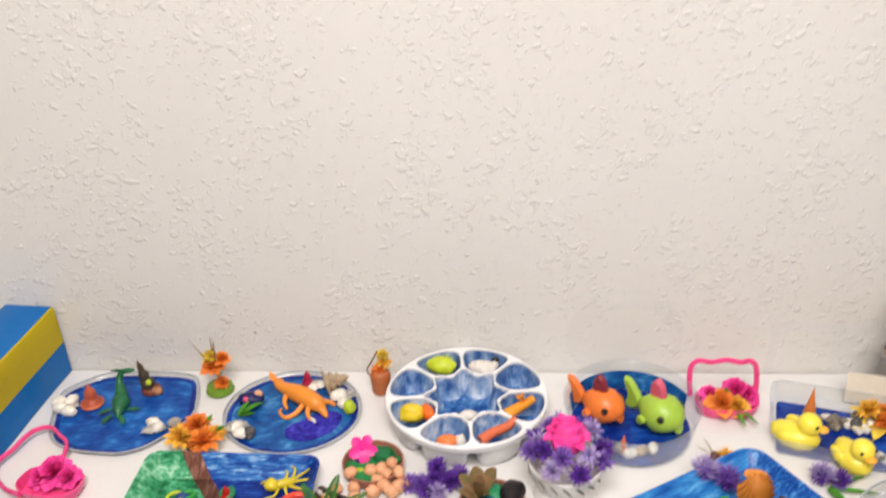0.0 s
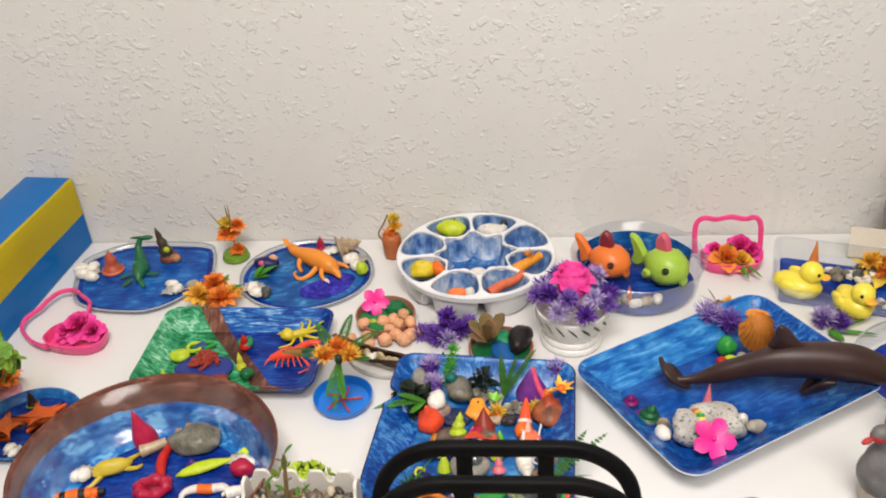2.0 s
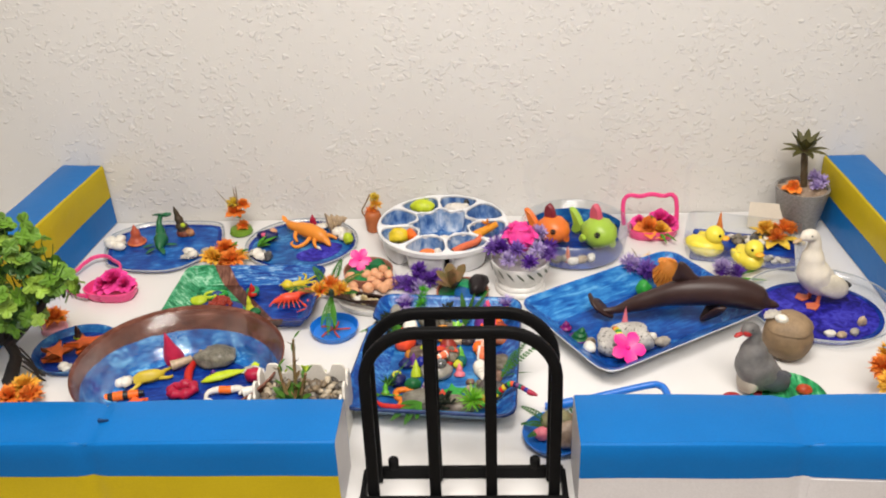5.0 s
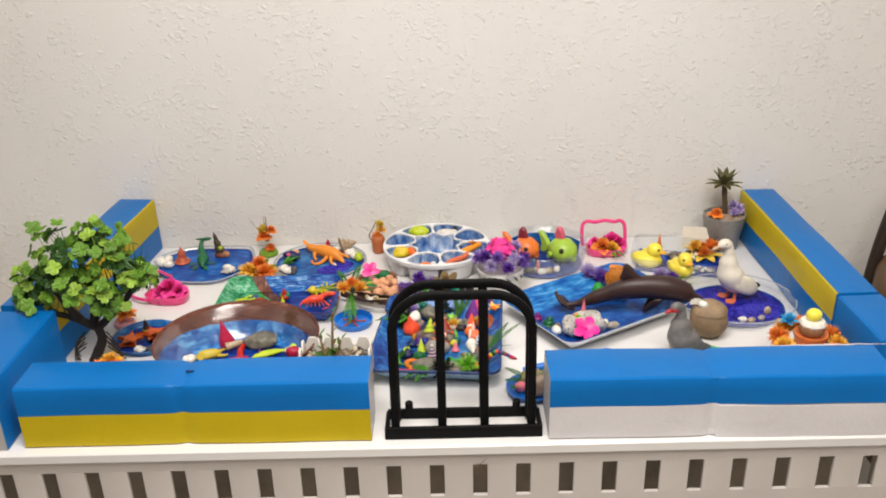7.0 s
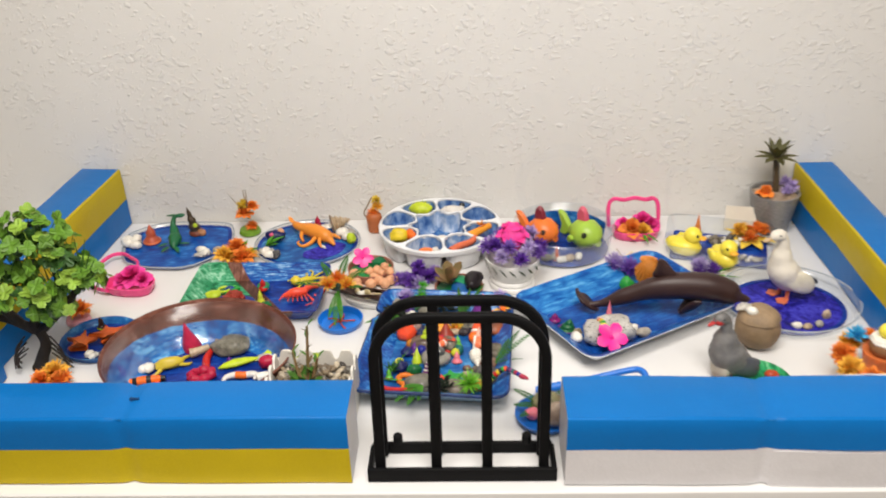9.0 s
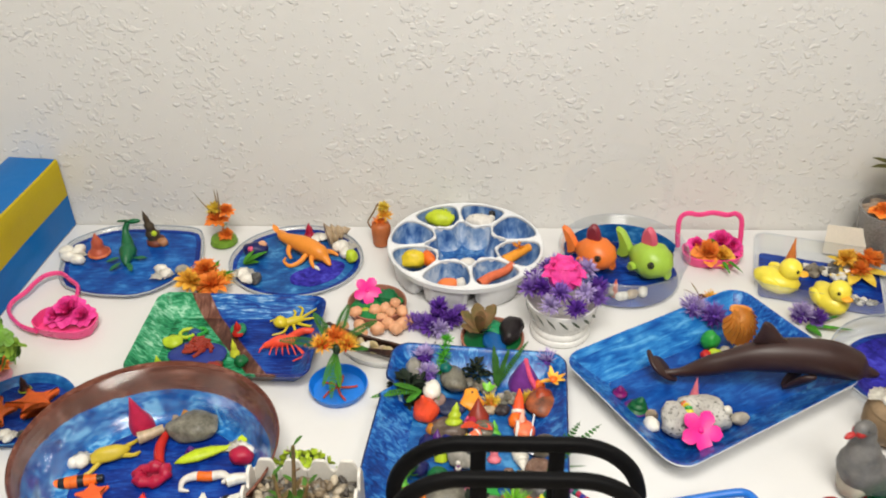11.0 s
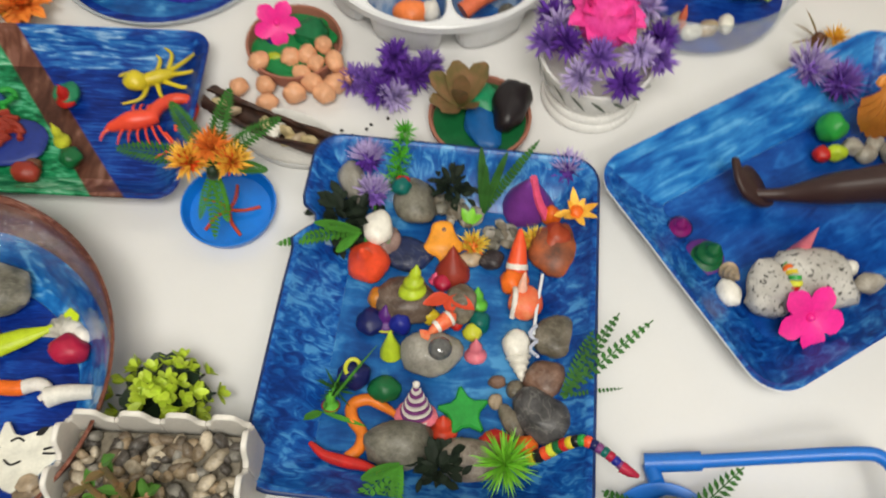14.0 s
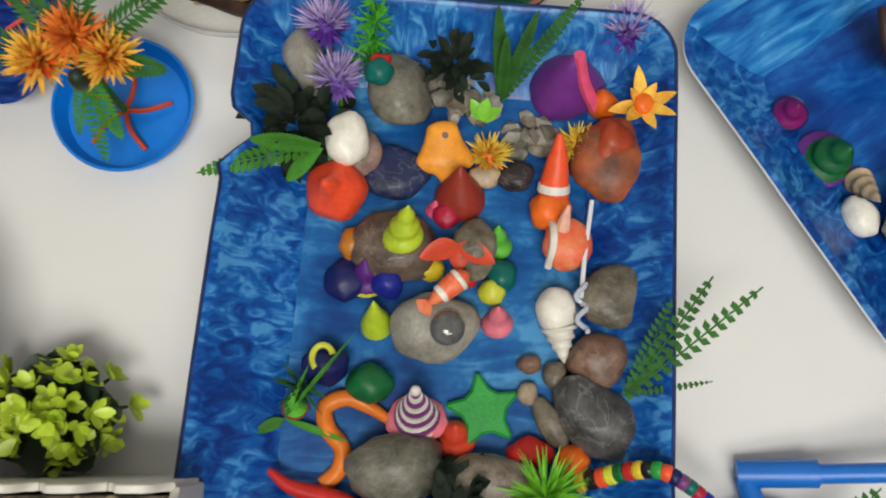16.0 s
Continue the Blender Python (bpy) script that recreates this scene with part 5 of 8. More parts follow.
lump(0.011, 0.1605, 0.010, 0.007, 0.006, RED, "red clay lump behind a stone")
lump(0.029, 0.157, 0.007, 0.007, 0.008, ORANGE, "orange clay ball beside gravel")
tuft(0.0155, 0.1435, 0.024, 0.0205, 130, 0.0016, LIME_SPIKE, "lime-green spiky plastic plant", -20, 12, 9)
bush(-0.022, 0.140, 0.016, 0.0215, 85, BLACK_LEAF, "dark green plastic plant between stones", 7, 0.9)
ob = thing("fern", "green plastic fern leaning over the tray rim", "artificial plant", 0.050, 0.184, 0.027)
for yaw, pitch, length, w in ((54, 30, 0.060, 0.011), (38, 28, 0.070, 0.011), (8, 14, 0.036, 0.004), (64, 26, 0.044, 0.010)):
    part("frond", frond(bmesh.new(), aim((0, 0, 0), yaw, pitch), length, w, 15, 8 if length > 0.07 else -20, 0.0032 if length > 0.05 else 0.0020), FERN, ob)
fronds(-0.045, 0.141, 0.024, [(222, 20, 0.044, 0.012, -46), (246, 16, 0.040, 0.012, -40), (204, 28, 0.024, 0.010, -30), (266, 20, 0.030, 0.010, -40)], LEAF, "green plastic fern hanging over the front rim", 13)
tuft(-0.086, 0.190, FZ + 0.006, 0.016, 34, 0.0016, FERN, "dark green thin-leaved plastic sprig", 5, 25, 14)
leafy(-0.094, 0.177, FZ + 0.002, [(340, 8, 0.030, 0.003, 5), (205, 10, 0.014, 0.005, 0), (46, 35, 0.054, 0.0018, -10), (60, 40, 0.030, 0.0018, -10)], LEAF, "thin green plastic grass on the tray floor")
# orange clay snake
pts = bend([(-0.046, 0.173, 0.010), (-0.055, 0.180, 0.007), (-0.066, 0.1855, 0.007), (-0.076, 0.182, 0.007), (-0.0755, 0.173, 0.007), (-0.069, 0.164, 0.007), (-0.0705, 0.155, 0.007), (-0.077, 0.149, 0.007)], 5)
n = len(pts)
solo("clay_snake", tube(pts, [0.0014 + 0.0024 * min(1, i / 8) for i in range(n)], 10), clay(0.85, 0.22, 0.02), "curved orange clay worm", "clay figure", 0, 0, 0.0005)
pts = bend([(-0.099, 0.1560, 0.015), (-0.090, 0.1490, 0.0135), (-0.078, 0.1455, 0.0135), (-0.066, 0.1425, 0.016), (-0.056, 0.138, 0.020)], 5)
solo("clay_snake", tube(pts, [0.0012 + 0.0026 * math.sin(math.pi * i / (len(pts) - 1)) for i in range(len(pts))], 10), RED, "long red clay worm", "clay figure", 0, 0, 0)
lump(-0.057, 0.191, 0.0105, 0.0085, 0.008, FOREST, "dark green clay leaf shape")
lump(-0.0765, 0.1995, 0.011, 0.009, 0.008, NAVY, "dark blue clay lump with a yellow curl", seed=6)
solo("clay_curl", tube([(0.0045 * math.cos(a / 3.5), 0.0055 * math.sin(a / 3.5), 0.0) for a in range(1, 15)], 0.0014, 8), LEMON, "curl of yellow clay", "clay figure", -0.0765, 0.202, 0.018)
cone_shell(-0.0895, 0.181, 0.005, 0.012, APPLE, "small green and red clay pod", turns=2, second=BRICK, rx=-24)
# rainbow worm
worm = thing("clay_worm", "worm of rainbow-striped clay rings, tail over the rim", "clay figure", 0, 0)
tones = [BRICK, GRASS, YELLOW, BLACK, CORAL, LEMON, FOREST, RED, YELLOW, BLACK, GRASS, CORAL, NAVY, MAUVE, TEAL, CRIMSON, ROYAL, MAUVE]
pts = bend([(0.022, 0.147, 0.013), (0.036, 0.150, 0.020), (0.048, 0.1535, 0.030), (0.059, 0.154, 0.0385), (0.070, 0.148, 0.0395), (0.080, 0.140, 0.038)], 6)
for k in range(18):
    i = k * (len(pts) - 1) / 18
    a, b = pts[int(i)].lerp(pts[min(int(i) + 1, len(pts) - 1)], i % 1), pts[int(i)].lerp(pts[min(int(i) + 1, len(pts) - 1)], min(1, i % 1 + 0.55))
    r = 0.0045 - 0.00010 * k
    d = (b - a).normalized() * 0.0043
    part("ring", tube([a, a + d * 0.2, a + d * 0.8, a + d], [r * 0.8, r, r, r * 0.8], 12), tones[k], worm)
part("tail", tube([pts[-1] - Vector((0.0005, 0, 0)), pts[-1] + Vector((0.004, -0.003, 0.0)), pts[-1] + Vector((0.009, -0.005, -0.001))], [0.0036, 0.003, 0.0012], 10), CRIMSON, worm)

# ---- toy dolphin on the second foam tray ----
DOLPHIN = surface("brown_rubber", (0.040, 0.019, 0.017), 0.40, 0.85, 1.15, 30, 500, 0.05, spec=0.4)


def body_of(path, widths, heights, n=18):
    """A lofted animal body along a path in its own x-z plane; widths go sideways, heights up and down."""
    rows = []
    for i, p in enumerate(path):
        a = Vector(path[max(i - 1, 0)])
        b = Vector(path[min(i + 1, len(path) - 1)])
        d = (b - a).normalized()
        side = Vector((0, 1, 0))
        if abs(d.y) > 0.02:
            side = d.cross(Vector((0, 0, 1))).normalized() * -1
        up = d.cross(side) * -1
        rows.append([Vector(p) + widths[i] * math.cos(2 * math.pi * k / n) * side + heights[i] * math.sin(2 * math.pi * k / n) * up for k in range(n)])
    return rings(rows)


def fin(points, thick):
    """A flat rounded fin from an outline in the x-z plane."""
    bm = prism(softened(points, 2), -thick / 2, thick / 2, thick * 0.3)
    bmesh.ops.transform(bm, matrix=pose(0, 0, 0, 90, 0, 0), verts=bm.verts)
    return bm


dolphin = thing("toy_dolphin", "glossy dark brown rubber dolphin lying across the tray", "toy", 0.180, 0.334, 0.0, -4)
path = bend([(0.0, 0, 0.020), (0.025, 0, 0.022), (0.060, 0, 0.036), (0.100, 0, 0.050), (0.140, 0, 0.055), (0.175, 0, 0.053), (0.198, 0, 0.047), (0.212, 0, 0.040), (0.232, 0, 0.034)], 4)
prof = [(s, 0.82 * w, 0.78 * h) for s, w, h in [(0.0, 0.004, 0.0035), (0.10, 0.005, 0.006), (0.26, 0.013, 0.016), (0.45, 0.021, 0.025), (0.62, 0.023, 0.027), (0.78, 0.019, 0.023), (0.875, 0.0145, 0.0165), (0.915, 0.0075, 0.0085), (0.97, 0.0058, 0.0056), (1.0, 0.003, 0.003)]]


def along(prof, n, k):
    out = []
    for i in range(n):
        s = i / (n - 1)
        for (a, *va), (b, *vb) in zip(prof, prof[1:]):
            if a <= s <= b + 1e-9:
                f = (s - a) / (b - a)
                f = f * f * (3 - 2 * f)
                out.append(va[k] + (vb[k] - va[k]) * f)
                break
    return out


part("body", body_of([tuple(p) for p in path], along(prof, len(path), 0), along(prof, len(path), 1), 22), DOLPHIN, dolphin, sharp=80)
part("dorsal_fin", fin([(0.092, 0.067), (0.098, 0.082), (0.101, 0.099), (0.111, 0.094), (0.124, 0.077), (0.134, 0.072)], 0.006), DOLPHIN, dolphin, sharp=70)
part("tail_fluke", prism(softened([(0.024, -0.004), (0.008, -0.011), (-0.013, -0.010), (-0.024, 0.001), (-0.029, 0.019), (-0.027, 0.023), (-0.020, 0.011), (-0.017, 0.018), (-0.007, 0.023), (0.006, 0.017), (0.014, 0.008), (0.024, 0.004)], 2), -0.0028, 0.0028, 0.0014), DOLPHIN, dolphin, m=pose(0.007, 0, 0.022, 5, 36, 0) @ Matrix.Scale(0.80, 4), sharp=70)
for s in (-1, 1):
    part("flipper", fin([(0.150, 0.038), (0.166, 0.040), (0.158, 0.022), (0.140, 0.006), (0.134, 0.008), (0.142, 0.024)], 0.005), DOLPHIN, dolphin, m=pose(0, s * 0.014, 0.038, s * -24, 0, 0) @ Matrix.Translation((0, 0, -0.038)), sharp=70)
    part("eye", blob(0.0018, 0.001, 0.0018, 1, 0, 1, 2, False), BLACK, dolphin, m=Matrix.Translation((0.199, s * 0.0145, 0.050)))

# tray corner with a speckled stone and a pink flower


def granite():
    """Pale stone with sparse dark flecks."""
    m, t, b = graph("speckled_granite")
    at = coords(t)
    broad = node(t, "ShaderNodeTexNoise", Scale=45.0, Detail=4, Roughness=0.6)
    fleck = node(t, "ShaderNodeTexNoise", Scale=330.0, Detail=2, Roughness=0.5, Distortion=0.6)
    for n in (broad, fleck):
        link(t, at, n.inputs["Vector"])
    pale = ramp(t, broad.outputs[0], [(0.3, (0.36, 0.34, 0.31)), (0.7, (0.62, 0.60, 0.56))])
    spots = ramp(t, fleck.outputs[0], [(0.34, (0.12, 0.12, 0.12)), (0.42, (1, 1, 1))])
    mix = t.nodes.new("ShaderNodeMix")
    mix.data_type, mix.blend_type = "RGBA", "MULTIPLY"
    mix.inputs[0].default_value = 1.0
    link(t, pale, mix.inputs[6])
    link(t, spots, mix.inputs[7])
    link(t, mix.outputs[2], b.inputs["Base Color"])
    b.inputs["Roughness"].default_value = 0.75
    bp = node(t, "ShaderNodeBump", Strength=0.7, Distance=0.002)
    link(t, broad.outputs[0], bp.inputs["Height"])
    link(t, bp.outputs[0], b.inputs["Normal"])
    return m


SPECKLED = granite()
stone(0.192, 0.263, 0.024, 0.020, 0.015, SPECKLED, 61, 20, label="speckled grey granite pebble", z=0.006, amp=0.4)
stone(0.217, 0.266, 0.028, 0.021, 0.019, SPECKLED, 64, -30, label="speckled pale granite pebble", z=0.006, amp=0.4)
for k, (x, y, sx, sy, rz) in enumerate(((0.163, 0.262, 0.008, 0.011, 30), (0.236, 0.286, 0.011, 0.008, -15), (0.256, 0.271, 0.011, 0.008, 10), (0.246, 0.282, 0.006, 0.006, 0), (0.210, 0.288, 0.009, 0.007, 0))):
    stone(x, y, sx, sy, 0.007, (SHELL_WHITE, SHELL_TAN, rock((0.42, 0.37, 0.30), (0.55, 0.50, 0.42)))[k % 3], 70 + k, rz, 0.006, "small cream pebble on the blue tray")
cone_shell(0.167, 0.281, 0.006, 0.018, SHELL_TAN, "small tan spiral sea shell", z=0.006, turns=4, rx=40)


def five_petal(x, y, z, r, material, label, yaw, pitch, name="plastic_flower", rz=0.0, cup=0.15, heart=None):
    ob = thing(name, label, "artificial flower", x, y, z, rz)
    turn = aim((0, 0, 0), yaw, pitch) @ pose(0, 0, 0, 0, 90, 0)
    for k in range(5):
        part("petal", blade(bmesh.new(), turn @ aim((0, 0, 0), 72 * k, 14), r, r * 0.66, -18, cup, 6, 0.68, 0.06), material, ob)
    part("heart", blob(r * 0.14, r * 0.14, r * 0.2, 2, 0.1, 1, 2, False), heart or material, ob, m=turn)
    return ob


HOT_PINK = surface("hot_pink_plastic", (0.88, 0.02, 0.30), 0.35, 0.85, 1.1, 60, 500, 0.05)
five_petal(0.207, 0.240, 0.026, 0.0225, HOT_PINK, "hot pink plastic flower leaning on a stone", -80, 50)
cone_shell(0.210, 0.288, 0.0078, 0.038, ROSE, "slender pink clay cone", z=0.005, turns=1)
band = thing("clay_spiral", "rainbow-striped clay spiral beside the stone", "clay figure", 0.197, 0.268, 0.029)
for k, m_ in enumerate((RED, LEMON, GRASS, YELLOW, ORANGE, GRASS, YELLOW, RED)):
    part("ring", tube([(0.002 * math.sin(k), -0.011 + 0.0026 * k, 0.006 * math.sin(k / 2.4)), (0.002 * math.sin(k), -0.0086 + 0.0026 * k, 0.006 * math.sin((k + 1) / 2.4))], 0.0052 - 0.0003 * k, 10), m_, band)
snail = cone_shell(0.152, 0.291, 0.0115, 0.014, FOREST, "green and purple clay snail shell", z=0.005, turns=3, lean=0.3, second=PLUM)
cone_shell(0.138, 0.313, 0.0075, 0.010, clay(0.22, 0.01, 0.14), "dark magenta clay bud", z=0.006, turns=2, second=NAVY)
scal = thing("scallop_shell", "orange plastic scallop shell standing on its edge", "shell", 0.273, 0.398, 0.012, 12)
part("fan", scallop(0.047, 15, 136, 0.10, 0.9), surface("orange_shell", (0.80, 0.33, 0.05), 0.45, 0.8, 1.1, 60, 500, 0.1), scal, m=pose(0.006, 0.008, 0.044, 0, 10, 182) @ pose(0, 0, 0, -66, 0, 6))
part("hinge", prism(softened([(-0.012, -0.004), (-0.009, 0.006), (0.010, 0.006), (0.020, 0.002), (0.018, -0.004), (0.008, -0.006)], 2), -0.003, 0.003, 0.001), surface("orange_shell_hinge", (0.78, 0.30, 0.06), 0.45), scal, "flat hinge ears", m=pose(0.009, 0.006, 0.041, 62, 8, -6) @ Matrix.Scale(0.86, 4))
thistle(0.240, 0.437, 0.012, 0.022, (VIOLET, LILAC), "lilac plastic thistle on the tray rim", count=80, width=0.0018, height=0.016)
thistle(0.262, 0.425, 0.010, 0.021, (PURPLE, VIOLET), "deep purple plastic thistle beside a shell", count=80, width=0.0018, height=0.016)
lump(0.252, 0.392, 0.011, 0.010, 0.012, GRASS, "green clay leaf lump", 0.006)
lump(0.254, 0.374, 0.008, 0.006, 0.007, LIME, "round lime-green clay bead", 0.006)
lump(0.244, 0.373, 0.006, 0.006, 0.006, RED, "round red clay bead", 0.006)
for k, (x, y) in enumerate(((0.268, 0.381), (0.276, 0.374), (0.284, 0.384), (0.293, 0.378))):
    stone(x, y, 0.009, 0.007, 0.006, rock((0.40, 0.35, 0.28), (0.56, 0.52, 0.44)), 80 + k, 30 * k, 0.006, "cream pebble under the scallop shell")
bug = thing("plastic_flower", "yellow spiky plastic flower with brown twigs", "artificial flower", 0.266, 0.482, 0)
part("petals", pompom(0.013, 50, 0.002, random.Random(4), 0, 20, (0.008, 0, 0.010)), AMBER_SILK, bug)
part("cup", blob(0.006, 0.006, 0.007, 3, 0.2), BROWN, bug, m=Matrix.Translation((-0.004, 0, 0.002)))
for k, (a, b) in enumerate(((200, 30), (165, 45), (120, 50), (225, 8))):
    part("twig", blade(bmesh.new(), aim((-0.004, 0, 0.008), a, b), 0.026, 0.002, -30, 0.3, 5), LEAF_OLIVE, bug)

# ---- blue dish with a flower pick ----
dish = thing("round_dish", "small bright blue plastic dish", "dish", -0.170, 0.320)
part("bowl", lathe([(0.024, 0.0), (0.029, 0.001), (0.0325, 0.010), (0.0325, 0.0112), (0.0312, 0.0112), (0.0278, 0.003), (0.018, 0.0022)], 40), plastic(0.006, 0.19, 0.72, rough=0.35), dish, sharp=60)
pick = thing("flower_pick", "orange silk flowers with green leaves on a pick", "artificial flower", -0.170, 0.318, 0.003)
for k in range(5):
    part("root", tube(bend([(0, 0, 0.004), (0.010 * math.cos(1.25 * k), 0.010 * math.sin(1.25 * k), 0.004), (0.021 * math.cos(1.25 * k + 0.2), 0.021 * math.sin(1.25 * k + 0.2), 0.0022)], 4), 0.0012, 6), clay(0.50, 0.06, 0.02), pick)
part("stem", tube([(0, 0, 0.003), (0.001, 0.000, 0.03), (0.002, 0.001, 0.060)], 0.0016, 6), LEAF, pick)
q = random.Random(8)
for x, y, z, warm in ((-0.013, -0.002, 0.066, 0), (0.014, -0.001, 0.065, 0), (0.001, 0.006, 0.070, 1)):
    part("flower_core", pompom(0.0095, 60, 0.0036, q, -20, 20, (x, y, z)), clay(0.80, 0.10, 0.02) if not warm else ORANGE_SILK, pick)
    part("flower_fringe", pompom(0.0150, 120, 0.0024, q, -25, 25, (x, y, z)), ORANGE_SILK if warm else AMBER_SILK, pick)
part("bud", blob(0.004, 0.004, 0.006, 5, 0.1), LEAF_DARK, pick, m=Matrix.Translation((0.004, -0.011, 0.062)))
for yaw, pitch, length, w in ((172, 16, 0.062, 0.021), (28, 34, 0.054, 0.018), (70, 52, 0.050, 0.017), (130, 46, 0.046, 0.016), (350, 20, 0.038, 0.014)):
    part("frond", frond(bmesh.new(), aim((0, 0, 0.060), yaw, pitch), length, w, 19, -25, 0.0027), FERN, pick)
for yaw, length in ((232, 0.040), (262, 0.050), (286, 0.038)):
    part("leaf", frond(bmesh.new(), aim((0, 0, 0.054), yaw, -50), length, 0.011, 15, -12, 0.0026), LEAF, pick)

# ---- little clay gardens behind the tray ----
saucer = thing("garden_saucer", "terracotta saucer with green clay and peach pebbles", "saucer", -0.139, 0.462)
part("rim", lathe([(0.026, 0.0), (0.034, 0.002), (0.0365, 0.014), (0.0365, 0.0155), (0.0345, 0.0155), (0.032, 0.006), (0.02, 0.005)], 36), TERRACOTTA, saucer, sharp=60)
part("moss", blob(0.031, 0.031, 0.006, 5, 0.3, 2.5), clay(0.01, 0.20, 0.05), saucer, m=Matrix.Translation((0, 0, 0.004)))
part("lime_patch", blob(0.009, 0.006, 0.005, 6, 0.2), clay(0.35, 0.42, 0.02), saucer, m=Matrix.Translation((-0.013, -0.013, 0.006)))
part("hill", blob(0.014, 0.012, 0.010, 12, 0.35, 2.2), clay(0.008, 0.15, 0.05), saucer, m=Matrix.Translation((0.012, 0.006, 0.006)))
part("blue_patch", blob(0.009, 0.006, 0.006, 7, 0.2), clay(0.03, 0.025, 0.16), saucer, m=Matrix.Translation((-0.014, 0.001, 0.006)))
q = random.Random(17)
for k, (x, y, z) in enumerate(((-0.163, 0.442, 0.008), (-0.157, 0.425, 0.003), (-0.154, 0.408, 0.003), (-0.140, 0.446, 0.010), (-0.131, 0.434, 0.006), (-0.135, 0.417, 0.003), (-0.116, 0.456, 0.013), (-0.121, 0.441, 0.010), (-0.107, 0.443, 0.008), (-0.106, 0.427, 0.003), (-0.177, 0.423, 0.003), (-0.123, 0.427, 0.003), (-0.113, 0.418, 0.003), (-0.098, 0.434, 0.003), (-0.128, 0.448, 0.011))):
    r = q.uniform(0.0068, 0.0090)
    lump(x, y, r, r * q.uniform(0.75, 1), r * 0.85, PEACH, "smooth peach-coloured clay pebble", z, q.uniform(0, 180), k + 90, "clay_pebble", "pebble", 0.22)
five_petal(-0.151, 0.468, 0.028, 0.018, HOT_PINK, "bright pink plastic flower on the clay garden", -75, 35)
lid2 = thing("oval_dish", "small cream plastic dish under a bark trough", "dish", -0.136, 0.379, 0, -20)
CREAM = surface("cream_plastic", (0.74, 0.725, 0.69), 0.3, 0.95, 1.03, 30, 500, 0.04)
part("dish", lathe([(0.034, 0.0), (0.039, 0.001), (0.0425, 0.0085), (0.0420, 0.0098), (0.0405, 0.0092), (0.037, 0.0026), (0.02, 0.0022)], 44, 0.94, 0.52), CREAM, lid2, sharp=60)
bark = thing("bark_strip", "dark brown hollow strip of bark lying open", "bark", 0, 0)
rows = []
line = bend([(-0.194, 0.406, 0.0175), (-0.180, 0.398, 0.0170), (-0.160, 0.388, 0.0170), (-0.135, 0.377, 0.0170), (-0.103, 0.365, 0.0180)], 6)
for k, p in enumerate(line):
    d = (Vector(line[min(k + 1, len(line) - 1)]) - Vector(line[max(k - 1, 0)])).normalized()
    side, r = Vector((-d.y, d.x, 0)), 0.0100 + 0.0012 * noise.noise((k * 0.7, 2, 5))
    gap = 74 * math.exp(-(((k - 14) / 8) ** 2)) + 12 * math.exp(-(((k - 2) / 3) ** 2))
    mid = 285 + 6 * noise.noise((k * 0.4, 9, 1))
    arc = [mid + (180 - gap) * (1 - i / 7) for i in range(15)]
    rows.append([Vector(p) + reach * (side * math.cos(radians(a)) + Vector((0, 0, 0.85 * math.sin(radians(a))))) for reach, way in ((r, arc), (r - 0.0026, arc[::-1])) for a in way])
part("bark", rings(rows), surface("brown_bark", (0.028, 0.012, 0.008), 0.5, 0.5, 1.5, 110, 400, 0.6, second=(0.075, 0.032, 0.02)), bark, sharp=50)
POD = surface("dried_pod", (0.56, 0.45, 0.24), 0.5, 0.7, 1.15, 130, 500, 0.3)
q = random.Random(31)
for k, (x, y) in enumerate(((-0.187, 0.402), (-0.176, 0.395), (-0.151, 0.383), (-0.143, 0.379), (-0.135, 0.377), (-0.127, 0.372), (-0.119, 0.371), (-0.147, 0.378), (-0.130, 0.371))):
    lump(x, y, q.uniform(0.0062, 0.0095), q.uniform(0.0028, 0.0044), q.uniform(0.0036, 0.0060), (POD, SHELL_TAN, POD, SHELL_WHITE)[k % 4], "pale dried seed pod in the bark trough", 0.0120, q.uniform(-75, 45), 200 + k, "seed_pod", "seed pod", 0.25)
for k, (x, y) in enumerate(((-0.099, 0.391), (-0.081, 0.393), (-0.066, 0.403), (-0.091, 0.387), (-0.078, 0.397))):
    lump(x, y, 0.0014, 0.0012, 0.001, BLACK, "tiny dark seed on the table", 0.0, 40 * k, 240 + k, "seed", "seed")

viol = thing("flower_spray", "spray of deep violet plastic flowers", "artificial flower", -0.064, 0.430)
q = random.Random(11)
for k, (x, y, z, m_) in enumerate(((0, 0.005, 0.014, PURPLE), (-0.019, 0.0, 0.010, VIOLET), (0.017, 0.004, 0.012, PURPLE), (0.002, -0.014, 0.010, LILAC), (0.026, 0.016, 0.010, VIOLET), (-0.008, -0.010, 0.010, PURPLE), (-0.030, 0.002, 0.008, VIOLET), (0.002, 0.012, 0.024, PURPLE))):
    part("flower_head", pompom(0.0145, 100, 0.0034, q, -40, 15, (x, y, z)), m_, viol)

cpot = thing("succulent_pot", "low terracotta bowl with a clay landscape and succulent", "pot", 0.001, 0.396)
part("bowl", lathe([(0.025, 0.0), (0.032, 0.002), (0.0368, 0.013), (0.0372, 0.017), (0.0350, 0.017), (0.034, 0.012), (0.02, 0.011)], 40), TERRACOTTA, cpot, sharp=60)
part("soil", lathe([(0.033, 0.010), (0.0335, 0.013)], 32), FOREST, cpot)
part("blue_stream", blob(0.012, 0.020, 0.004, 8, 0.2), clay(0.008, 0.10, 0.32), cpot, m=pose(0.002, -0.010, 0.0125, 0, 0, 20))
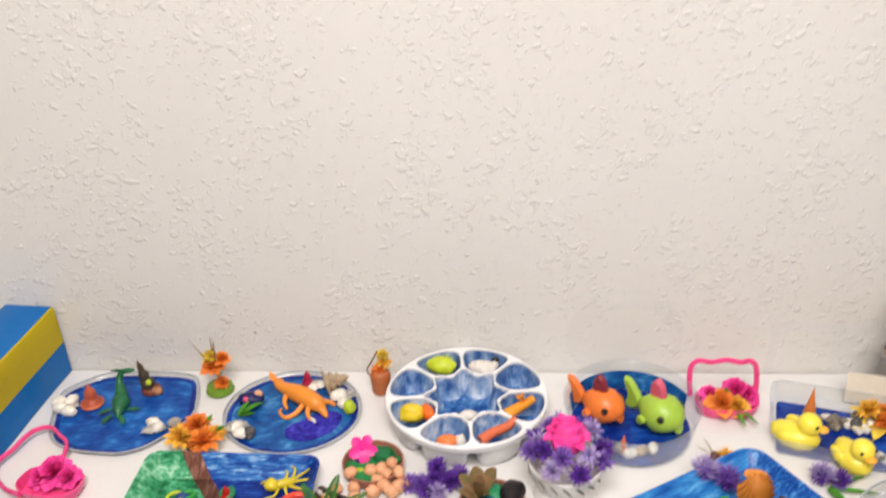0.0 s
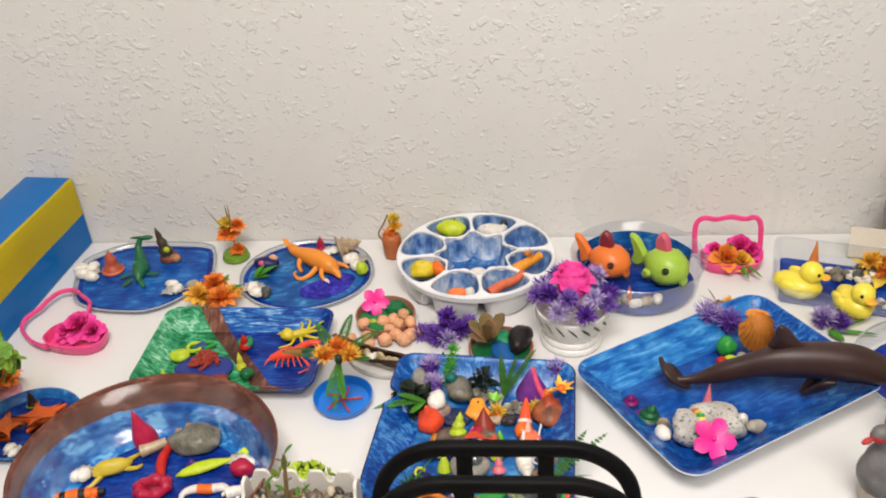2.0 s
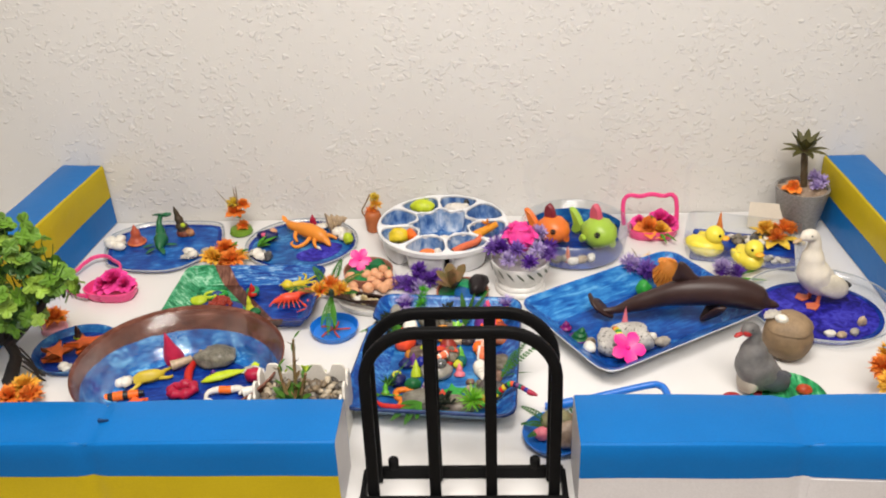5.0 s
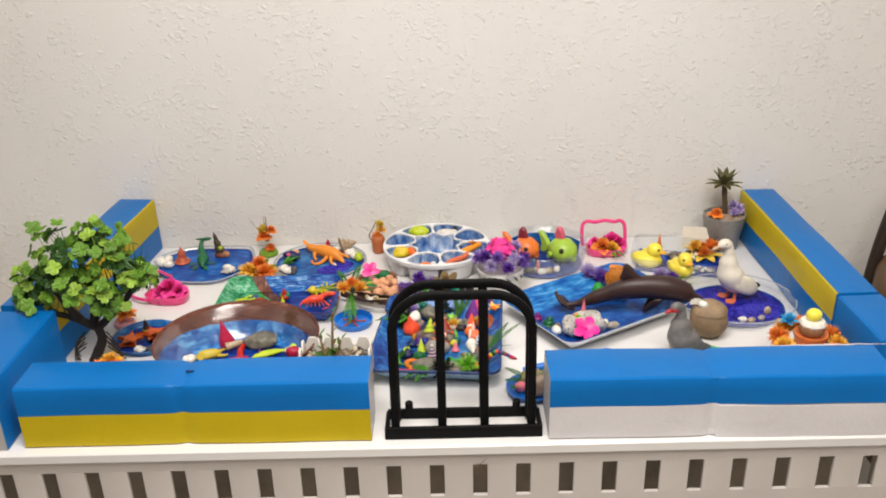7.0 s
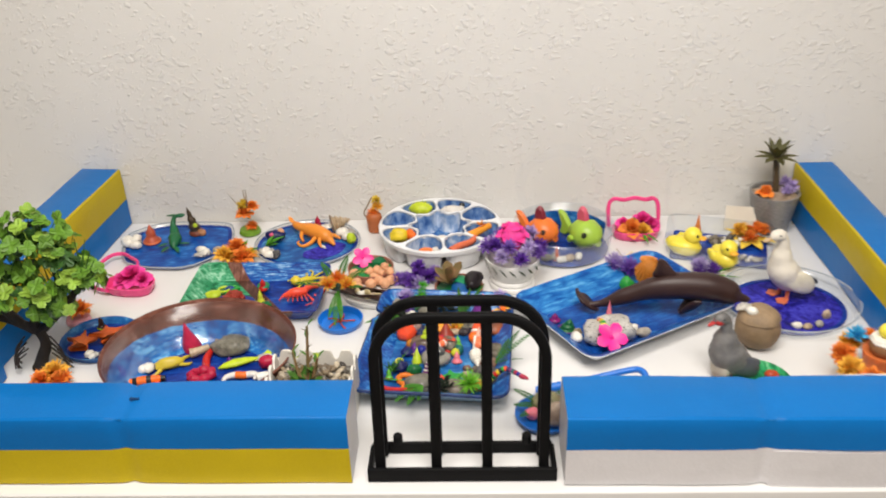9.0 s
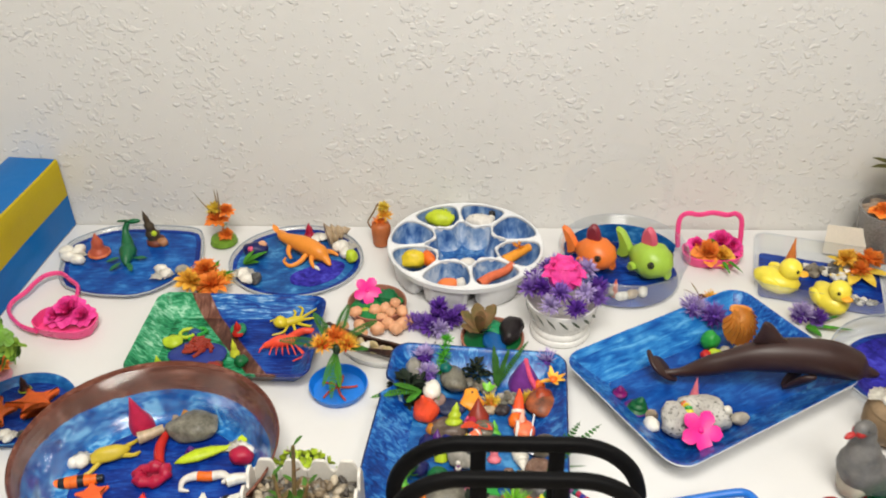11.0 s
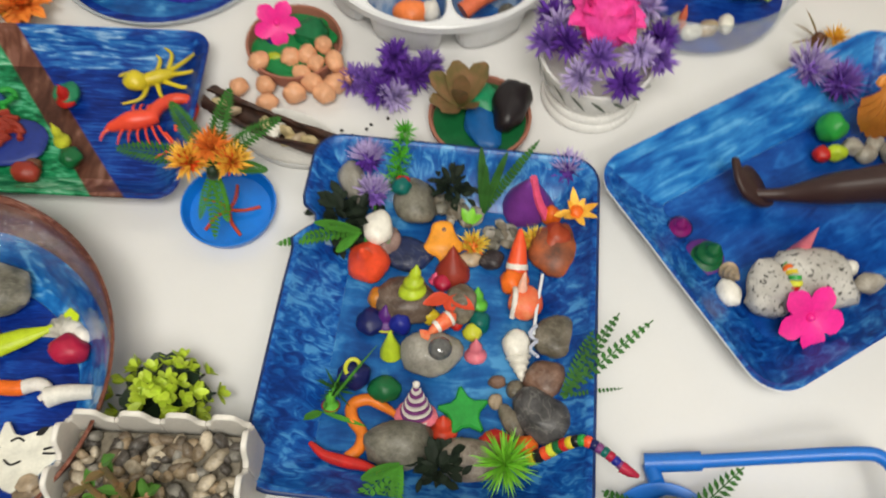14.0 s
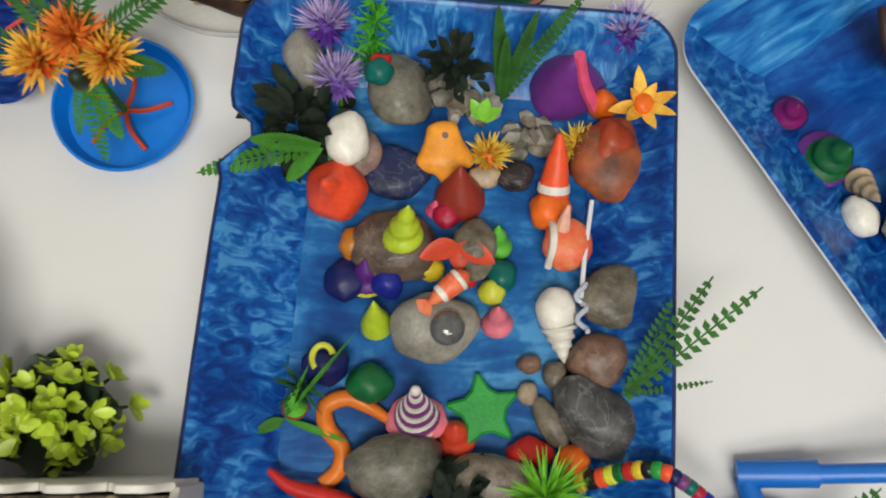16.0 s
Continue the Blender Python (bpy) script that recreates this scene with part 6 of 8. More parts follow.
part("dark_rock", blob(0.0135, 0.021, 0.012, 9, 0.25), clay(0.014, 0.010, 0.012), cpot, m=pose(0.022, 0.006, 0.0125, 0, 0, -12))
part("meadow", blob(0.012, 0.014, 0.005, 7, 0.25), clay(0.01, 0.25, 0.10), cpot, m=pose(0.002, 0.016, 0.0125))
for yaw, pitch, length, w in ((108, 58, 0.036, 0.0125), (40, 46, 0.038, 0.0130), (155, 36, 0.034, 0.0120), (200, 26, 0.028, 0.0110), (262, 62, 0.040, 0.0085), (300, 40, 0.030, 0.0095), (232, 28, 0.026, 0.0100), (72, 76, 0.030, 0.0095)):
    part("leaf", blade(bmesh.new(), aim((-0.014, 0.010, 0.014), yaw, pitch), length, w, 10, 0.35, 6, 0.76, 0.2), LEAF_OLIVE, cpot)

# ---- white vase with purple thistles and a pink bloom ----
vase = thing("flower_vase", "white footed vase full of purple and pink flowers", "vase", 0.083, 0.429)
part("vase_body", lathe([(0.028, 0.0), (0.0350, 0.0008), (0.0362, 0.0035), (0.0352, 0.0075), (0.0336, 0.0088), (0.0346, 0.0110), (0.0338, 0.0150), (0.0318, 0.0168), (0.0326, 0.0195), (0.0370, 0.027), (0.0405, 0.038), (0.0418, 0.046), (0.0416, 0.0495), (0.0395, 0.0495), (0.036, 0.036), (0.02, 0.026)], 40), surface("white_ceramic", (0.84, 0.83, 0.80), 0.25, 0.93, 1.03, 40, 500, 0.04), vase, sharp=60)
for k in range(18):
    a = 2 * math.pi * k / 18
    part("painted_leaf", blade(bmesh.new(), Matrix.Translation((0.0424 * math.cos(a), 0.0424 * math.sin(a), 0.046)) @ Euler((0, radians(108), a)).to_matrix().to_4x4() @ pose(0, 0, 0, 0, 0, 42), 0.017, 0.0034, 8, 0, 5), surface("grey_green_paint", (0.10, 0.13, 0.09), 0.5) if k == 0 else bpy.data.materials["grey_green_paint"], vase)
q = random.Random(21)
part("bloom", merge(blossom(bmesh.new(), (0.0, 0.004, 0.082), 0.027, q, 7, 12, 0, 90, 0.5, 0.4), blob(0.018, 0.018, 0.020, 3, 0.15), pose(0, 0, 0.060)), PINK_SILK, vase, "ruffled hot pink bloom")
for k in range(15):
    a = 2 * math.pi * k / 15 + q.uniform(-0.1, 0.1)
    d = 0.031 if k % 2 else 0.041
    z = 0.073 if k % 2 else 0.062
    part("thistle_head", pompom(0.0145, 90, 0.0030, q, -50, 18, (d * math.cos(a), d * math.sin(a), z + q.uniform(-0.004, 0.008))), (PURPLE, LILAC, VIOLET)[k % 3], vase)

# ---- things on the faceted lid and the oval plate ----
def shell_heap(x, y, z, label, seed, r=0.011, material=SHELL_WHITE, count=4):
    q = random.Random(seed)
    bm = scallop(r * 1.5, 6)
    bmesh.ops.transform(bm, matrix=pose(0, -0.006, 0.002, 10, 0, 20), verts=bm.verts)
    for k in range(count):
        merge(bm, blob(r * q.uniform(0.5, 0.8), r * q.uniform(0.5, 0.8), r * 0.5, q.random() * 20, 0.2, 1.5, 2), pose(q.uniform(-r, r), q.uniform(-r, r), 0.001, 0, 0, q.uniform(0, 180)))
    return solo("sea_shell", bm, material, label, "shell", x, y, z)


shell_heap(-0.553, 0.562, 0.003, "cluster of white sea shells on the blue lid", 1, 0.015)
cone_shell(-0.526, 0.578, 0.013, 0.026, clay(0.50, 0.10, 0.05), "reddish pointed clay shell", z=0.003, turns=2, second=clay(0.62, 0.16, 0.07))
dino = thing("toy_dinosaur", "green plastic long-necked sea dinosaur", "toy", -0.482, 0.566, 0.003, 0, s=0.8)
GREEN_TOY = plastic(0.010, 0.125, 0.046, rough=0.4)
part("body", tube(bend([(0.004, -0.026, 0.006), (0.0, -0.008, 0.011), (-0.002, 0.008, 0.013), (-0.006, 0.022, 0.022), (-0.010, 0.034, 0.036), (-0.006, 0.040, 0.048)], 4), along([(0, 0.002), (0.18, 0.010), (0.38, 0.0145), (0.55, 0.010), (0.8, 0.0055), (1.0, 0.0045)], 21, 0), 12), GREEN_TOY, dino, sharp=80)
part("head", blob(0.012, 0.005, 0.0045, 4, 0.1, 1, 2, False), GREEN_TOY, dino, m=pose(0.004, 0.041, 0.050, 0, -8, 0))
part("crest", fin([(-0.016, 0.048), (-0.030, 0.050), (-0.014, 0.054), (0.0, 0.052)], 0.004), GREEN_TOY, dino, m=Matrix.Translation((0.004, 0.040, 0)))
for k, (yaw, x, y) in enumerate(((20, 0.010, -0.008), (-60, 0.006, -0.020), (200, -0.012, -0.006), (235, -0.006, -0.020))):
    part("flipper", blade(bmesh.new(), aim((x, y, 0.008), yaw, -6), 0.024, 0.009, -5, 0.2, 5), GREEN_TOY, dino)
cone_shell(-0.456, 0.606, 0.011, 0.040, clay(0.07, 0.05, 0.03), "tall dark spiral clay shell with a green bead", z=0.003, turns=4, lean=-0.2, second=clay(0.18, 0.05, 0.03))
lump(-0.446, 0.601, 0.008, 0.006, 0.006, clay(0.40, 0.18, 0.08), "tan clay ring beside a cone", 0.003)
lump(-0.455, 0.600, 0.004, 0.004, 0.004, LIME, "tiny lime clay bead", 0.019)
shell_heap(-0.421, 0.521, 0.004, "white sea shell on the lid edge", 3, 0.013, SHELL_WHITE, 2)
stone(-0.402, 0.535, 0.010, 0.007, 0.006, STONE_PALE, 91, 30, 0.004, "pale pebble on the lid edge")

croc = thing("toy_dinosaur", "orange plastic swimming dinosaur with pale claws", "toy", -0.246, 0.580, 0.003, -32)
ORANGE_TOY = plastic(0.82, 0.28, 0.03, rough=0.4)
part("body", tube(bend([(-0.050, 0.004, 0.018), (-0.036, 0.000, 0.016), (-0.014, 0, 0.016), (0.008, 0, 0.016), (0.026, 0.0, 0.013), (0.038, -0.002, 0.008), (0.048, -0.006, 0.005)], 4), along([(0, 0.003), (0.15, 0.007), (0.45, 0.0125), (0.65, 0.0115), (0.85, 0.005), (1, 0.002)], 25, 0), 12), ORANGE_TOY, croc, sharp=80)
part("jaw", tube([(-0.038, 0.004, 0.013), (-0.048, 0.010, 0.012), (-0.056, 0.012, 0.013)], [0.006, 0.0045, 0.002], 8), ORANGE_TOY, croc)
part("tail_fin", blade(bmesh.new(), aim((-0.046, 0.0, 0.018), 165, 30), 0.016, 0.008, 10, 0.2, 4), ORANGE_TOY, croc)
for k, (x, s) in enumerate(((0.020, -1), (0.028, 1), (-0.020, -1))):
    part("leg", tube(bend([(x, s * 0.008, 0.012), (x + 0.004, s * 0.016, 0.008), (x + 0.012, s * 0.020, 0.003)], 3), [0.004, 0.0038, 0.0035, 0.003, 0.0026, 0.0022, 0.002], 8), ORANGE_TOY, croc)
for k in range(3):
    part("claw", tube([(0.030 + 0.003 * k, -0.018, 0.005), (0.036 + 0.003 * k, -0.021, 0.003)], [0.0015, 0.0004], 6), SHELL_WHITE, croc)
part("whip_tail", tube(bend([(0.010, -0.006, 0.012), (0.010, -0.022, 0.006), (0.002, -0.034, 0.003), (-0.012, -0.030, 0.003), (-0.014, -0.024, 0.004)], 4), taper(0.004, 0.0012, 17), 8), ORANGE_TOY, croc)
cone_shell(-0.247, 0.624, 0.008, 0.018, CRIMSON, "small crimson clay cone", z=0.003, turns=2)
shell_heap(-0.232, 0.620, 0.003, "white sea shell on the oval plate", 6, 0.010, SHELL_WHITE, 2)
conch = thing("conch_shell", "knobbly brown and cream conch shell", "shell", -0.205, 0.612, 0.004, 20)
part("whorl", coil(0.0155, 0.034, 4, 20, 0.0, 0.22), SHELL_TAN, conch, m=pose(-0.016, 0, 0.013, 0, 82, 0))
shell_heap(-0.190, 0.588, 0.003, "white clam shell on the oval plate", 7, 0.015, SHELL_WHITE, 3)
lump(-0.182, 0.565, 0.008, 0.009, 0.009, LIME, "lime-green clay bud on the plate", 0.003)
lump(-0.314, 0.580, 0.017, 0.012, 0.009, NAVY, "dark blue clay crab body", 0.003)
lump(-0.304, 0.585, 0.006, 0.005, 0.005, PEACH, "peach clay bead on the crab", 0.012)
lump(-0.317, 0.574, 0.005, 0.004, 0.004, PINK, "pink clay bead on the crab", 0.012)
leafy(-0.325, 0.553, 0.005, [(30, 20, 0.036, 0.009, -10), (50, 35, 0.024, 0.007, -10), (10, 8, 0.022, 0.008, -8)], LEAF, "green plastic leaf on the plate edge")
shell_heap(-0.318, 0.527, 0.003, "cream snail shell on the oval plate", 8, 0.014, SHELL_WHITE, 2)
stone(-0.300, 0.516, 0.008, 0.009, 0.008, STONE_DARK, 92, 0, 0.003, "dark pebble beside a snail shell")

# ---- silk flower bunches ----


def bunch(x, y, z, heads, label, seed, leaves=(), base=None, twigs=(), name="silk_flowers"):
    """A loose bunch of flower heads: rows of x, y, z, radius, material."""
    ob = thing(name, label, "artificial flower", x, y, z)
    q = random.Random(seed)
    for hx, hy, hz, r, m_ in heads:
        bm = blossom(bmesh.new(), (hx, hy, hz), r, q, 5, 11, q.uniform(0, 360), q.uniform(55, 90), 0.42, 0.4)
        pompom(r * 0.95, 60, r * 0.17, q, -25, 25, (hx, hy, hz), bm)
        part("flower_head", bm, m_, ob)
    for yaw, pitch, length, w, curl, hz in leaves:
        part("leaf", blade(bmesh.new(), aim((0, 0, hz), yaw, pitch), length, w, curl, 0.3, 6), LEAF, ob)
    for yaw, pitch, length, hz in twigs:
        part("twig", blade(bmesh.new(), aim((0, 0, hz), yaw, pitch), length, 0.0022, 18, 0.4, 6, 0.3), LEAF_OLIVE, ob)
    if base:
        r, h, m_ = base
        part("base", lathe([(r * 0.8, 0), (r, h * 0.25), (r * 0.9, h * 0.8), (r * 0.6, h)], 18), m_, ob)
    return ob


bunch(-0.360, 0.496, 0.0, [(-0.018, -0.004, 0.020, 0.021, AMBER_SILK), (0.012, -0.008, 0.018, 0.022, ORANGE_SILK), (0.0, 0.010, 0.028, 0.020, ORANGE_SILK), (0.022, 0.006, 0.016, 0.016, AMBER_SILK)], "bunch of orange silk flowers in a dark cup", 31, [(20, 30, 0.040, 0.010, -20, 0.014), (60, 45, 0.036, 0.010, -20, 0.014), (160, 20, 0.034, 0.010, -20, 0.012)], (0.013, 0.010, clay(0.20, 0.02, 0.02)))
bunch(-0.364, 0.612, 0.0, [(0.004, -0.004, 0.014, 0.013, ORANGE_SILK), (-0.006, 0.002, 0.036, 0.018, ORANGE_SILK), (-0.008, 0.004, 0.052, 0.013, YELLOW_SILK), (0.008, 0.004, 0.048, 0.013, ORANGE_SILK)], "orange silk flowers on a green base with twigs", 32, [(300, 30, 0.020, 0.012, 0, 0.028)], (0.019, 0.012, clay(0.16, 0.30, 0.03)), [(160, 35, 0.055, 0.036), (80, 75, 0.040, 0.045), (120, 62, 0.038, 0.045)])
bottle = thing("clay_jar", "small terracotta jar with yellow flowers", "jar", -0.146, 0.612)
part("jar", lathe([(0.008, 0.0), (0.0115, 0.003), (0.0125, 0.016), (0.0135, 0.028), (0.0115, 0.034), (0.009, 0.036)], 24), surface("orange_pottery", (0.42, 0.12, 0.035), 0.45, 0.8, 1.2, 60, 500, 0.15), bottle)
for hx, hz, r, m_ in ((-0.002, 0.034, 0.013, ORANGE_SILK), (0.006, 0.048, 0.012, AMBER_SILK), (0.005, 0.060, 0.010, YELLOW_SILK)):
    part("flower_head", pompom(r, 60, 0.0035, random.Random(int(hz * 999)), -40, 20, (hx, 0, hz)), m_, bottle)
part("handle", tube(bend([(-0.011, 0, 0.024), (-0.017, 0, 0.036), (-0.010, 0, 0.050), (-0.002, 0, 0.066)], 4), 0.0012, 6), LEAF_OLIVE, bottle)
bunch(-0.560, 0.334, 0.0, [(0.006, 0.0, 0.020, 0.019, ORANGE_SILK), (-0.016, 0.008, 0.020, 0.014, YELLOW_SILK)], "orange and yellow silk flowers on a pink base", 33, [(340, 25, 0.030, 0.005, 10, 0.014)], (0.018, 0.010, surface("pale_pink_felt", (0.80, 0.38, 0.45), 0.8)))
bunch(-0.533, 0.186, 0.0, [(0.0, 0.004, 0.014, 0.020, AMBER_SILK), (-0.014, -0.010, 0.010, 0.018, ORANGE_SILK), (0.012, -0.008, 0.010, 0.018, ORANGE_SILK)], "bunch of fiery orange silk flowers", 34)

# ---- pink toy baskets ----
PINK_PLASTIC = plastic(0.80, 0.06, 0.24, rough=0.28)


def basket(x, y, rz, label, handle, hm, flowers):
    ob = thing("toy_basket", label, "basket", x, y, 0, rz)
    out = softened([(-0.040, -0.012), (-0.026, -0.025), (0.0, -0.028), (0.026, -0.025), (0.040, -0.012), (0.038, 0.012), (0.022, 0.022), (-0.022, 0.022), (-0.038, 0.012)], 2)
    part("tub", rings([level(inset(out, 0.006), 0), level(inset(out, 0.002), 0.006), level(out, 0.016), level(inset(out, 0.002), 0.0165), level(inset(out, 0.005), 0.004)]), PINK_PLASTIC, ob, sharp=60)
    part("handle", tube(bend(handle, 5), 0.0025, 8, None, 1.4), PINK_PLASTIC, ob, m=hm)
    q = random.Random(int(x * 100))
    for hx, hy, hz, r, m_ in flowers:
        bm = blossom(bmesh.new(), (hx, hy, hz), r, q, 4, 8, 270, 65, 0.75, 0.3)
        part("flower_head", bm, m_, ob)
    return ob


HANDLE = [(-0.042, 0, 0.0), (-0.044, 0, 0.020), (-0.043, 0, 0.040), (-0.034, 0, 0.048), (-0.018, 0, 0.046), (0.0, 0, 0.049), (0.018, 0, 0.046), (0.030, 0, 0.048), (0.038, 0, 0.040), (0.040, 0, 0.020), (0.040, 0, 0.0)]
b2 = basket(0.297, 0.582, 0, "pink plastic toy basket with silk flowers, handle up", HANDLE, pose(0, 0.012, 0.012, -12, 0, 0), [(0.012, 0.006, 0.022, 0.022, PINK_SILK), (0.026, 0.004, 0.018, 0.018, PINK_SILK), (-0.008, -0.012, 0.018, 0.022, ORANGE_SILK), (0.010, -0.014, 0.014, 0.018, AMBER_SILK), (-0.020, 0.004, 0.020, 0.014, PINK_SILK)])
for yaw, pitch, length, w in ((285, -12, 0.034, 0.005), (310, -8, 0.040, 0.005), (150, 60, 0.026, 0.008)):
    part("leaf", blade(bmesh.new(), aim((0.006, -0.014, 0.018), yaw, pitch), length, w, -6, 0.3, 5), LEAF, b2)
basket(-0.511, 0.424, -8, "pink plastic toy basket with a bloom, handle folded down", [(-0.026, -0.024, 0.011), (-0.052, -0.016, 0.010), (-0.080, 0.006, 0.009), (-0.087, 0.026, 0.010), (-0.081, 0.046, 0.011), (-0.079, 0.066, 0.012), (-0.072, 0.082, 0.013), (-0.056, 0.088, 0.013), (-0.036, 0.076, 0.013), (-0.018, 0.062, 0.013), (-0.004, 0.024, 0.013)], Matrix.Identity(4), [(0.002, 0.008, 0.020, 0.023, PINK_SILK), (0.020, 0.006, 0.016, 0.016, PINK_SILK), (-0.014, 0.002, 0.014, 0.016, PINK_SILK)])

# ---- toys in the meadow tray ----


def legs_of(parent, material, rows, r0, r1, name="arm"):
    for pts in rows:
        line = bend(pts, 4)
        part(name, tube(line, taper(r0, r1, len(line)), 7), material, parent)


octo = thing("toy_octopus", "yellow rubber octopus with curling arms", "toy", -0.238, 0.424, 0.006, s=0.82)
YEL = plastic(0.62, 0.50, 0.02, rough=0.4)
part("head", blob(0.011, 0.010, 0.009, 2, 0.15), YEL, octo, m=pose(-0.016, -0.004, 0.002))
part("body", tube([(-0.010, -0.002, 0.008), (0.004, 0.003, 0.009), (0.014, 0.008, 0.008)], [0.006, 0.007, 0.004], 10), YEL, octo)
legs_of(octo, YEL, [[(0.010, 0.010, 0.008), (0.012, 0.026, 0.012), (0.002, 0.036, 0.010)], [(0.012, 0.010, 0.008), (0.026, 0.020, 0.012), (0.032, 0.030, 0.010)], [(0.012, 0.006, 0.008), (0.030, 0.008, 0.010), (0.038, 0.014, 0.008)], [(0.008, 0.0, 0.006), (0.026, -0.006, 0.006), (0.038, -0.002, 0.005), (0.036, -0.010, 0.004)], [(0.002, -0.002, 0.006), (0.008, -0.016, 0.004), (0.018, -0.022, 0.003)], [(-0.006, -0.004, 0.006), (-0.010, -0.018, 0.004), (-0.026, -0.024, 0.003)], [(-0.012, 0.004, 0.006), (-0.026, 0.008, 0.006), (-0.034, 0.006, 0.004)], [(0.0, 0.006, 0.008), (0.002, 0.020, 0.010), (-0.002, 0.026, 0.010)]], 0.0024, 0.0010)
lob = thing("toy_lobster", "orange-red plastic lobster on blue strokes", "toy", -0.237, 0.386, 0.008, 2, s=0.76)
LOB = plastic(0.80, 0.07, 0.03, rough=0.4)
part("carapace", tube(bend([(-0.038, -0.008, 0.005), (-0.028, -0.005, 0.007), (-0.014, -0.002, 0.010), (0.000, 0.001, 0.010), (0.010, 0.005, 0.009)], 4), along([(0, 0.0012), (0.2, 0.0055), (0.55, 0.0095), (0.9, 0.0076), (1, 0.006)], 17, 0), 12), LOB, lob)
part("tail", tube(bend([(0.004, 0.003, 0.009), (0.010, 0.014, 0.010), (0.022, 0.024, 0.009), (0.036, 0.024, 0.008), (0.043, 0.014, 0.007), (0.040, 0.002, 0.006), (0.032, -0.005, 0.005)], 4), along([(0, 0.0068), (0.5, 0.0052), (0.85, 0.0040), (1, 0.0024)], 25, 0), 10), LOB, lob)
part("tail_fan", blade(bmesh.new(), aim((0.036, -0.004, 0.005), 215, 0), 0.011, 0.010, 10, 0.2, 4, 0.8), LOB, lob)
legs_of(lob, LOB, [[(-0.012 + 0.006 * k, 0.005, 0.009), (-0.013 + 0.007 * k, 0.013, 0.012), (-0.014 + 0.008 * k, 0.020, 0.006)] for k in range(4)] + [[(-0.018 + 0.006 * k, -0.006, 0.007), (-0.022 + 0.008 * k, -0.015, 0.008), (-0.025 + 0.010 * k, -0.023, 0.002)] for k in range(6)], 0.0015, 0.0008, "leg")
legs_of(lob, LOB, [[(-0.030, -0.006, 0.006), (-0.038, -0.012, 0.006), (-0.041, -0.020, 0.004)], [(0.018, -0.012, 0.004), (0.028, -0.026, 0.003), (0.012, -0.038, 0.002)]], 0.0024, 0.0009, "feeler")
lump(-0.299, 0.409, 0.010, 0.010, 0.006, clay(0.02, 0.22, 0.10), "green clay leaf under a red bud", 0.006)
cone_shell(-0.299, 0.405, 0.007, 0.014, RED, "small red clay bud", z=0.010, turns=2)
lump(-0.338, 0.368, 0.034, 0.022, 0.004, clay(0.02, 0.04, 0.24), "flat dark blue clay pond", 0.006, amp=0.1)
urchin = thing("clay_nest", "brick-red clay nest of thin coils", "clay figure", -0.340, 0.373, 0.011)
q = random.Random(5)
for k in range(16):
    a, d = q.uniform(0, 6.28), q.uniform(0.003, 0.014)
    part("strand", tube(bend([(d * math.cos(a) + 0.007 * math.cos(a + b), 0.8 * d * math.sin(a) + 0.006 * math.sin(a + b), 0.003 + 0.004 * q.random()) for b in (0, 1.6, 3.2, 4.6)], 3), 0.0022, 6), BRICK, urchin)
lump(-0.371, 0.386, 0.012, 0.010, 0.007, LIME, "lime clay crescent shape", 0.006)
curl = thing("clay_frog", "green clay coils like a frog", "clay figure", -0.350, 0.402, 0.006)
for k, (x, y, r) in enumerate(((-0.008, 0.0, 0.009), (0.006, 0.004, 0.007), (0.002, -0.008, 0.006))):
    part("coil", tube([(x + r * math.cos(a / 2), y + r * math.sin(a / 2), 0.004 + 0.0003 * a) for a in range(13)], 0.0022, 7), GRASS if k else LIME, curl)
lump(-0.350, 0.402, 0.008, 0.006, 0.006, clay(0.02, 0.07, 0.22), "small blue clay bead", 0.006)
cone_shell(-0.296, 0.371, 0.0055, 0.018, LEMON, "yellow-green pointed clay cone", z=0.006, turns=2)
lump(-0.285, 0.355, 0.008, 0.008, 0.006, FOREST, "dark green clay lump", 0.006)
lump(-0.313, 0.341, 0.010, 0.008, 0.007, BRICK, "red and brown clay flower", 0.006)
lump(-0.310, 0.349, 0.006, 0.004, 0.005, BROWN, "round brown clay bead", 0.006)
cone_shell(-0.378, 0.348, 0.006, 0.014, LIME, "small lime clay leaf", z=0.006, turns=1)

# ---- creatures on the big platter ----
PZ = 0.0033
hat = cone_shell(-0.368, 0.256, 0.0125, 0.034, clay(0.50, 0.018, 0.07), "tall crimson clay cone", z=PZ, turns=1, lean=-0.15)
tubes = thing("shell_tube", "curved cream shell tube", "shell", -0.354, 0.238, PZ, 20)
part("tube", tube(bend([(-0.012, 0, 0.008), (0.0, 0.001, 0.009), (0.014, 0.004, 0.010)], 4), taper(0.0068, 0.0045, 9), 12), SHELL_TAN, tubes)
# Dark end cap: the open tube's inner shade put into colour.
part("mouth", tube([(-0.0124, 0, 0.008), (-0.0118, 0, 0.008)], [0.0048, 0.0048], 12), BROWN, tubes)
stone(-0.313, 0.249, 0.030, 0.021, 0.013, STONE_GREY, 93, 8, PZ, "large smooth grey river stone")
fish = thing("clay_fish", "lime-yellow clay fish in the platter", "clay figure", -0.293, 0.217, PZ, 24)
part("body", tube([(-0.030, 0, 0.004), (-0.022, 0, 0.005), (-0.008, 0, 0.006), (0.008, 0, 0.006), (0.022, 0, 0.005), (0.034, 0, 0.005)], [0.001, 0.005, 0.0078, 0.0062, 0.0026, 0.0034], 12, None, 0.6), clay(0.52, 0.66, 0.02), fish, sharp=80)
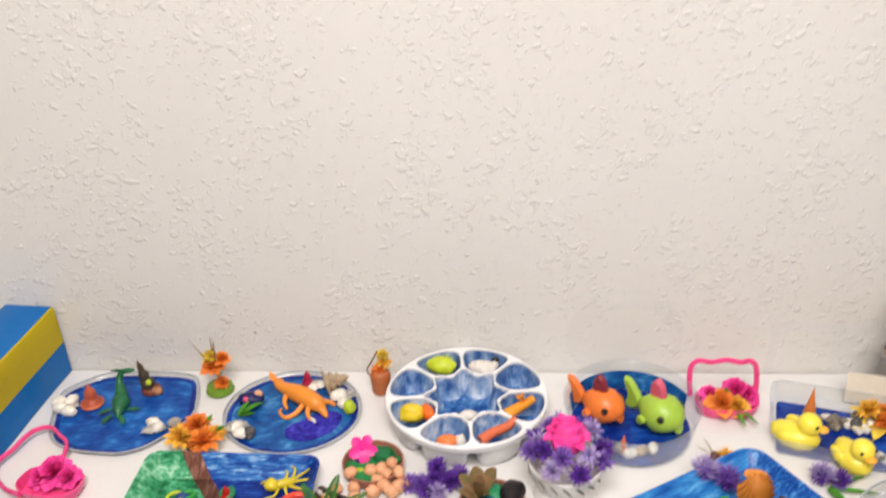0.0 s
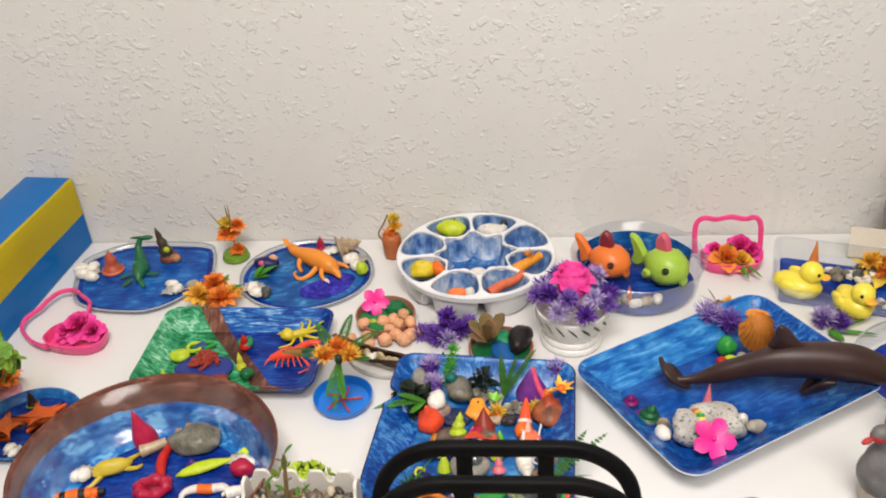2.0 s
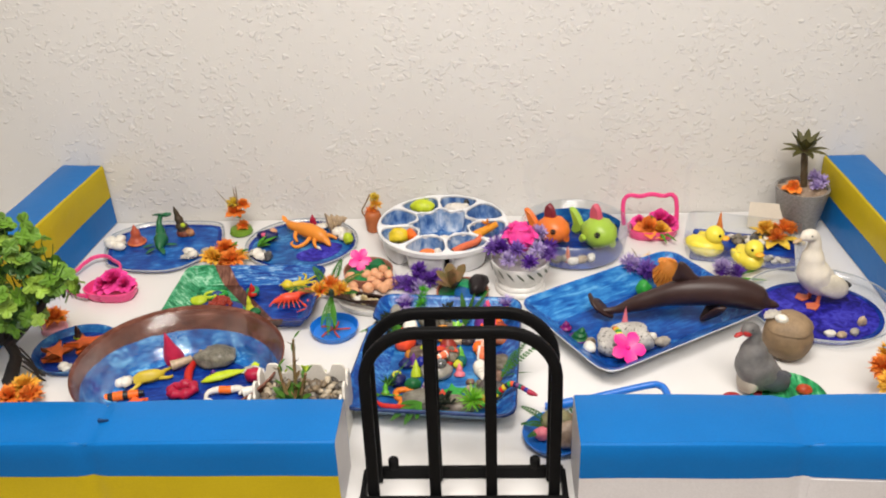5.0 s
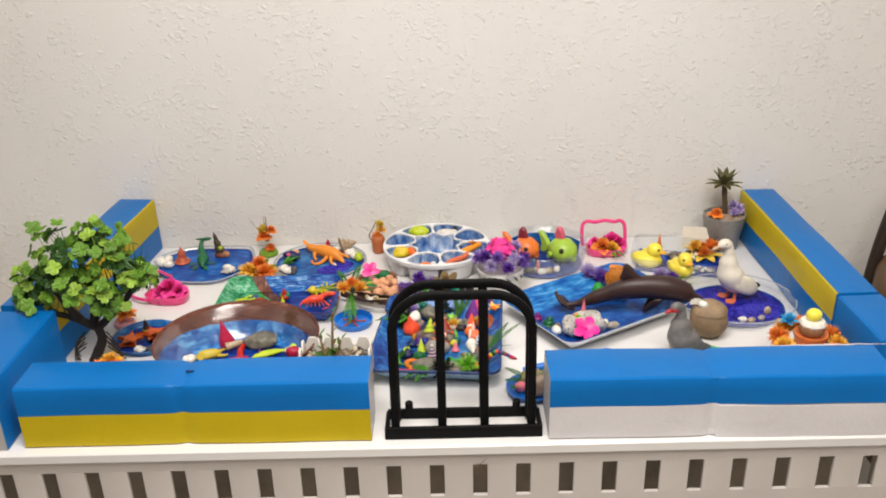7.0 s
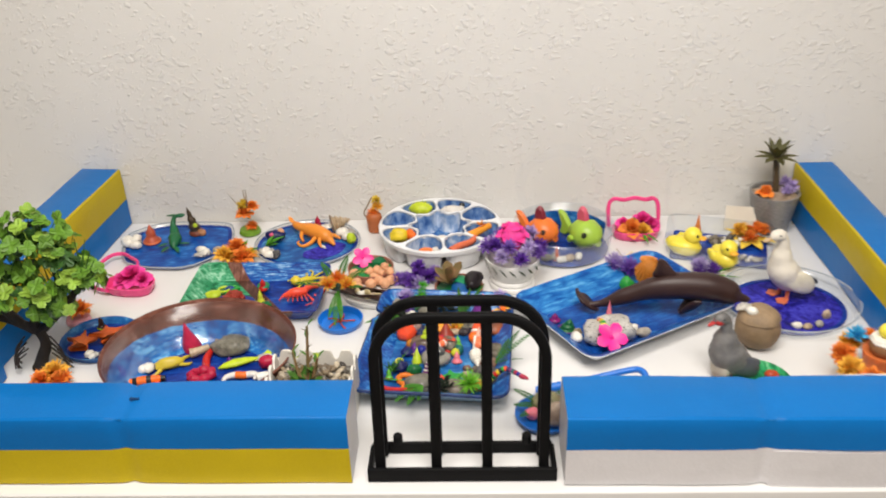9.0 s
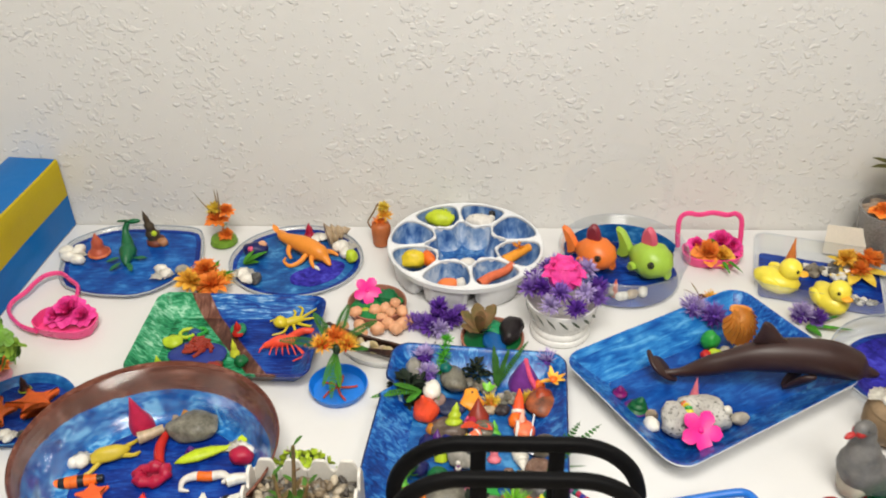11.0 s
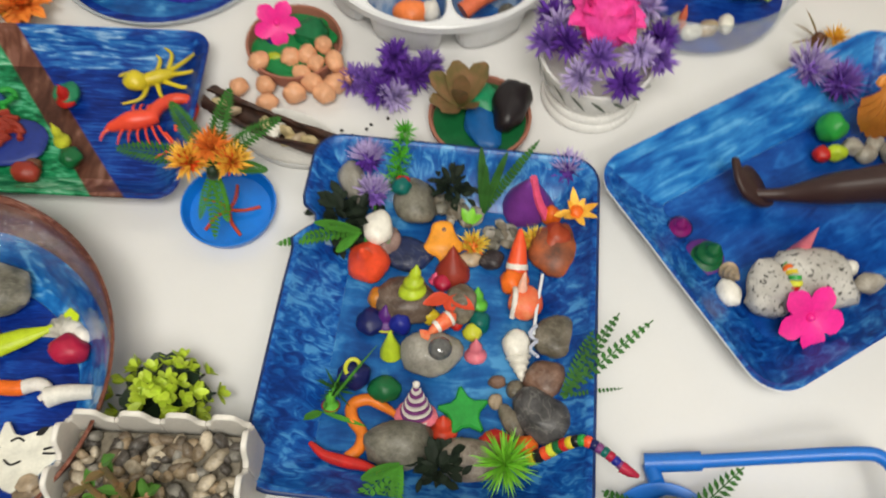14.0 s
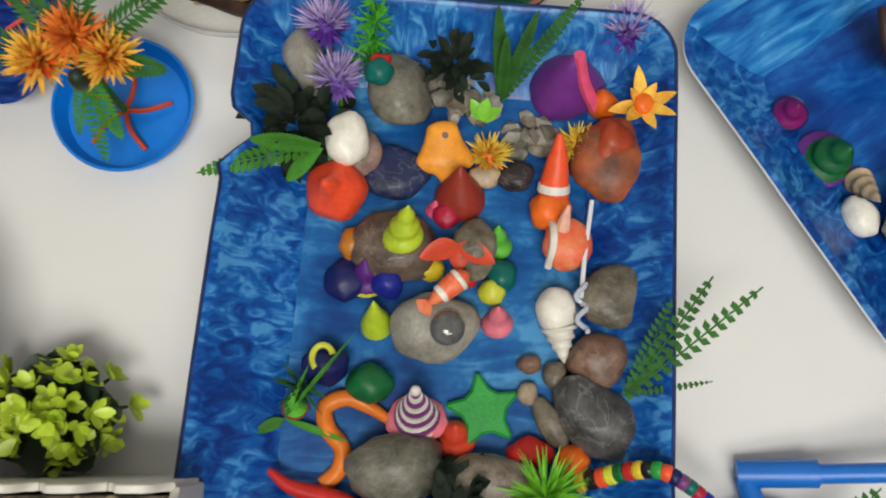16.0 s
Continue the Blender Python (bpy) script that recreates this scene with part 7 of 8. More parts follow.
part("tail", blade(bmesh.new(), aim((0.030, 0, 0.005), 0, 10), 0.014, 0.014, 5, 0.2, 4, 0.8), clay(0.52, 0.66, 0.02), fish)
pts = bend([(-0.338, 0.246, 0.010), (-0.341, 0.228, 0.008), (-0.338, 0.212, 0.008), (-0.332, 0.200, 0.008)], 5)
solo("clay_snake", tube(pts, [0.003 + 0.0025 * math.sin(math.pi * i / 15) for i in range(16)], 10), RED, "short red clay worm", "clay figure", 0, 0, 0)
shell_heap(-0.260, 0.227, PZ, "white sea shell beside a red bead", 14, 0.011, SHELL_WHITE, 2)
lump(-0.254, 0.211, 0.012, 0.010, 0.010, CRIMSON, "crimson clay bud with folds", PZ)
sea = thing("clay_seahorse", "white and orange clay seahorse", "clay figure", -0.283, 0.183, PZ, s=0.86)
pts = bend([(-0.026, -0.016, 0.005), (-0.026, -0.002, 0.006), (-0.014, 0.004, 0.007), (0.002, 0.004, 0.007), (0.016, 0.008, 0.006), (0.024, 0.003, 0.005), (0.018, -0.003, 0.005)], 4)
part("body", tube(pts, [0.002 + 0.0035 * math.sin(math.pi * i / (len(pts) - 1)) for i in range(len(pts))], 10), WHITE, sea)
part("band", tube(pts[9:14], [0.0058] * 5, 10), ORANGE, sea)
part("snout", tube([(-0.026, -0.014, 0.005), (-0.016, -0.016, 0.005)], [0.003, 0.0012], 8), WHITE, sea)
tubes = thing("shell_tube", "small cream shell tube lying open", "shell", -0.250, 0.184, PZ, 0)
part("tube", tube(bend([(-0.012, -0.003, 0.006), (0.0, 0.0, 0.007), (0.016, 0.001, 0.007)], 4), taper(0.0065, 0.0045, 9), 12), SHELL_WHITE, tubes)
# This tube's opening is also a disc coloured as its inner shade.
part("mouth", tube([(-0.0125, -0.003, 0.006), (-0.0118, -0.003, 0.006)], [0.0046, 0.0046], 12), clay(0.16, 0.11, 0.07), tubes)
# White cat face cut-out: closed eyes, an ear patch and whiskers.
cat = solo("paper_fish", prism(softened([(-0.030, -0.004), (-0.018, 0.006), (-0.014, 0.022), (-0.006, 0.010), (0.010, 0.016), (0.026, 0.022), (0.018, 0.008), (0.022, 0.0), (0.012, -0.010), (0.004, -0.022), (-0.006, -0.022), (-0.014, -0.016), (-0.022, -0.012)], 1), 0.0, 0.003, 0.0006), surface("white_card_cat", (0.72, 0.70, 0.60), 0.5), "flat white cut-out with pointed ears and black lines", "cut-out", -0.268, 0.146, PZ + 0.003, 0, "", 6)
for pts in (((-0.0085, 0.0078), (-0.0045, 0.0098), (-0.0005, 0.0080)), ((-0.0105, -0.0032), (-0.0060, -0.0060), (-0.0005, -0.0036)), ((0.0118, 0.0035), (0.0160, 0.0048), (0.0205, 0.0062)), ((0.0118, 0.0012), (0.0165, 0.0012), (0.0210, 0.0016))):
    part("marking", tube(bend([(x, y, 0.0034) for x, y in pts], 4), 0.0007, 6), BLACK, cat)
part("ear_patch", prism(softened([(0.005, 0.0115), (0.0075, 0.0160), (0.0135, 0.0175), (0.0095, 0.0115)], 1), 0.0030, 0.0036), BLACK, cat)
part("eye", prism(rounded(0.004, 0.0055, 0.0018, 4), 0.0, 0.0007), BLACK, cat, m=pose(-0.0165, 0.003, 0.0031))
shell_heap(-0.302, 0.108, PZ, "cream broken shells at the rim", 16, 0.012, SHELL_TAN, 4)
shell_heap(-0.258, 0.124, PZ, "tan shell bits at the rim", 17, 0.009, SHELL_TAN, 3)
nest = thing("clay_ring", "crimson clay ring with a hollow middle", "clay figure", -0.338, 0.188, PZ, 15)
part("ring", tube([((0.013 + 0.002 * math.sin(3 * k)) * math.cos(k * 0.3142), 0.010 * math.sin(k * 0.3142), 0.006 + 0.001 * math.sin(2 * k)) for k in range(21)], [0.0058 + 0.0012 * math.sin(1.7 * k) for k in range(21)], 10), CRIMSON, nest)
# Darker crimson fills the middle: the recess's shade is in the colour.
part("hollow", blob(0.009, 0.007, 0.003, 4, 0.1), clay(0.20, 0.008, 0.03), nest)
star_out = [((0.019 if k % 2 == 0 else 0.0085) * math.sin(k * math.pi / 5), (0.019 if k % 2 == 0 else 0.0085) * math.cos(k * math.pi / 5)) for k in range(10)]
solo("clay_star", prism(softened(star_out, 1), 0, 0.006, 0.0016), clay(0.72, 0.04, 0.03), "red clay starfish on the platter", "clay figure", -0.338, 0.150, PZ, 8)
solo("clay_star", prism(softened(star_out, 1), 0, 0.005, 0.0014), clay(0.85, 0.13, 0.03), "orange-red clay starfish with five arms", "clay figure", -0.390, 0.165, PZ, 20)
frog = thing("toy_frog", "yellow-brown rubber frog, legs spread", "toy", -0.388, 0.213, PZ, 25)
part("body", blob(0.019, 0.009, 0.008, 7, 0.2), plastic(0.55, 0.42, 0.03, rough=0.45), frog)
legs_of(frog, plastic(0.55, 0.42, 0.03, rough=0.45), [[(0.010, 0.004, 0.005), (0.022, 0.008, 0.005), (0.030, 0.014, 0.002)], [(0.010, -0.004, 0.005), (0.022, -0.008, 0.004), (0.028, -0.004, 0.002)], [(-0.010, 0.004, 0.005), (-0.022, 0.010, 0.003), (-0.030, 0.008, 0.002)], [(-0.010, -0.004, 0.005), (-0.020, -0.012, 0.003), (-0.028, -0.014, 0.002)]], 0.003, 0.0015, "leg")
shell_heap(-0.414, 0.206, PZ, "white clam shell at the platter edge", 19, 0.012, SHELL_WHITE, 2)
liz = thing("toy_lizard", "orange and black striped rubber lizard", "toy", -0.412, 0.178, PZ, 12)
for k in range(9):
    part("segment", tube([(-0.026 + 0.006 * k, 0, 0.005), (-0.0202 + 0.006 * k, 0, 0.005)], [0.0025 + 0.0038 * math.sin(math.pi * (k + 0.3) / 9.5), 0.0025 + 0.0038 * math.sin(math.pi * (k + 1.3) / 10.5)], 10), BLACK if k % 3 == 2 else ORANGE, liz)
fish = thing("clay_fish", "lime-green spiky clay fish", "clay figure", -0.345, 0.118, PZ, 15)
part("body", blob(0.022, 0.015, 0.006, 9, 0.2), clay(0.46, 0.62, 0.03), fish)
part("spines", pompom(0.012, 20, 0.003, random.Random(2), 0, 0, (0.0, 0.008, 0.006)), clay(0.46, 0.62, 0.03), fish)
lump(-0.335, 0.262, 0.004, 0.008, 0.006, SHELL_TAN, "small tan sea shell", PZ, 15, name="sea_shell", category="shell")
lump(-0.327, 0.270, 0.004, 0.008, 0.006, clay(0.60, 0.28, 0.04), "small orange-tinted sea shell", PZ, 5, name="sea_shell", category="shell")
cone_shell(-0.309, 0.222, 0.006, 0.008, PLUM, "small purple clay shell", z=PZ, turns=2)

# small oval dish with orange creatures
star5 = softened([((0.034 if k % 2 == 0 else 0.012) * math.sin(k * math.pi / 5), (0.034 if k % 2 == 0 else 0.012) * math.cos(k * math.pi / 5)) for k in range(10)], 1)
solo("clay_star", prism(star5, 0, 0.008, 0.003), clay(0.84, 0.14, 0.02), "large orange clay starfish in the oval dish", "clay figure", -0.494, 0.284, 0.008, 35, "", -8, 6)
solo("clay_star", prism([(0.75 * x, 0.75 * y) for x, y in star5], 0, 0.007, 0.0025), clay(0.84, 0.17, 0.03), "smaller orange clay starfish in the dish", "clay figure", -0.530, 0.270, 0.006, 5, "", 5, 0)
cone_shell(-0.516, 0.310, 0.006, 0.016, CHOC, "small dark clay shell", z=0.004, turns=2, second=LIME)
shell_heap(-0.500, 0.238, 0.004, "dark and white shell in the dish", 23, 0.009, SHELL_WHITE, 2)
stone(-0.488, 0.240, 0.007, 0.006, 0.005, STONE_DARK, 95, 0, 0.004, "small black pebble in the dish")

# ---- toys in the paint palette ----


def in_well(k, dz, bm, material, label, name, category="toy", rz=0.0, dx=0.0, dy=0.0):
    a = radians(6) + math.pi * 2 * (k + 0.5) / 8
    return solo(name, bm, material, label, category, -0.031 + 0.072 * math.cos(a) + dx, 0.557 + 0.072 * math.sin(a) + dy, 0.016 + dz, rz)


spiky = merge(blob(0.020, 0.013, 0.012, 3, 0.15), pompom(0.012, 26, 0.003, random.Random(3), 10, 0, (0.004, 0.006, 0.014)), pose(0, 0, 0))
in_well(2, 0.010, spiky, clay(0.55, 0.66, 0.03), "lime spiky clay fish in a palette well", "clay_fish", rz=-15)
in_well(1, 0.008, merge(blob(0.020, 0.012, 0.008, 5, 0.2), blob(0.006, 0.006, 0.006, 6, 0.1), pose(0.014, 0.004, 0.004)), WHITE, "white clay creature in a palette well", "clay_figure", rz=-12)
in_well(1, 0.018, blob(0.005, 0.005, 0.005, 6, 0.1), BLACK, "black clay eye bead", "clay_bead", dx=0.016, dy=0.006)
in_well(4, 0.010, merge(blob(0.016, 0.012, 0.012, 7, 0.2), pompom(0.012, 20, 0.003, random.Random(6), 10, 0, (0, 0, 0.014)), pose(0, 0, 0)), YELLOW, "yellow spiky clay fish in a well", "clay_fish", rz=10, dx=-0.002)
in_well(4, 0.012, blob(0.008, 0.012, 0.010, 8, 0.2), ORANGE, "orange clay piece in a well", "clay_figure", rz=30, dx=0.017)
in_well(5, 0.0, blob(0.014, 0.010, 0.010, 9, 0.15), clay(0.85, 0.22, 0.06), "orange clay shell in a well", "clay_figure", dy=-0.004)
in_well(5, 0.002, blob(0.007, 0.009, 0.009, 10, 0.15), WHITE, "white clay piece in a well", "clay_figure", dx=0.015, dy=-0.004)
in_well(6, 0.006, tube(bend([(-0.020, -0.010, 0.006), (-0.006, 0.0, 0.010), (0.012, 0.010, 0.012), (0.022, 0.018, 0.018)], 4), taper(0.007, 0.0045, 13), 10), clay(0.72, 0.16, 0.07), "brick-orange clay crawfish in a well", "clay_figure", dx=0.004)
in_well(7, 0.012, merge(tube(bend([(-0.020, -0.012, 0.006), (-0.004, -0.002, 0.010), (0.014, 0.010, 0.014)], 4), taper(0.008, 0.005, 9), 10), pompom(0.011, 18, 0.003, random.Random(8), 10, 0, (0.0, 0.004, 0.016))), AMBER, "yellow-orange spiky clay fish in a well", "clay_fish")
for k, (dx, dy, rz) in enumerate(((-0.008, 0.0, 30), (0.0, -0.003, 80), (0.007, 0.001, 20), (0.003, 0.006, 120))):
    in_well(1, 0.0205, tube(bend([(-0.003, 0, 0), (0, 0.0016, 0.0008), (0.003, 0, 0)], 3), 0.0011, 6), BLACK, "short black clay line on the white creature", "clay_line", "clay figure", rz, dx, dy)
lump(-0.029, 0.538, 0.013, 0.009, 0.010, WHITE, "white clay shell in the middle well", 0.0085)
lump(-0.035, 0.533, 0.007, 0.005, 0.008, clay(0.75, 0.10, 0.06), "red clay bead in the middle well", 0.0085)
lump(0.022, 0.497, 0.007, 0.005, 0.007, STONE_GREY, "grey pebble in a palette well", 0.0085, name="pebble", category="stone")
lump(-0.103, 0.545, 0.012, 0.007, 0.005, SHELL_WHITE, "pale shell in a palette well", 0.009, name="sea_shell", category="shell")

# ---- rubber bath fish in the round bowl ----


def bath_fish(x, y, z, rz, label, colour, fin_colour, s):
    ob = thing("bath_toy", label, "toy", x, y, z, rz, s=s)
    skin = plastic(*colour, rough=0.38)
    part("body", body_of([(-0.030, 0, 0.020), (-0.022, 0, 0.021), (-0.008, 0, 0.024), (0.008, 0, 0.025), (0.020, 0, 0.023), (0.028, 0, 0.020), (0.032, 0, 0.018)], [0.004, 0.011, 0.022, 0.026, 0.022, 0.013, 0.004], [0.006, 0.013, 0.023, 0.025, 0.020, 0.012, 0.004], 20), skin, ob, sharp=80)
    part("tail", fin([(-0.024, 0.018), (-0.038, 0.006), (-0.052, 0.008), (-0.046, 0.024), (-0.058, 0.048), (-0.044, 0.048), (-0.028, 0.030)], 0.010), skin, ob)
    part("dorsal_fin", fin([(-0.014, 0.042), (-0.014, 0.060), (-0.006, 0.072), (0.004, 0.066), (0.010, 0.046), (0.0, 0.040)], 0.010), plastic(*fin_colour, rough=0.4), ob)
    part("mouth", lathe([(0.004, 0), (0.0065, 0.002), (0.006, 0.005), (0.003, 0.005)], 14), skin, ob, m=pose(0.028, 0, 0.016, 0, 82, 0))
    for sy in (-1, 1):
        part("side_fin", fin([(0.0, 0.020), (-0.010, 0.010), (-0.018, 0.014), (-0.014, 0.024), (-0.004, 0.026)], 0.006), skin, ob, m=pose(0, sy * 0.026, 0, 0, 0, sy * 20))
        eye = part("eye", blob(0.0052, 0.002, 0.0058, 1, 0, 1, 2, False), skin, ob, m=pose(0.0175, sy * 0.0195, 0.0325, sy * 26, 0, sy * -30))
        part("eye_ring", lathe([(0.0030, -0.0006), (0.0046, 0.0), (0.0042, 0.0012), (0.0028, 0.0012)], 16, 1, 1, False, False), BLACK, eye, m=pose(0.0184, sy * 0.0210, 0.0332, sy * -64, 0, sy * -30))
        part("pupil", blob(0.0024, 0.0014, 0.0030, 1, 0, 1, 2, False), BLACK, eye, m=pose(0.0187, sy * 0.0214, 0.0334, sy * 26, 0, sy * -30))
    return ob


bath_fish(0.137, 0.556, 0.0046, -40, "orange rubber bath fish with a dark red fin", (0.85, 0.20, 0.03), (0.20, 0.015, 0.03), 0.92)
bath_fish(0.205, 0.540, 0.0046, -48, "lime-green rubber bath fish with a pink fin", (0.36, 0.56, 0.06), (0.62, 0.10, 0.16), 1.0)
for k, (x, y, m_) in enumerate(((0.140, 0.492, STONE_GREY), (0.165, 0.486, SHELL_WHITE), (0.178, 0.490, SHELL_TAN), (0.155, 0.497, STONE_PALE), (0.192, 0.494, SHELL_WHITE))):
    stone(x, y, 0.010, 0.007, 0.006, m_, 110 + k, 20 * k, 0.0046, "small pebble inside the clear bowl")
cone_shell(0.157, 0.494, 0.005, 0.020, clay(0.72, 0.16, 0.08), "slim orange clay cone", z=0.0046, turns=2)

# ---- rubber ducks in the clear tray ----
DUCK = plastic(0.88, 0.74, 0.07, rough=0.34)


def duck(x, y, z, rz, s, label="yellow rubber duck in the clear tray"):
    ob = thing("rubber_duck", label, "toy", x, y, z, rz, "rubber ducks", s=s)
    part("body", body_of([(-0.028, 0, 0.020), (-0.024, 0, 0.017), (-0.010, 0, 0.014), (0.006, 0, 0.014), (0.018, 0, 0.014), (0.025, 0, 0.013)], [0.003, 0.009, 0.018, 0.0195, 0.014, 0.004], [0.003, 0.009, 0.014, 0.0145, 0.011, 0.004], 18), DUCK, ob, sharp=80)
    part("head", blob(0.0135, 0.0130, 0.0130, 2, 0.03, 1, 3, False), DUCK, ob, m=Matrix.Translation((0.011, 0, 0.034)))
    part("beak", blob(0.006, 0.007, 0.003, 3, 0.1, 1, 2, False), plastic(0.85, 0.42, 0.03, rough=0.4), ob, m=Matrix.Translation((0.026, 0, 0.032)))
    for sy in (-1, 1):
        part("wing", blob(0.012, 0.004, 0.008, 4, 0.1, 1, 2, False), DUCK, ob, m=pose(-0.006, sy * 0.018, 0.018, 0, 15, 0))
        part("eye", blob(0.0020, 0.0010, 0.0026, 1, 0, 1, 2, False), BLACK, ob, m=pose(0.0205, sy * 0.0088, 0.038, 0, 0, sy * -40))
    return ob


duck(0.364, 0.512, 0.0032, -30, 1.05)
duck(0.417, 0.474, 0.0032, -75, 1.02)
gravel(0.440, 0.548, 0.030, 24, 21, 0.003, (0.005, 0.009), (STONE_DARK, SHELL_WHITE, STONE_TAUPE), "dark and white pebbles in the duck tray", 0.6)
gravel(0.455, 0.483, 0.026, 21, 22, 0.003, (0.003, 0.006), (STONE_PALE, STONE_GREY, SHELL_WHITE), "grey pebbles along the tray edge", 0.3)
cone_shell(0.397, 0.566, 0.007, 0.034, clay(0.72, 0.22, 0.05), "tall orange clay cone", z=0.003, turns=1, second=SHELL_TAN)
bunch(0.480, 0.548, 0.003, [(-0.016, 0.004, 0.018, 0.018, AMBER_SILK), (0.008, 0.0, 0.020, 0.020, ORANGE_SILK), (-0.004, -0.012, 0.014, 0.016, ORANGE_SILK), (0.020, 0.006, 0.017, 0.015, ORANGE_SILK)], "orange silk flowers with yellow leaves in the tray", 41)
leafy(0.480, 0.548, 0.006, [(200, 12, 0.046, 0.016, -12), (235, 8, 0.040, 0.016, -12), (160, 25, 0.044, 0.014, -12), (285, 6, 0.036, 0.016, -10), (340, 10, 0.040, 0.014, -12)], YELLOW_SILK, "yellow silk leaves under orange flowers")
card = solo("paper_card", prism(rounded(0.052, 0.040, 0.001, 2), 0, 0.0006), surface("cream_card", (0.72, 0.66, 0.56), 0.7, 0.95, 1.03, 30), "small blank cream paper card leaning on a pot", "card", 0.474, 0.590, 0.026, -12, "", 76)
thistle(0.374, 0.448, 0, 0.019, (PURPLE, LILAC), "lilac plastic thistle beside the duck tray", count=90, width=0.002, height=0.013)
thistle(0.392, 0.442, 0, 0.016, (VIOLET, PURPLE), "purple plastic thistle lying on the table", count=90, width=0.002, height=0.010)
leafy(0.378, 0.436, 0.004, [(300, 5, 0.024, 0.010, -6), (350, 4, 0.055, 0.006, -4), (20, 6, 0.050, 0.006, -4)], LEAF, "green plastic leaves under a thistle")

# ---- potted palm ----
GLITTER = surface("silver_glitter", (0.30, 0.29, 0.28), 0.45, 0.6, 1.25, 420, 1400, 0.8, metal=0.25)
palm = thing("potted_palm", "small plastic palm in a silver glitter pot", "potted plant", 0.527, 0.600)
part("pot", lathe([(0.026, 0.0), (0.029, 0.002), (0.040, 0.066), (0.0405, 0.070), (0.037, 0.070), (0.036, 0.060), (0.02, 0.058)], 36), GLITTER, palm, sharp=60)
part("soil", blob(0.035, 0.035, 0.006, 4, 0.4, 3), rock((0.30, 0.20, 0.13), (0.55, 0.42, 0.32), 160), palm, m=Matrix.Translation((0, 0, 0.058)))
part("trunk", tube(bend([(0.002, 0.0, 0.060), (-0.001, 0.001, 0.090), (-0.006, 0.002, 0.130)], 4), [0.0055 - 0.0012 * (k % 2) * 0.5 for k in range(9)], 10), surface("palm_trunk", (0.08, 0.055, 0.025), 0.7, 0.6, 1.3, 200, 500, 0.4), palm)
for k in range(16):
    yaw, pitch = 360 * k / 8 + 22 * (k // 8), (12 if k < 8 else 48)
    part("leaf", blade(bmesh.new(), aim((-0.006, 0.002, 0.128), yaw, pitch), 0.037, 0.0115, -12 if k < 8 else 5, 0.4, 5, 0.45), surface("palm_leaf", (0.075, 0.070, 0.016), 0.5, 0.7, 1.4, 90) if k == 0 else bpy.data.materials["palm_leaf"], palm)
q = random.Random(3)
part("orange_flower", blossom(pompom(0.020, 22, 0.010, q, 55, -8, (-0.020, -0.012, 0.064)), (-0.020, -0.012, 0.072), 0.017, q, 3, 6), ORANGE_SILK, palm)
for dx, dy, dz in ((0.016, -0.012, 0.076), (0.026, -0.004, 0.080), (0.018, 0.006, 0.084)):
    part("lilac_flower", pompom(0.013, 46, 0.005, q, -40, 20, (dx, dy, dz)), LILAC, palm)

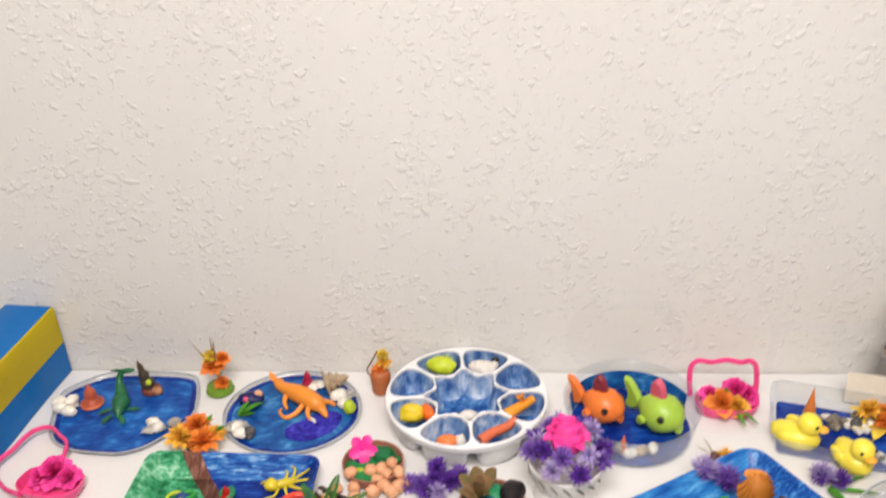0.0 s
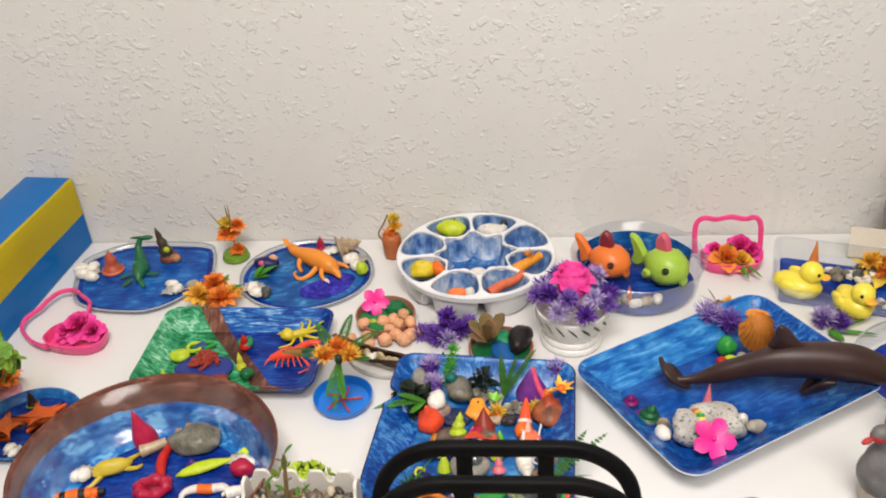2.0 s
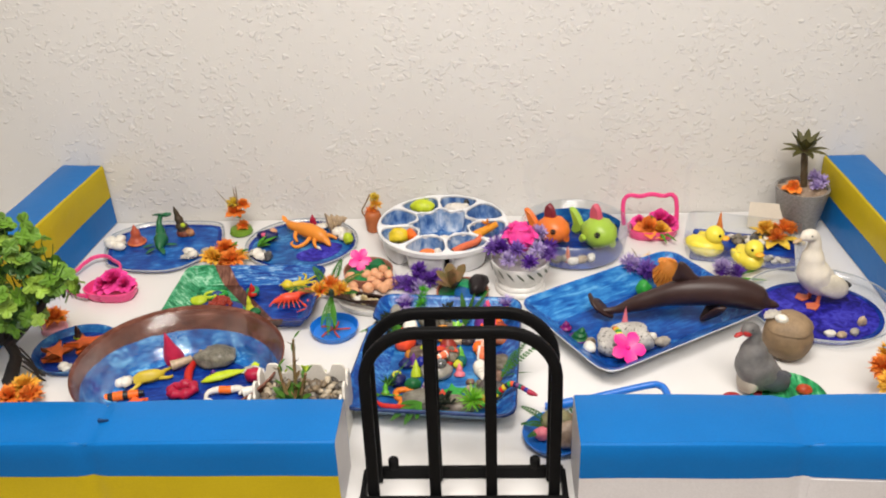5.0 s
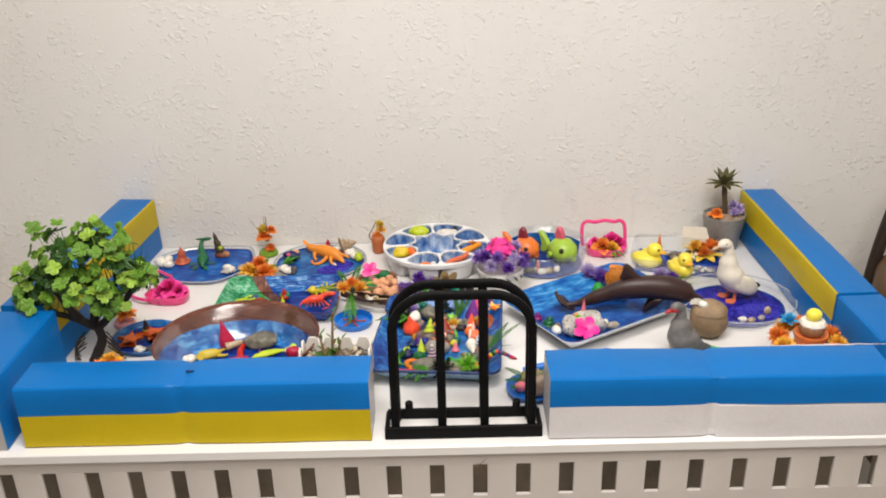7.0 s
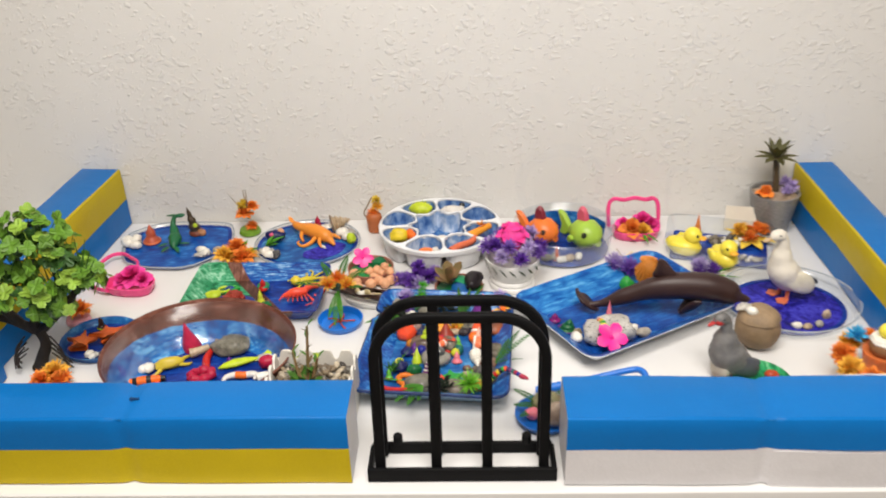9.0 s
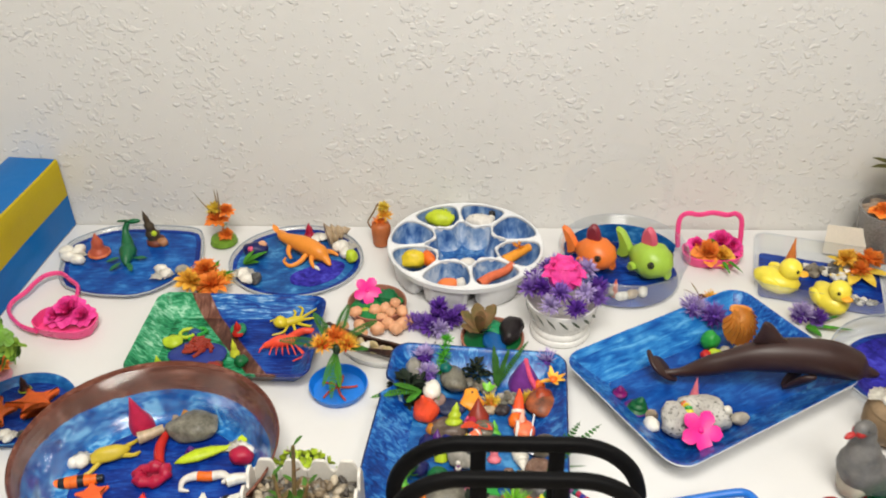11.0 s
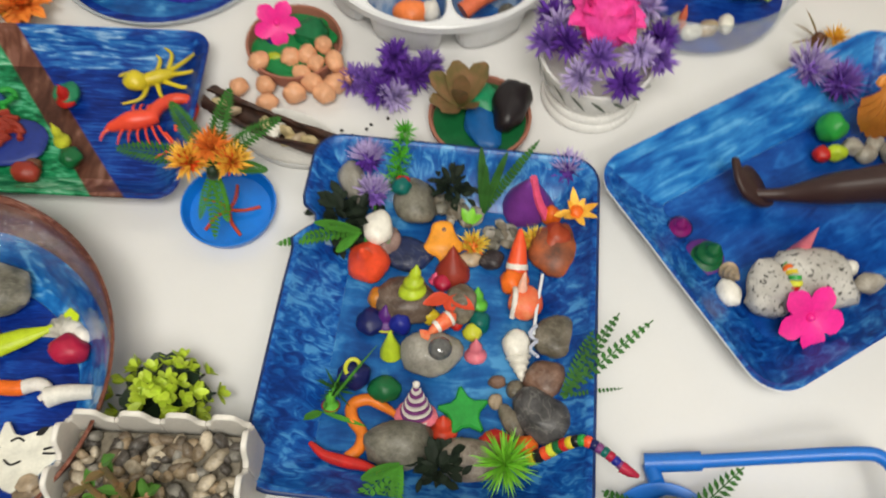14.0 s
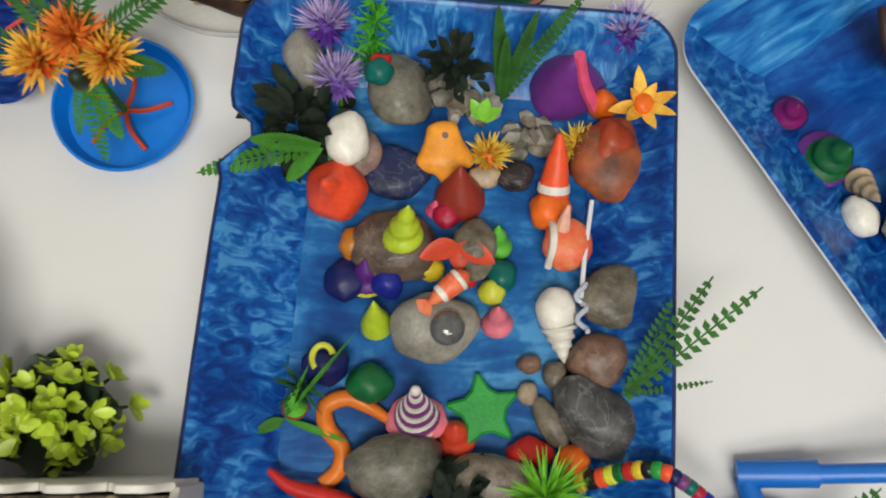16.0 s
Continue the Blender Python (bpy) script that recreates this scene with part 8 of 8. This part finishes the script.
# ---- geese ----


def goose(x, y, z, rz, s, label, skin, wing, foot, bill, tail, drop=0.010, stout=1.0, breast=None, neck=1.0):
    """A standing goose; drop: how far its body sinks between the legs; stout and neck: how thick it is."""
    ob = thing("toy_goose", label, "toy", x, y, z, rz, s=s)
    spine = [(-0.046, 0.029), (-0.034, 0.033), (-0.019, 0.039), (-0.005, 0.048), (0.004, 0.060), (0.008, 0.075), (0.009, 0.090), (0.010, 0.103), (0.014, 0.112), (0.023, 0.115), (0.033, 0.111)]
    line = bend([(px, 0, pz - drop * max(0.0, 1 - max(0.0, pz - 0.034) / 0.060)) for px, pz in spine], 4)
    body_w = [(0, 0.004), (0.12, 0.0185), (0.26, 0.0255), (0.38, 0.0262), (0.52, 0.0175), (0.64, 0.0095), (0.76, 0.0078), (0.85, 0.0092), (0.92, 0.0088), (1.0, 0.003)]
    body_h = [(0, 0.004), (0.12, 0.0175), (0.26, 0.0250), (0.38, 0.0252), (0.52, 0.0175), (0.64, 0.0098), (0.76, 0.0082), (0.85, 0.0095), (0.92, 0.0085), (1.0, 0.003)]
    fat = lambda rows: [(a, r * (stout if a < 0.6 else neck)) for a, r in rows]
    part("body", body_of([tuple(p) for p in line], along(fat(body_w), 41, 0), along(fat(body_h), 41, 0), 18), skin, ob, sharp=80)
    part("tail", blob(0.014, 0.010, 0.005, 7, 0.1, 1, 2, False), tail, ob, m=pose(-0.052, 0, 0.031 - drop, 0, -14, 0))
    part("bill", blob(0.008, 0.004, 0.003, 1, 0.05, 1, 2, False), bill, ob, m=pose(0.038, 0, 0.109, 0, 18, 0))
    if breast is not None:
        part("breast", blob(0.0135 * stout, 0.0195 * stout, 0.029, 6, 0.1, 1, 3, False), breast, ob, m=pose(0.0085, 0, 0.046 - drop, 0, -12, 0))
        part("face", blob(0.0085, 0.0088, 0.0075, 6, 0.05, 1, 3, False), bill, ob, m=pose(0.0255, 0, 0.1115, 0, 0, 0))
    for sy in (-1, 1):
        part("wing", blob(0.030, 0.0065, 0.0175, 5, 0.1, 1.2, 3, False), wing, ob, m=pose(-0.021, sy * 0.0195 * stout, 0.0415 - drop, sy * 5, -30, 0))
        part("leg", tube([(-0.008, sy * 0.009, 0.026 - drop * 0.5), (-0.006, sy * 0.010, 0.003)], 0.003, 8), foot, ob)
        web = prism(softened([(-0.004, -0.003), (-0.004, 0.003), (0.012, 0.011), (0.016, 0.004), (0.020, 0.0), (0.016, -0.004), (0.012, -0.011)], 1), 0, 0.003, 0.0008)
        part("foot", web, foot, ob, m=pose(-0.005, sy * 0.011, 0.0002, 0, 0, sy * 12))
        part("eye", blob(0.0017, 0.0009, 0.0017, 1, 0, 1, 2, False), BLACK, ob, m=Matrix.Translation((0.022, sy * 0.0083, 0.117)))
    return ob


goose(0.474, 0.374, 0.003, 196, 0.93, "cream-white plastic goose standing on a blue plate", surface("cream_plastic_goose", (0.78, 0.73, 0.63), 0.5, 0.9, 1.05, 50), surface("cream_wing", (0.76, 0.71, 0.58), 0.55, 0.85, 1.05, 90, 300, 0.5), plastic(0.60, 0.15, 0.07, rough=0.5), surface("tan_bill", (0.60, 0.42, 0.24), 0.5), surface("black_tail", (0.02, 0.018, 0.018), 0.5), 0.009, 0.92, None, 1.0)
goose(0.346, 0.185, 0.002, 200, 0.80, "grey plastic goose with a red face", surface("grey_goose", (0.12, 0.118, 0.118), 0.5, 0.7, 1.3, 34, 400, 0.2, second=(0.22, 0.21, 0.20)), surface("slate_wing", (0.085, 0.09, 0.105), 0.5, 0.8, 1.2, 80, 300, 0.4), plastic(0.30, 0.022, 0.025, rough=0.5), plastic(0.42, 0.02, 0.02, rough=0.5), bpy.data.materials["slate_wing"], 0.016, 1.12, surface("cream_breast", (0.52, 0.47, 0.38), 0.55, 0.8, 1.1, 60))
for k, (x, y) in enumerate(((0.474, 0.294), (0.488, 0.291), (0.506, 0.297))):
    stone(x, y, 0.008, 0.006, 0.005, (SHELL_WHITE, SHELL_TAN, STONE_PALE)[k % 3], 120 + k, 25 * k, 0.0016, "small cream pebble on the plate rim")
lump(0.522, 0.316, 0.006, 0.004, 0.008, SHELL_TAN, "tan shell chip on the plate", 0.0016, name="shell_chip", category="shell")

coco = thing("coconut_shell", "cracked brown coconut-like seed pod", "seed pod", 0.406, 0.258)
part("pod", blob(0.031, 0.030, 0.0300, 6, 0.06, 1.2, 4), surface("seed_pod", (0.235, 0.155, 0.085), 0.65, 0.75, 1.15, 60, 300, 0.6), coco)
part("flap", lathe([(0.0282, 0.0440), (0.0262, 0.0490), (0.019, 0.0560), (0.008, 0.0600)], 30, 1, 0.97, False, True, 0.03, 5), surface("seed_pod_rim", (0.29, 0.20, 0.115), 0.65, 0.7, 1.15, 60, 300, 0.6), coco)
shell_heap(0.390, 0.262, 0.052, "white shell lying on the seed pod", 26, 0.012, SHELL_WHITE, 1)
gplate = thing("green_saucer", "small plate painted with green strokes", "saucer", 0.384, 0.172)
part("plate", lathe([(0.032, 0.0), (0.038, 0.001), (0.044, 0.006), (0.043, 0.0068), (0.036, 0.0022), (0.01, 0.002)], 40), marker("green_saucer_strokes", [(0.004, 0.08, 0.03), (0.008, 0.18, 0.06), (0.03, 0.34, 0.12), (0.3, 0.62, 0.36)], (150, 30, 60)), gplate, sharp=60)
lump(0.404, 0.177, 0.009, 0.007, 0.006, clay(0.45, 0.06, 0.02), "red-brown clay flower on the saucer", 0.003)
lump(0.318, 0.166, 0.011, 0.008, 0.006, clay(0.40, 0.02, 0.02), "dark red clay piece at the goose's feet", 0.0)

# ---- flower wreath with a duck in an eggshell ----
wreath = thing("flower_wreath", "orange silk flower wreath round a terracotta pot", "wreath", 0.527, 0.157)
q = random.Random(44)
for k in range(10):
    a = 2 * math.pi * (k + 0.5) / 10
    bm = blossom(bmesh.new(), ((0.044 if math.cos(a) < 0 else 0.037) * math.cos(a), 0.041 * math.sin(a), 0.042 + 0.004 * math.sin(a)), 0.019, q, 4, 10, math.degrees(a), 50, 0.34, 0.4)
    pompom(0.0185, 120, 0.0032, q, -20, 20, ((0.044 if math.cos(a) < 0 else 0.037) * math.cos(a), 0.041 * math.sin(a), 0.042 + 0.004 * math.sin(a)), bm)
    part("flower_head", bm, (ORANGE_SILK, AMBER_SILK)[k % 2], wreath)
part("pot", lathe([(0.018, 0.0), (0.020, 0.002), (0.023, 0.050), (0.0245, 0.054), (0.0245, 0.058), (0.022, 0.058), (0.020, 0.055), (0.01, 0.0545)], 32), surface("orange_pot", (0.72, 0.19, 0.05), 0.5), wreath, sharp=60)
part("blue_flower", pompom(0.015, 70, 0.004, q, -20, 20, (-0.026, 0.022, 0.066)), fabric((0.05, 0.42, 0.72)), wreath)
egg = thing("eggshell_cup", "brown and white cup holding a tiny yellow duck", "cup", 0.527, 0.157, 0.0545)
part("cup", lathe([(0.0130, 0.0), (0.0155, 0.002), (0.0185, 0.010), (0.0180, 0.018), (0.0160, 0.021)], 28), surface("brown_cup", (0.32, 0.16, 0.07), 0.6), egg)
part("white_rim", lathe([(0.0180, 0.0165), (0.0190, 0.0195), (0.0165, 0.0240), (0.010, 0.0250)], 28, wave=0.04, waves=7), SHELL_WHITE, egg)
part("duck_head", blob(0.0115, 0.011, 0.0100, 3, 0.08, 1, 3), DUCK, egg, m=Matrix.Translation((0, 0, 0.0235)))

# ---- picket planter with pebbles ----
planter = thing("picket_planter", "white plastic picket planter filled with pebbles", "planter", -0.176, 0.106, 0, -1)
PX, PY, PZT = 0.050, 0.047, 0.071
PICKET = surface("ivory_plastic", (0.74, 0.71, 0.65), 0.42, 0.95, 1.04, 40, 400, 0.06)
part("base", box(-PX + 0.001, -PY + 0.001, 0.0, PX - 0.001, PY - 0.001, 0.004), PICKET, planter)
for side in range(4):
    half = PX if side % 2 == 0 else PY
    other = PY if side % 2 == 0 else PX
    n = 4
    w = 2 * half / n
    for k in range(n):
        x = -half + w * (k + 0.5)
        out = [(-w / 2 + 0.0002, 0.0), (w / 2 - 0.0002, 0.0), (w / 2 - 0.0002, PZT - 0.0125), (w / 2 - 0.0030, PZT - 0.0105), (w / 2 - 0.0045, PZT - 0.0055), (w / 2 - 0.0062, PZT - 0.0012), (w / 2 - 0.0085, PZT + 0.0006), (-w / 2 + 0.0085, PZT + 0.0006), (-w / 2 + 0.0062, PZT - 0.0012), (-w / 2 + 0.0045, PZT - 0.0055), (-w / 2 + 0.0030, PZT - 0.0105), (-w / 2 + 0.0002, PZT - 0.0125)]
        bm = prism(out, -0.0016, 0.0016, 0.0005)
        bmesh.ops.transform(bm, matrix=pose(0, 0, 0, 0, 0, 90 * side) @ pose(x, -other, 0.0, 90, 0, 0), verts=bm.verts)
        part("picket", bm, PICKET, planter)
part("soil", box(-PX + 0.004, -PY + 0.004, 0.004, PX - 0.004, PY - 0.004, 0.050), STONE_TAUPE, planter)
PEBBLES = [rock((0.085, 0.062, 0.040), (0.18, 0.135, 0.09)), rock((0.36, 0.28, 0.18), (0.62, 0.54, 0.41)), rock((0.035, 0.031, 0.028), (0.09, 0.076, 0.064)), rock((0.19, 0.135, 0.08), (0.36, 0.27, 0.165)), rock((0.15, 0.14, 0.12), (0.30, 0.28, 0.24))]
q = random.Random(77)
shapes = []
for k in range(15):
    bm = blob(q.uniform(0.0035, 0.0064), q.uniform(0.0030, 0.0047), q.uniform(0.0025, 0.0039), 200 + k, 0.25, 1.2, 2, False)
    me = bpy.data.meshes.new("pebble")
    bmesh.ops.recalc_face_normals(bm, faces=bm.faces)
    bm.to_mesh(me)
    bm.free()
    me.shade_smooth()
    me.materials.append(PEBBLES[k % 5])
    shapes.append(me)
for k in range(296):
    ob = new("pebble", shapes[q.randrange(15)])
    ob.parent = planter
    ob.matrix_basis = pose(q.uniform(-PX + 0.008, PX - 0.008), q.uniform(-PY + 0.008, PY - 0.008), 0.0510 + q.uniform(0, 0.0045), q.uniform(0, 360), q.uniform(-30, 30), q.uniform(0, 360))
succ = thing("succulent", "green plastic succulent growing from pebbles", "artificial plant", -0.180, 0.100, 0.053)
SUCC = surface("succulent_green", (0.070, 0.175, 0.028), 0.42, 0.7, 1.35, 80, 500, 0.1, spec=0.3)
for k in range(13):
    part("leaf", blade(bmesh.new(), aim((0, 0, 0), 137.5 * k, 30 + 4.0 * (k % 9)), 0.026 + 0.0014 * (k % 5), 0.0092, 10, 0.5, 6, 0.68, 0.10), SUCC, succ)
for base, bow, tip in (((0.002, 0.004), (0.004, 0.007), (0.007, 0.009, 0.083)), ((-0.004, 0.002), (-0.010, 0.006), (-0.014, 0.010, 0.046)), ((0.005, 0.000), (0.010, 0.004), (0.016, 0.006, 0.040))):
    stalk = bend([(*base, 0.0), (*bow, tip[2] * 0.5), tip], 4)
    part("stalk", tube(stalk, taper(0.0026, 0.0014, 9), 7), LEAF_OLIVE, succ)
    for k in range(1, 9):
        part("leaf", blade(bmesh.new(), aim(stalk[k], 137 * k, 40), 0.013, 0.0048, 10, 0.4, 4), LEAF_OLIVE if k % 2 else SUCC, succ)
lime = thing("lime_plant", "bushy lime-green plastic plant in a dark pot", "artificial plant", -0.186, 0.180)
part("pot", lathe([(0.013, 0.0), (0.017, 0.002), (0.020, 0.020), (0.016, 0.022)], 24), surface("black_green_pot", (0.015, 0.03, 0.02), 0.5), lime)
# Dark leaves beneath; ringed all round, they also colour in the gaps' shade.
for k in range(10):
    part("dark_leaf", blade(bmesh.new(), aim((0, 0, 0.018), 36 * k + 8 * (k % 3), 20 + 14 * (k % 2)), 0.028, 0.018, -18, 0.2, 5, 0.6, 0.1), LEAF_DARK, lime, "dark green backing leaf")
q = random.Random(19)
for k in range(38):
    a, e = 137.5 * k + q.uniform(-18, 18), 8 + 78 * (k / 37) ** 1.2
    d = 0.0205 * q.uniform(0.75, 1.2)
    p = Vector((1.3 * d * math.cos(radians(a)) * math.cos(radians(e)), 1.1 * d * math.sin(radians(a)) * math.cos(radians(e)), 0.018 + 0.85 * d * math.sin(radians(e))))
    out = Vector((p.x, p.y, 0.6 * (p.z - 0.012))).normalized()
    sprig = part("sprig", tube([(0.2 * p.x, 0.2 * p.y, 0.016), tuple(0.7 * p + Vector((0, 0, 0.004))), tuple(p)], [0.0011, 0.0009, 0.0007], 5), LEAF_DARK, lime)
    up = out.to_track_quat("Z", "X").to_matrix().to_4x4()
    turn0 = q.uniform(0, 360)
    for j in range(6):
        tip = Matrix.Translation(p + out * 0.001) @ up @ aim((0, 0, 0), turn0 + 60 * j + q.uniform(-22, 22), q.uniform(8, 60))
        part("leaflet", blade(bmesh.new(), tip, q.uniform(0.0062, 0.0092), q.uniform(0.0032, 0.0048), 16, 0.25, 5, 0.66, 0.14), LEAF_LIME, sprig)

# ---- blue scoop frame and the blue saucer with ferns ----
BLUE_PLASTIC = plastic(0.010, 0.15, 0.58, rough=0.36)
net = thing("scoop_frame", "bright blue plastic scoop handle frame", "toy scoop", 0, 0)
part("frame", tube(bend([(0.132, 0.1505, 0.0145), (0.170, 0.151, 0.0247), (0.214, 0.1512, 0.0365), (0.227, 0.1480, 0.0395), (0.2325, 0.136, 0.0405), (0.2335, 0.106, 0.0400), (0.2335, 0.0745, 0.0390)], 5), 0.0042, 10), BLUE_PLASTIC, net)
part("grip", tube([(0.1000, 0.1508, 0.0064), (0.104, 0.1508, 0.0072), (0.132, 0.1507, 0.0145)], 0.0060, 10), BLUE_PLASTIC, net)
part("neck", tube([(0.1035, 0.150, 0.0068), (0.1045, 0.144, 0.0078), (0.1055, 0.1375, 0.0100)], 0.0050, 10), BLUE_PLASTIC, net)
blue = thing("blue_saucer", "bright blue plastic saucer with stones and ferns", "saucer", 0.107, 0.102)
part("plate", lathe([(0.024, 0.0), (0.030, 0.001), (0.0365, 0.010), (0.0365, 0.0115), (0.035, 0.0115), (0.029, 0.003), (0.01, 0.0026)], 40), BLUE_PLASTIC, blue, sharp=60)
stone(0.110, 0.113, 0.021, 0.017, 0.014, rock((0.16, 0.15, 0.06), (0.28, 0.26, 0.14)), 140, 0, 0.005, "mossy brown stone in the blue saucer")
stone(0.119, 0.089, 0.017, 0.013, 0.016, rock((0.40, 0.26, 0.18), (0.52, 0.40, 0.30)), 141, 0, 0.005, "tan stone in the blue saucer")
ob = thing("fern", "green plastic ferns in the blue saucer", "artificial plant", 0.108, 0.107, 0.014)
for yaw, pitch, length, w in ((150, 32, 0.046, 0.015), (40, 26, 0.060, 0.017), (15, 20, 0.056, 0.016), (178, 22, 0.040, 0.014), (205, 15, 0.036, 0.013), (345, 15, 0.046, 0.014)):
    part("frond", frond(bmesh.new(), aim((0, 0, 0), yaw, pitch), length, w, 14, -30, 0.0030), FERN, ob)
cone_shell(0.134, 0.118, 0.0095, 0.026, clay(0.78, 0.26, 0.26), "pink clay cone beside ferns", z=0.010, turns=1)
lump(0.092, 0.099, 0.009, 0.008, 0.008, ROSE, "pink clay bud in the saucer", 0.005)

# ---- little plastic tree ----
tree = thing("plastic_tree", "small plastic tree with bright clover-like leaves", "artificial tree", -0.560, 0.220)
part("trunk", tube(bend([(-0.010, 0.0, 0.0), (-0.002, 0.0, 0.018), (0.008, 0.0, 0.042), (0.000, 0.0, 0.068)], 4), taper(0.0105, 0.0062, 13, 0.6), 10), BARK, tree)
TREE_LINES = [[(0.002, 0, 0.058), (0.026, 0.002, 0.080), (0.040, 0.004, 0.120), (0.050, 0.000, 0.165)], [(0.000, 0, 0.062), (-0.030, 0.0, 0.078), (-0.060, -0.006, 0.092), (-0.092, -0.010, 0.120)], [(0.0, 0, 0.066), (0.002, 0.012, 0.110), (-0.010, 0.018, 0.160), (-0.008, 0.012, 0.205)], [(-0.020, 0, 0.074), (-0.036, -0.014, 0.120), (-0.050, -0.018, 0.165)], [(0.026, 0.002, 0.080), (0.062, -0.004, 0.115), (0.090, -0.006, 0.160)]]
for line in TREE_LINES:
    pts = bend(line, 4)
    part("bough", tube(pts, taper(0.0075, 0.002, len(pts)), 8), BARK, tree)
for k, (x, y, yaw) in enumerate(((-0.030, 0.0, 200), (0.026, 0.0, 340), (0.030, -0.01, 300), (-0.026, -0.012, 250))):
    for j in range(3):
        part("twig", tube(bend([(x * 0.6, y, 0.052 - 0.01 * j), (x * 1.1, y - 0.004, 0.034 - 0.006 * j), (x * 1.25 + 0.004 * j, y - 0.006, 0.012)], 3), 0.0012, 5), BARK, tree)
q = random.Random(12)
clumps = [((-0.014, 0.0, 0.196), 0.054), ((-0.050, -0.006, 0.150), 0.046), ((0.052, 0.0, 0.160), 0.042), ((-0.085, -0.010, 0.125), 0.032), ((-0.008, -0.016, 0.130), 0.046), ((0.080, 0.0, 0.140), 0.026), ((0.022, 0.004, 0.205), 0.034), ((0.030, -0.010, 0.110), 0.030)]
CLOVER = [surface("clover_leaf", (0.115, 0.255, 0.018), 0.55, 0.7, 1.25, 60, 500, 0.1, vary=0.2), surface("clover_leaf_pale", (0.25, 0.41, 0.042), 0.55, 0.75, 1.2, 60, 500, 0.1, vary=0.2), surface("clover_inner_shade_and_stem", (0.030, 0.095, 0.012), 0.55, 0.7, 1.25, 60, 500, 0.1, vary=0.2)]


def leaflet(bm, m, r):
    """A notched heart-shaped leaflet along m's x."""
    for side in (-1, 1):
        blade(bm, m @ aim((0, 0, 0), side * 13, 0, side * -14), r, r * 0.46, -16, 0.15, 4, 0.70, 0.30)


for k in range(300):
    (cx, cy, cz), r = clumps[k % len(clumps)]
    a, e, d = q.uniform(0, 6.283), math.asin(q.uniform(-0.55, 1)), r * q.uniform(0.35, 1.32)
    way = Vector((math.cos(a) * math.cos(e), math.sin(a) * math.cos(e), math.sin(e)))
    p = Vector((cx, cy, cz)) + d * Vector((way.x, 0.85 * way.y, 0.8 * way.z))
    face = (way + Vector((0, -0.4, 0.8)) + Vector((q.uniform(-0.9, 0.9), q.uniform(-0.9, 0.9), q.uniform(-0.6, 0.6)))).normalized()
    turn = Matrix.Translation(p) @ face.to_track_quat("Z", "Y").to_matrix().to_4x4() @ pose(0, 0, 0, 0, 0, q.uniform(0, 90))
    bm = bmesh.new()
    size = q.uniform(0.0085, 0.0130)
    for j in range(4):
        leaflet(bm, turn @ aim((0, 0, 0), 90 * j + q.uniform(-10, 10), q.uniform(5, 22)), size)
    tube([p, p - 0.6 * size * face - Vector((0, 0, 0.004)), p - 1.2 * size * face - Vector((0, 0, 0.012))], 0.0006, 4, bm)
    # Leaves deep in a clump turn dark: its inner shade is put into colour.
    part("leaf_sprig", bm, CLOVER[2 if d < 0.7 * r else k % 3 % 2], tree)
for k in range(70):
    line = TREE_LINES[k % 5]
    foot = Vector(line[1]).lerp(Vector(line[-1]), q.uniform(0.0, 0.8))
    way = Vector((q.uniform(-0.7, 0.7) + 3 * foot.x, q.uniform(-0.6, 0.3), q.uniform(0.5, 1.0))).normalized() * q.uniform(0.035, 0.070)
    part("stem", tube(bend([foot, foot + 0.5 * way + Vector((0, 0, -0.004)), foot + way], 3), taper(0.0011, 0.0005, 7), 5), CLOVER[2], tree)
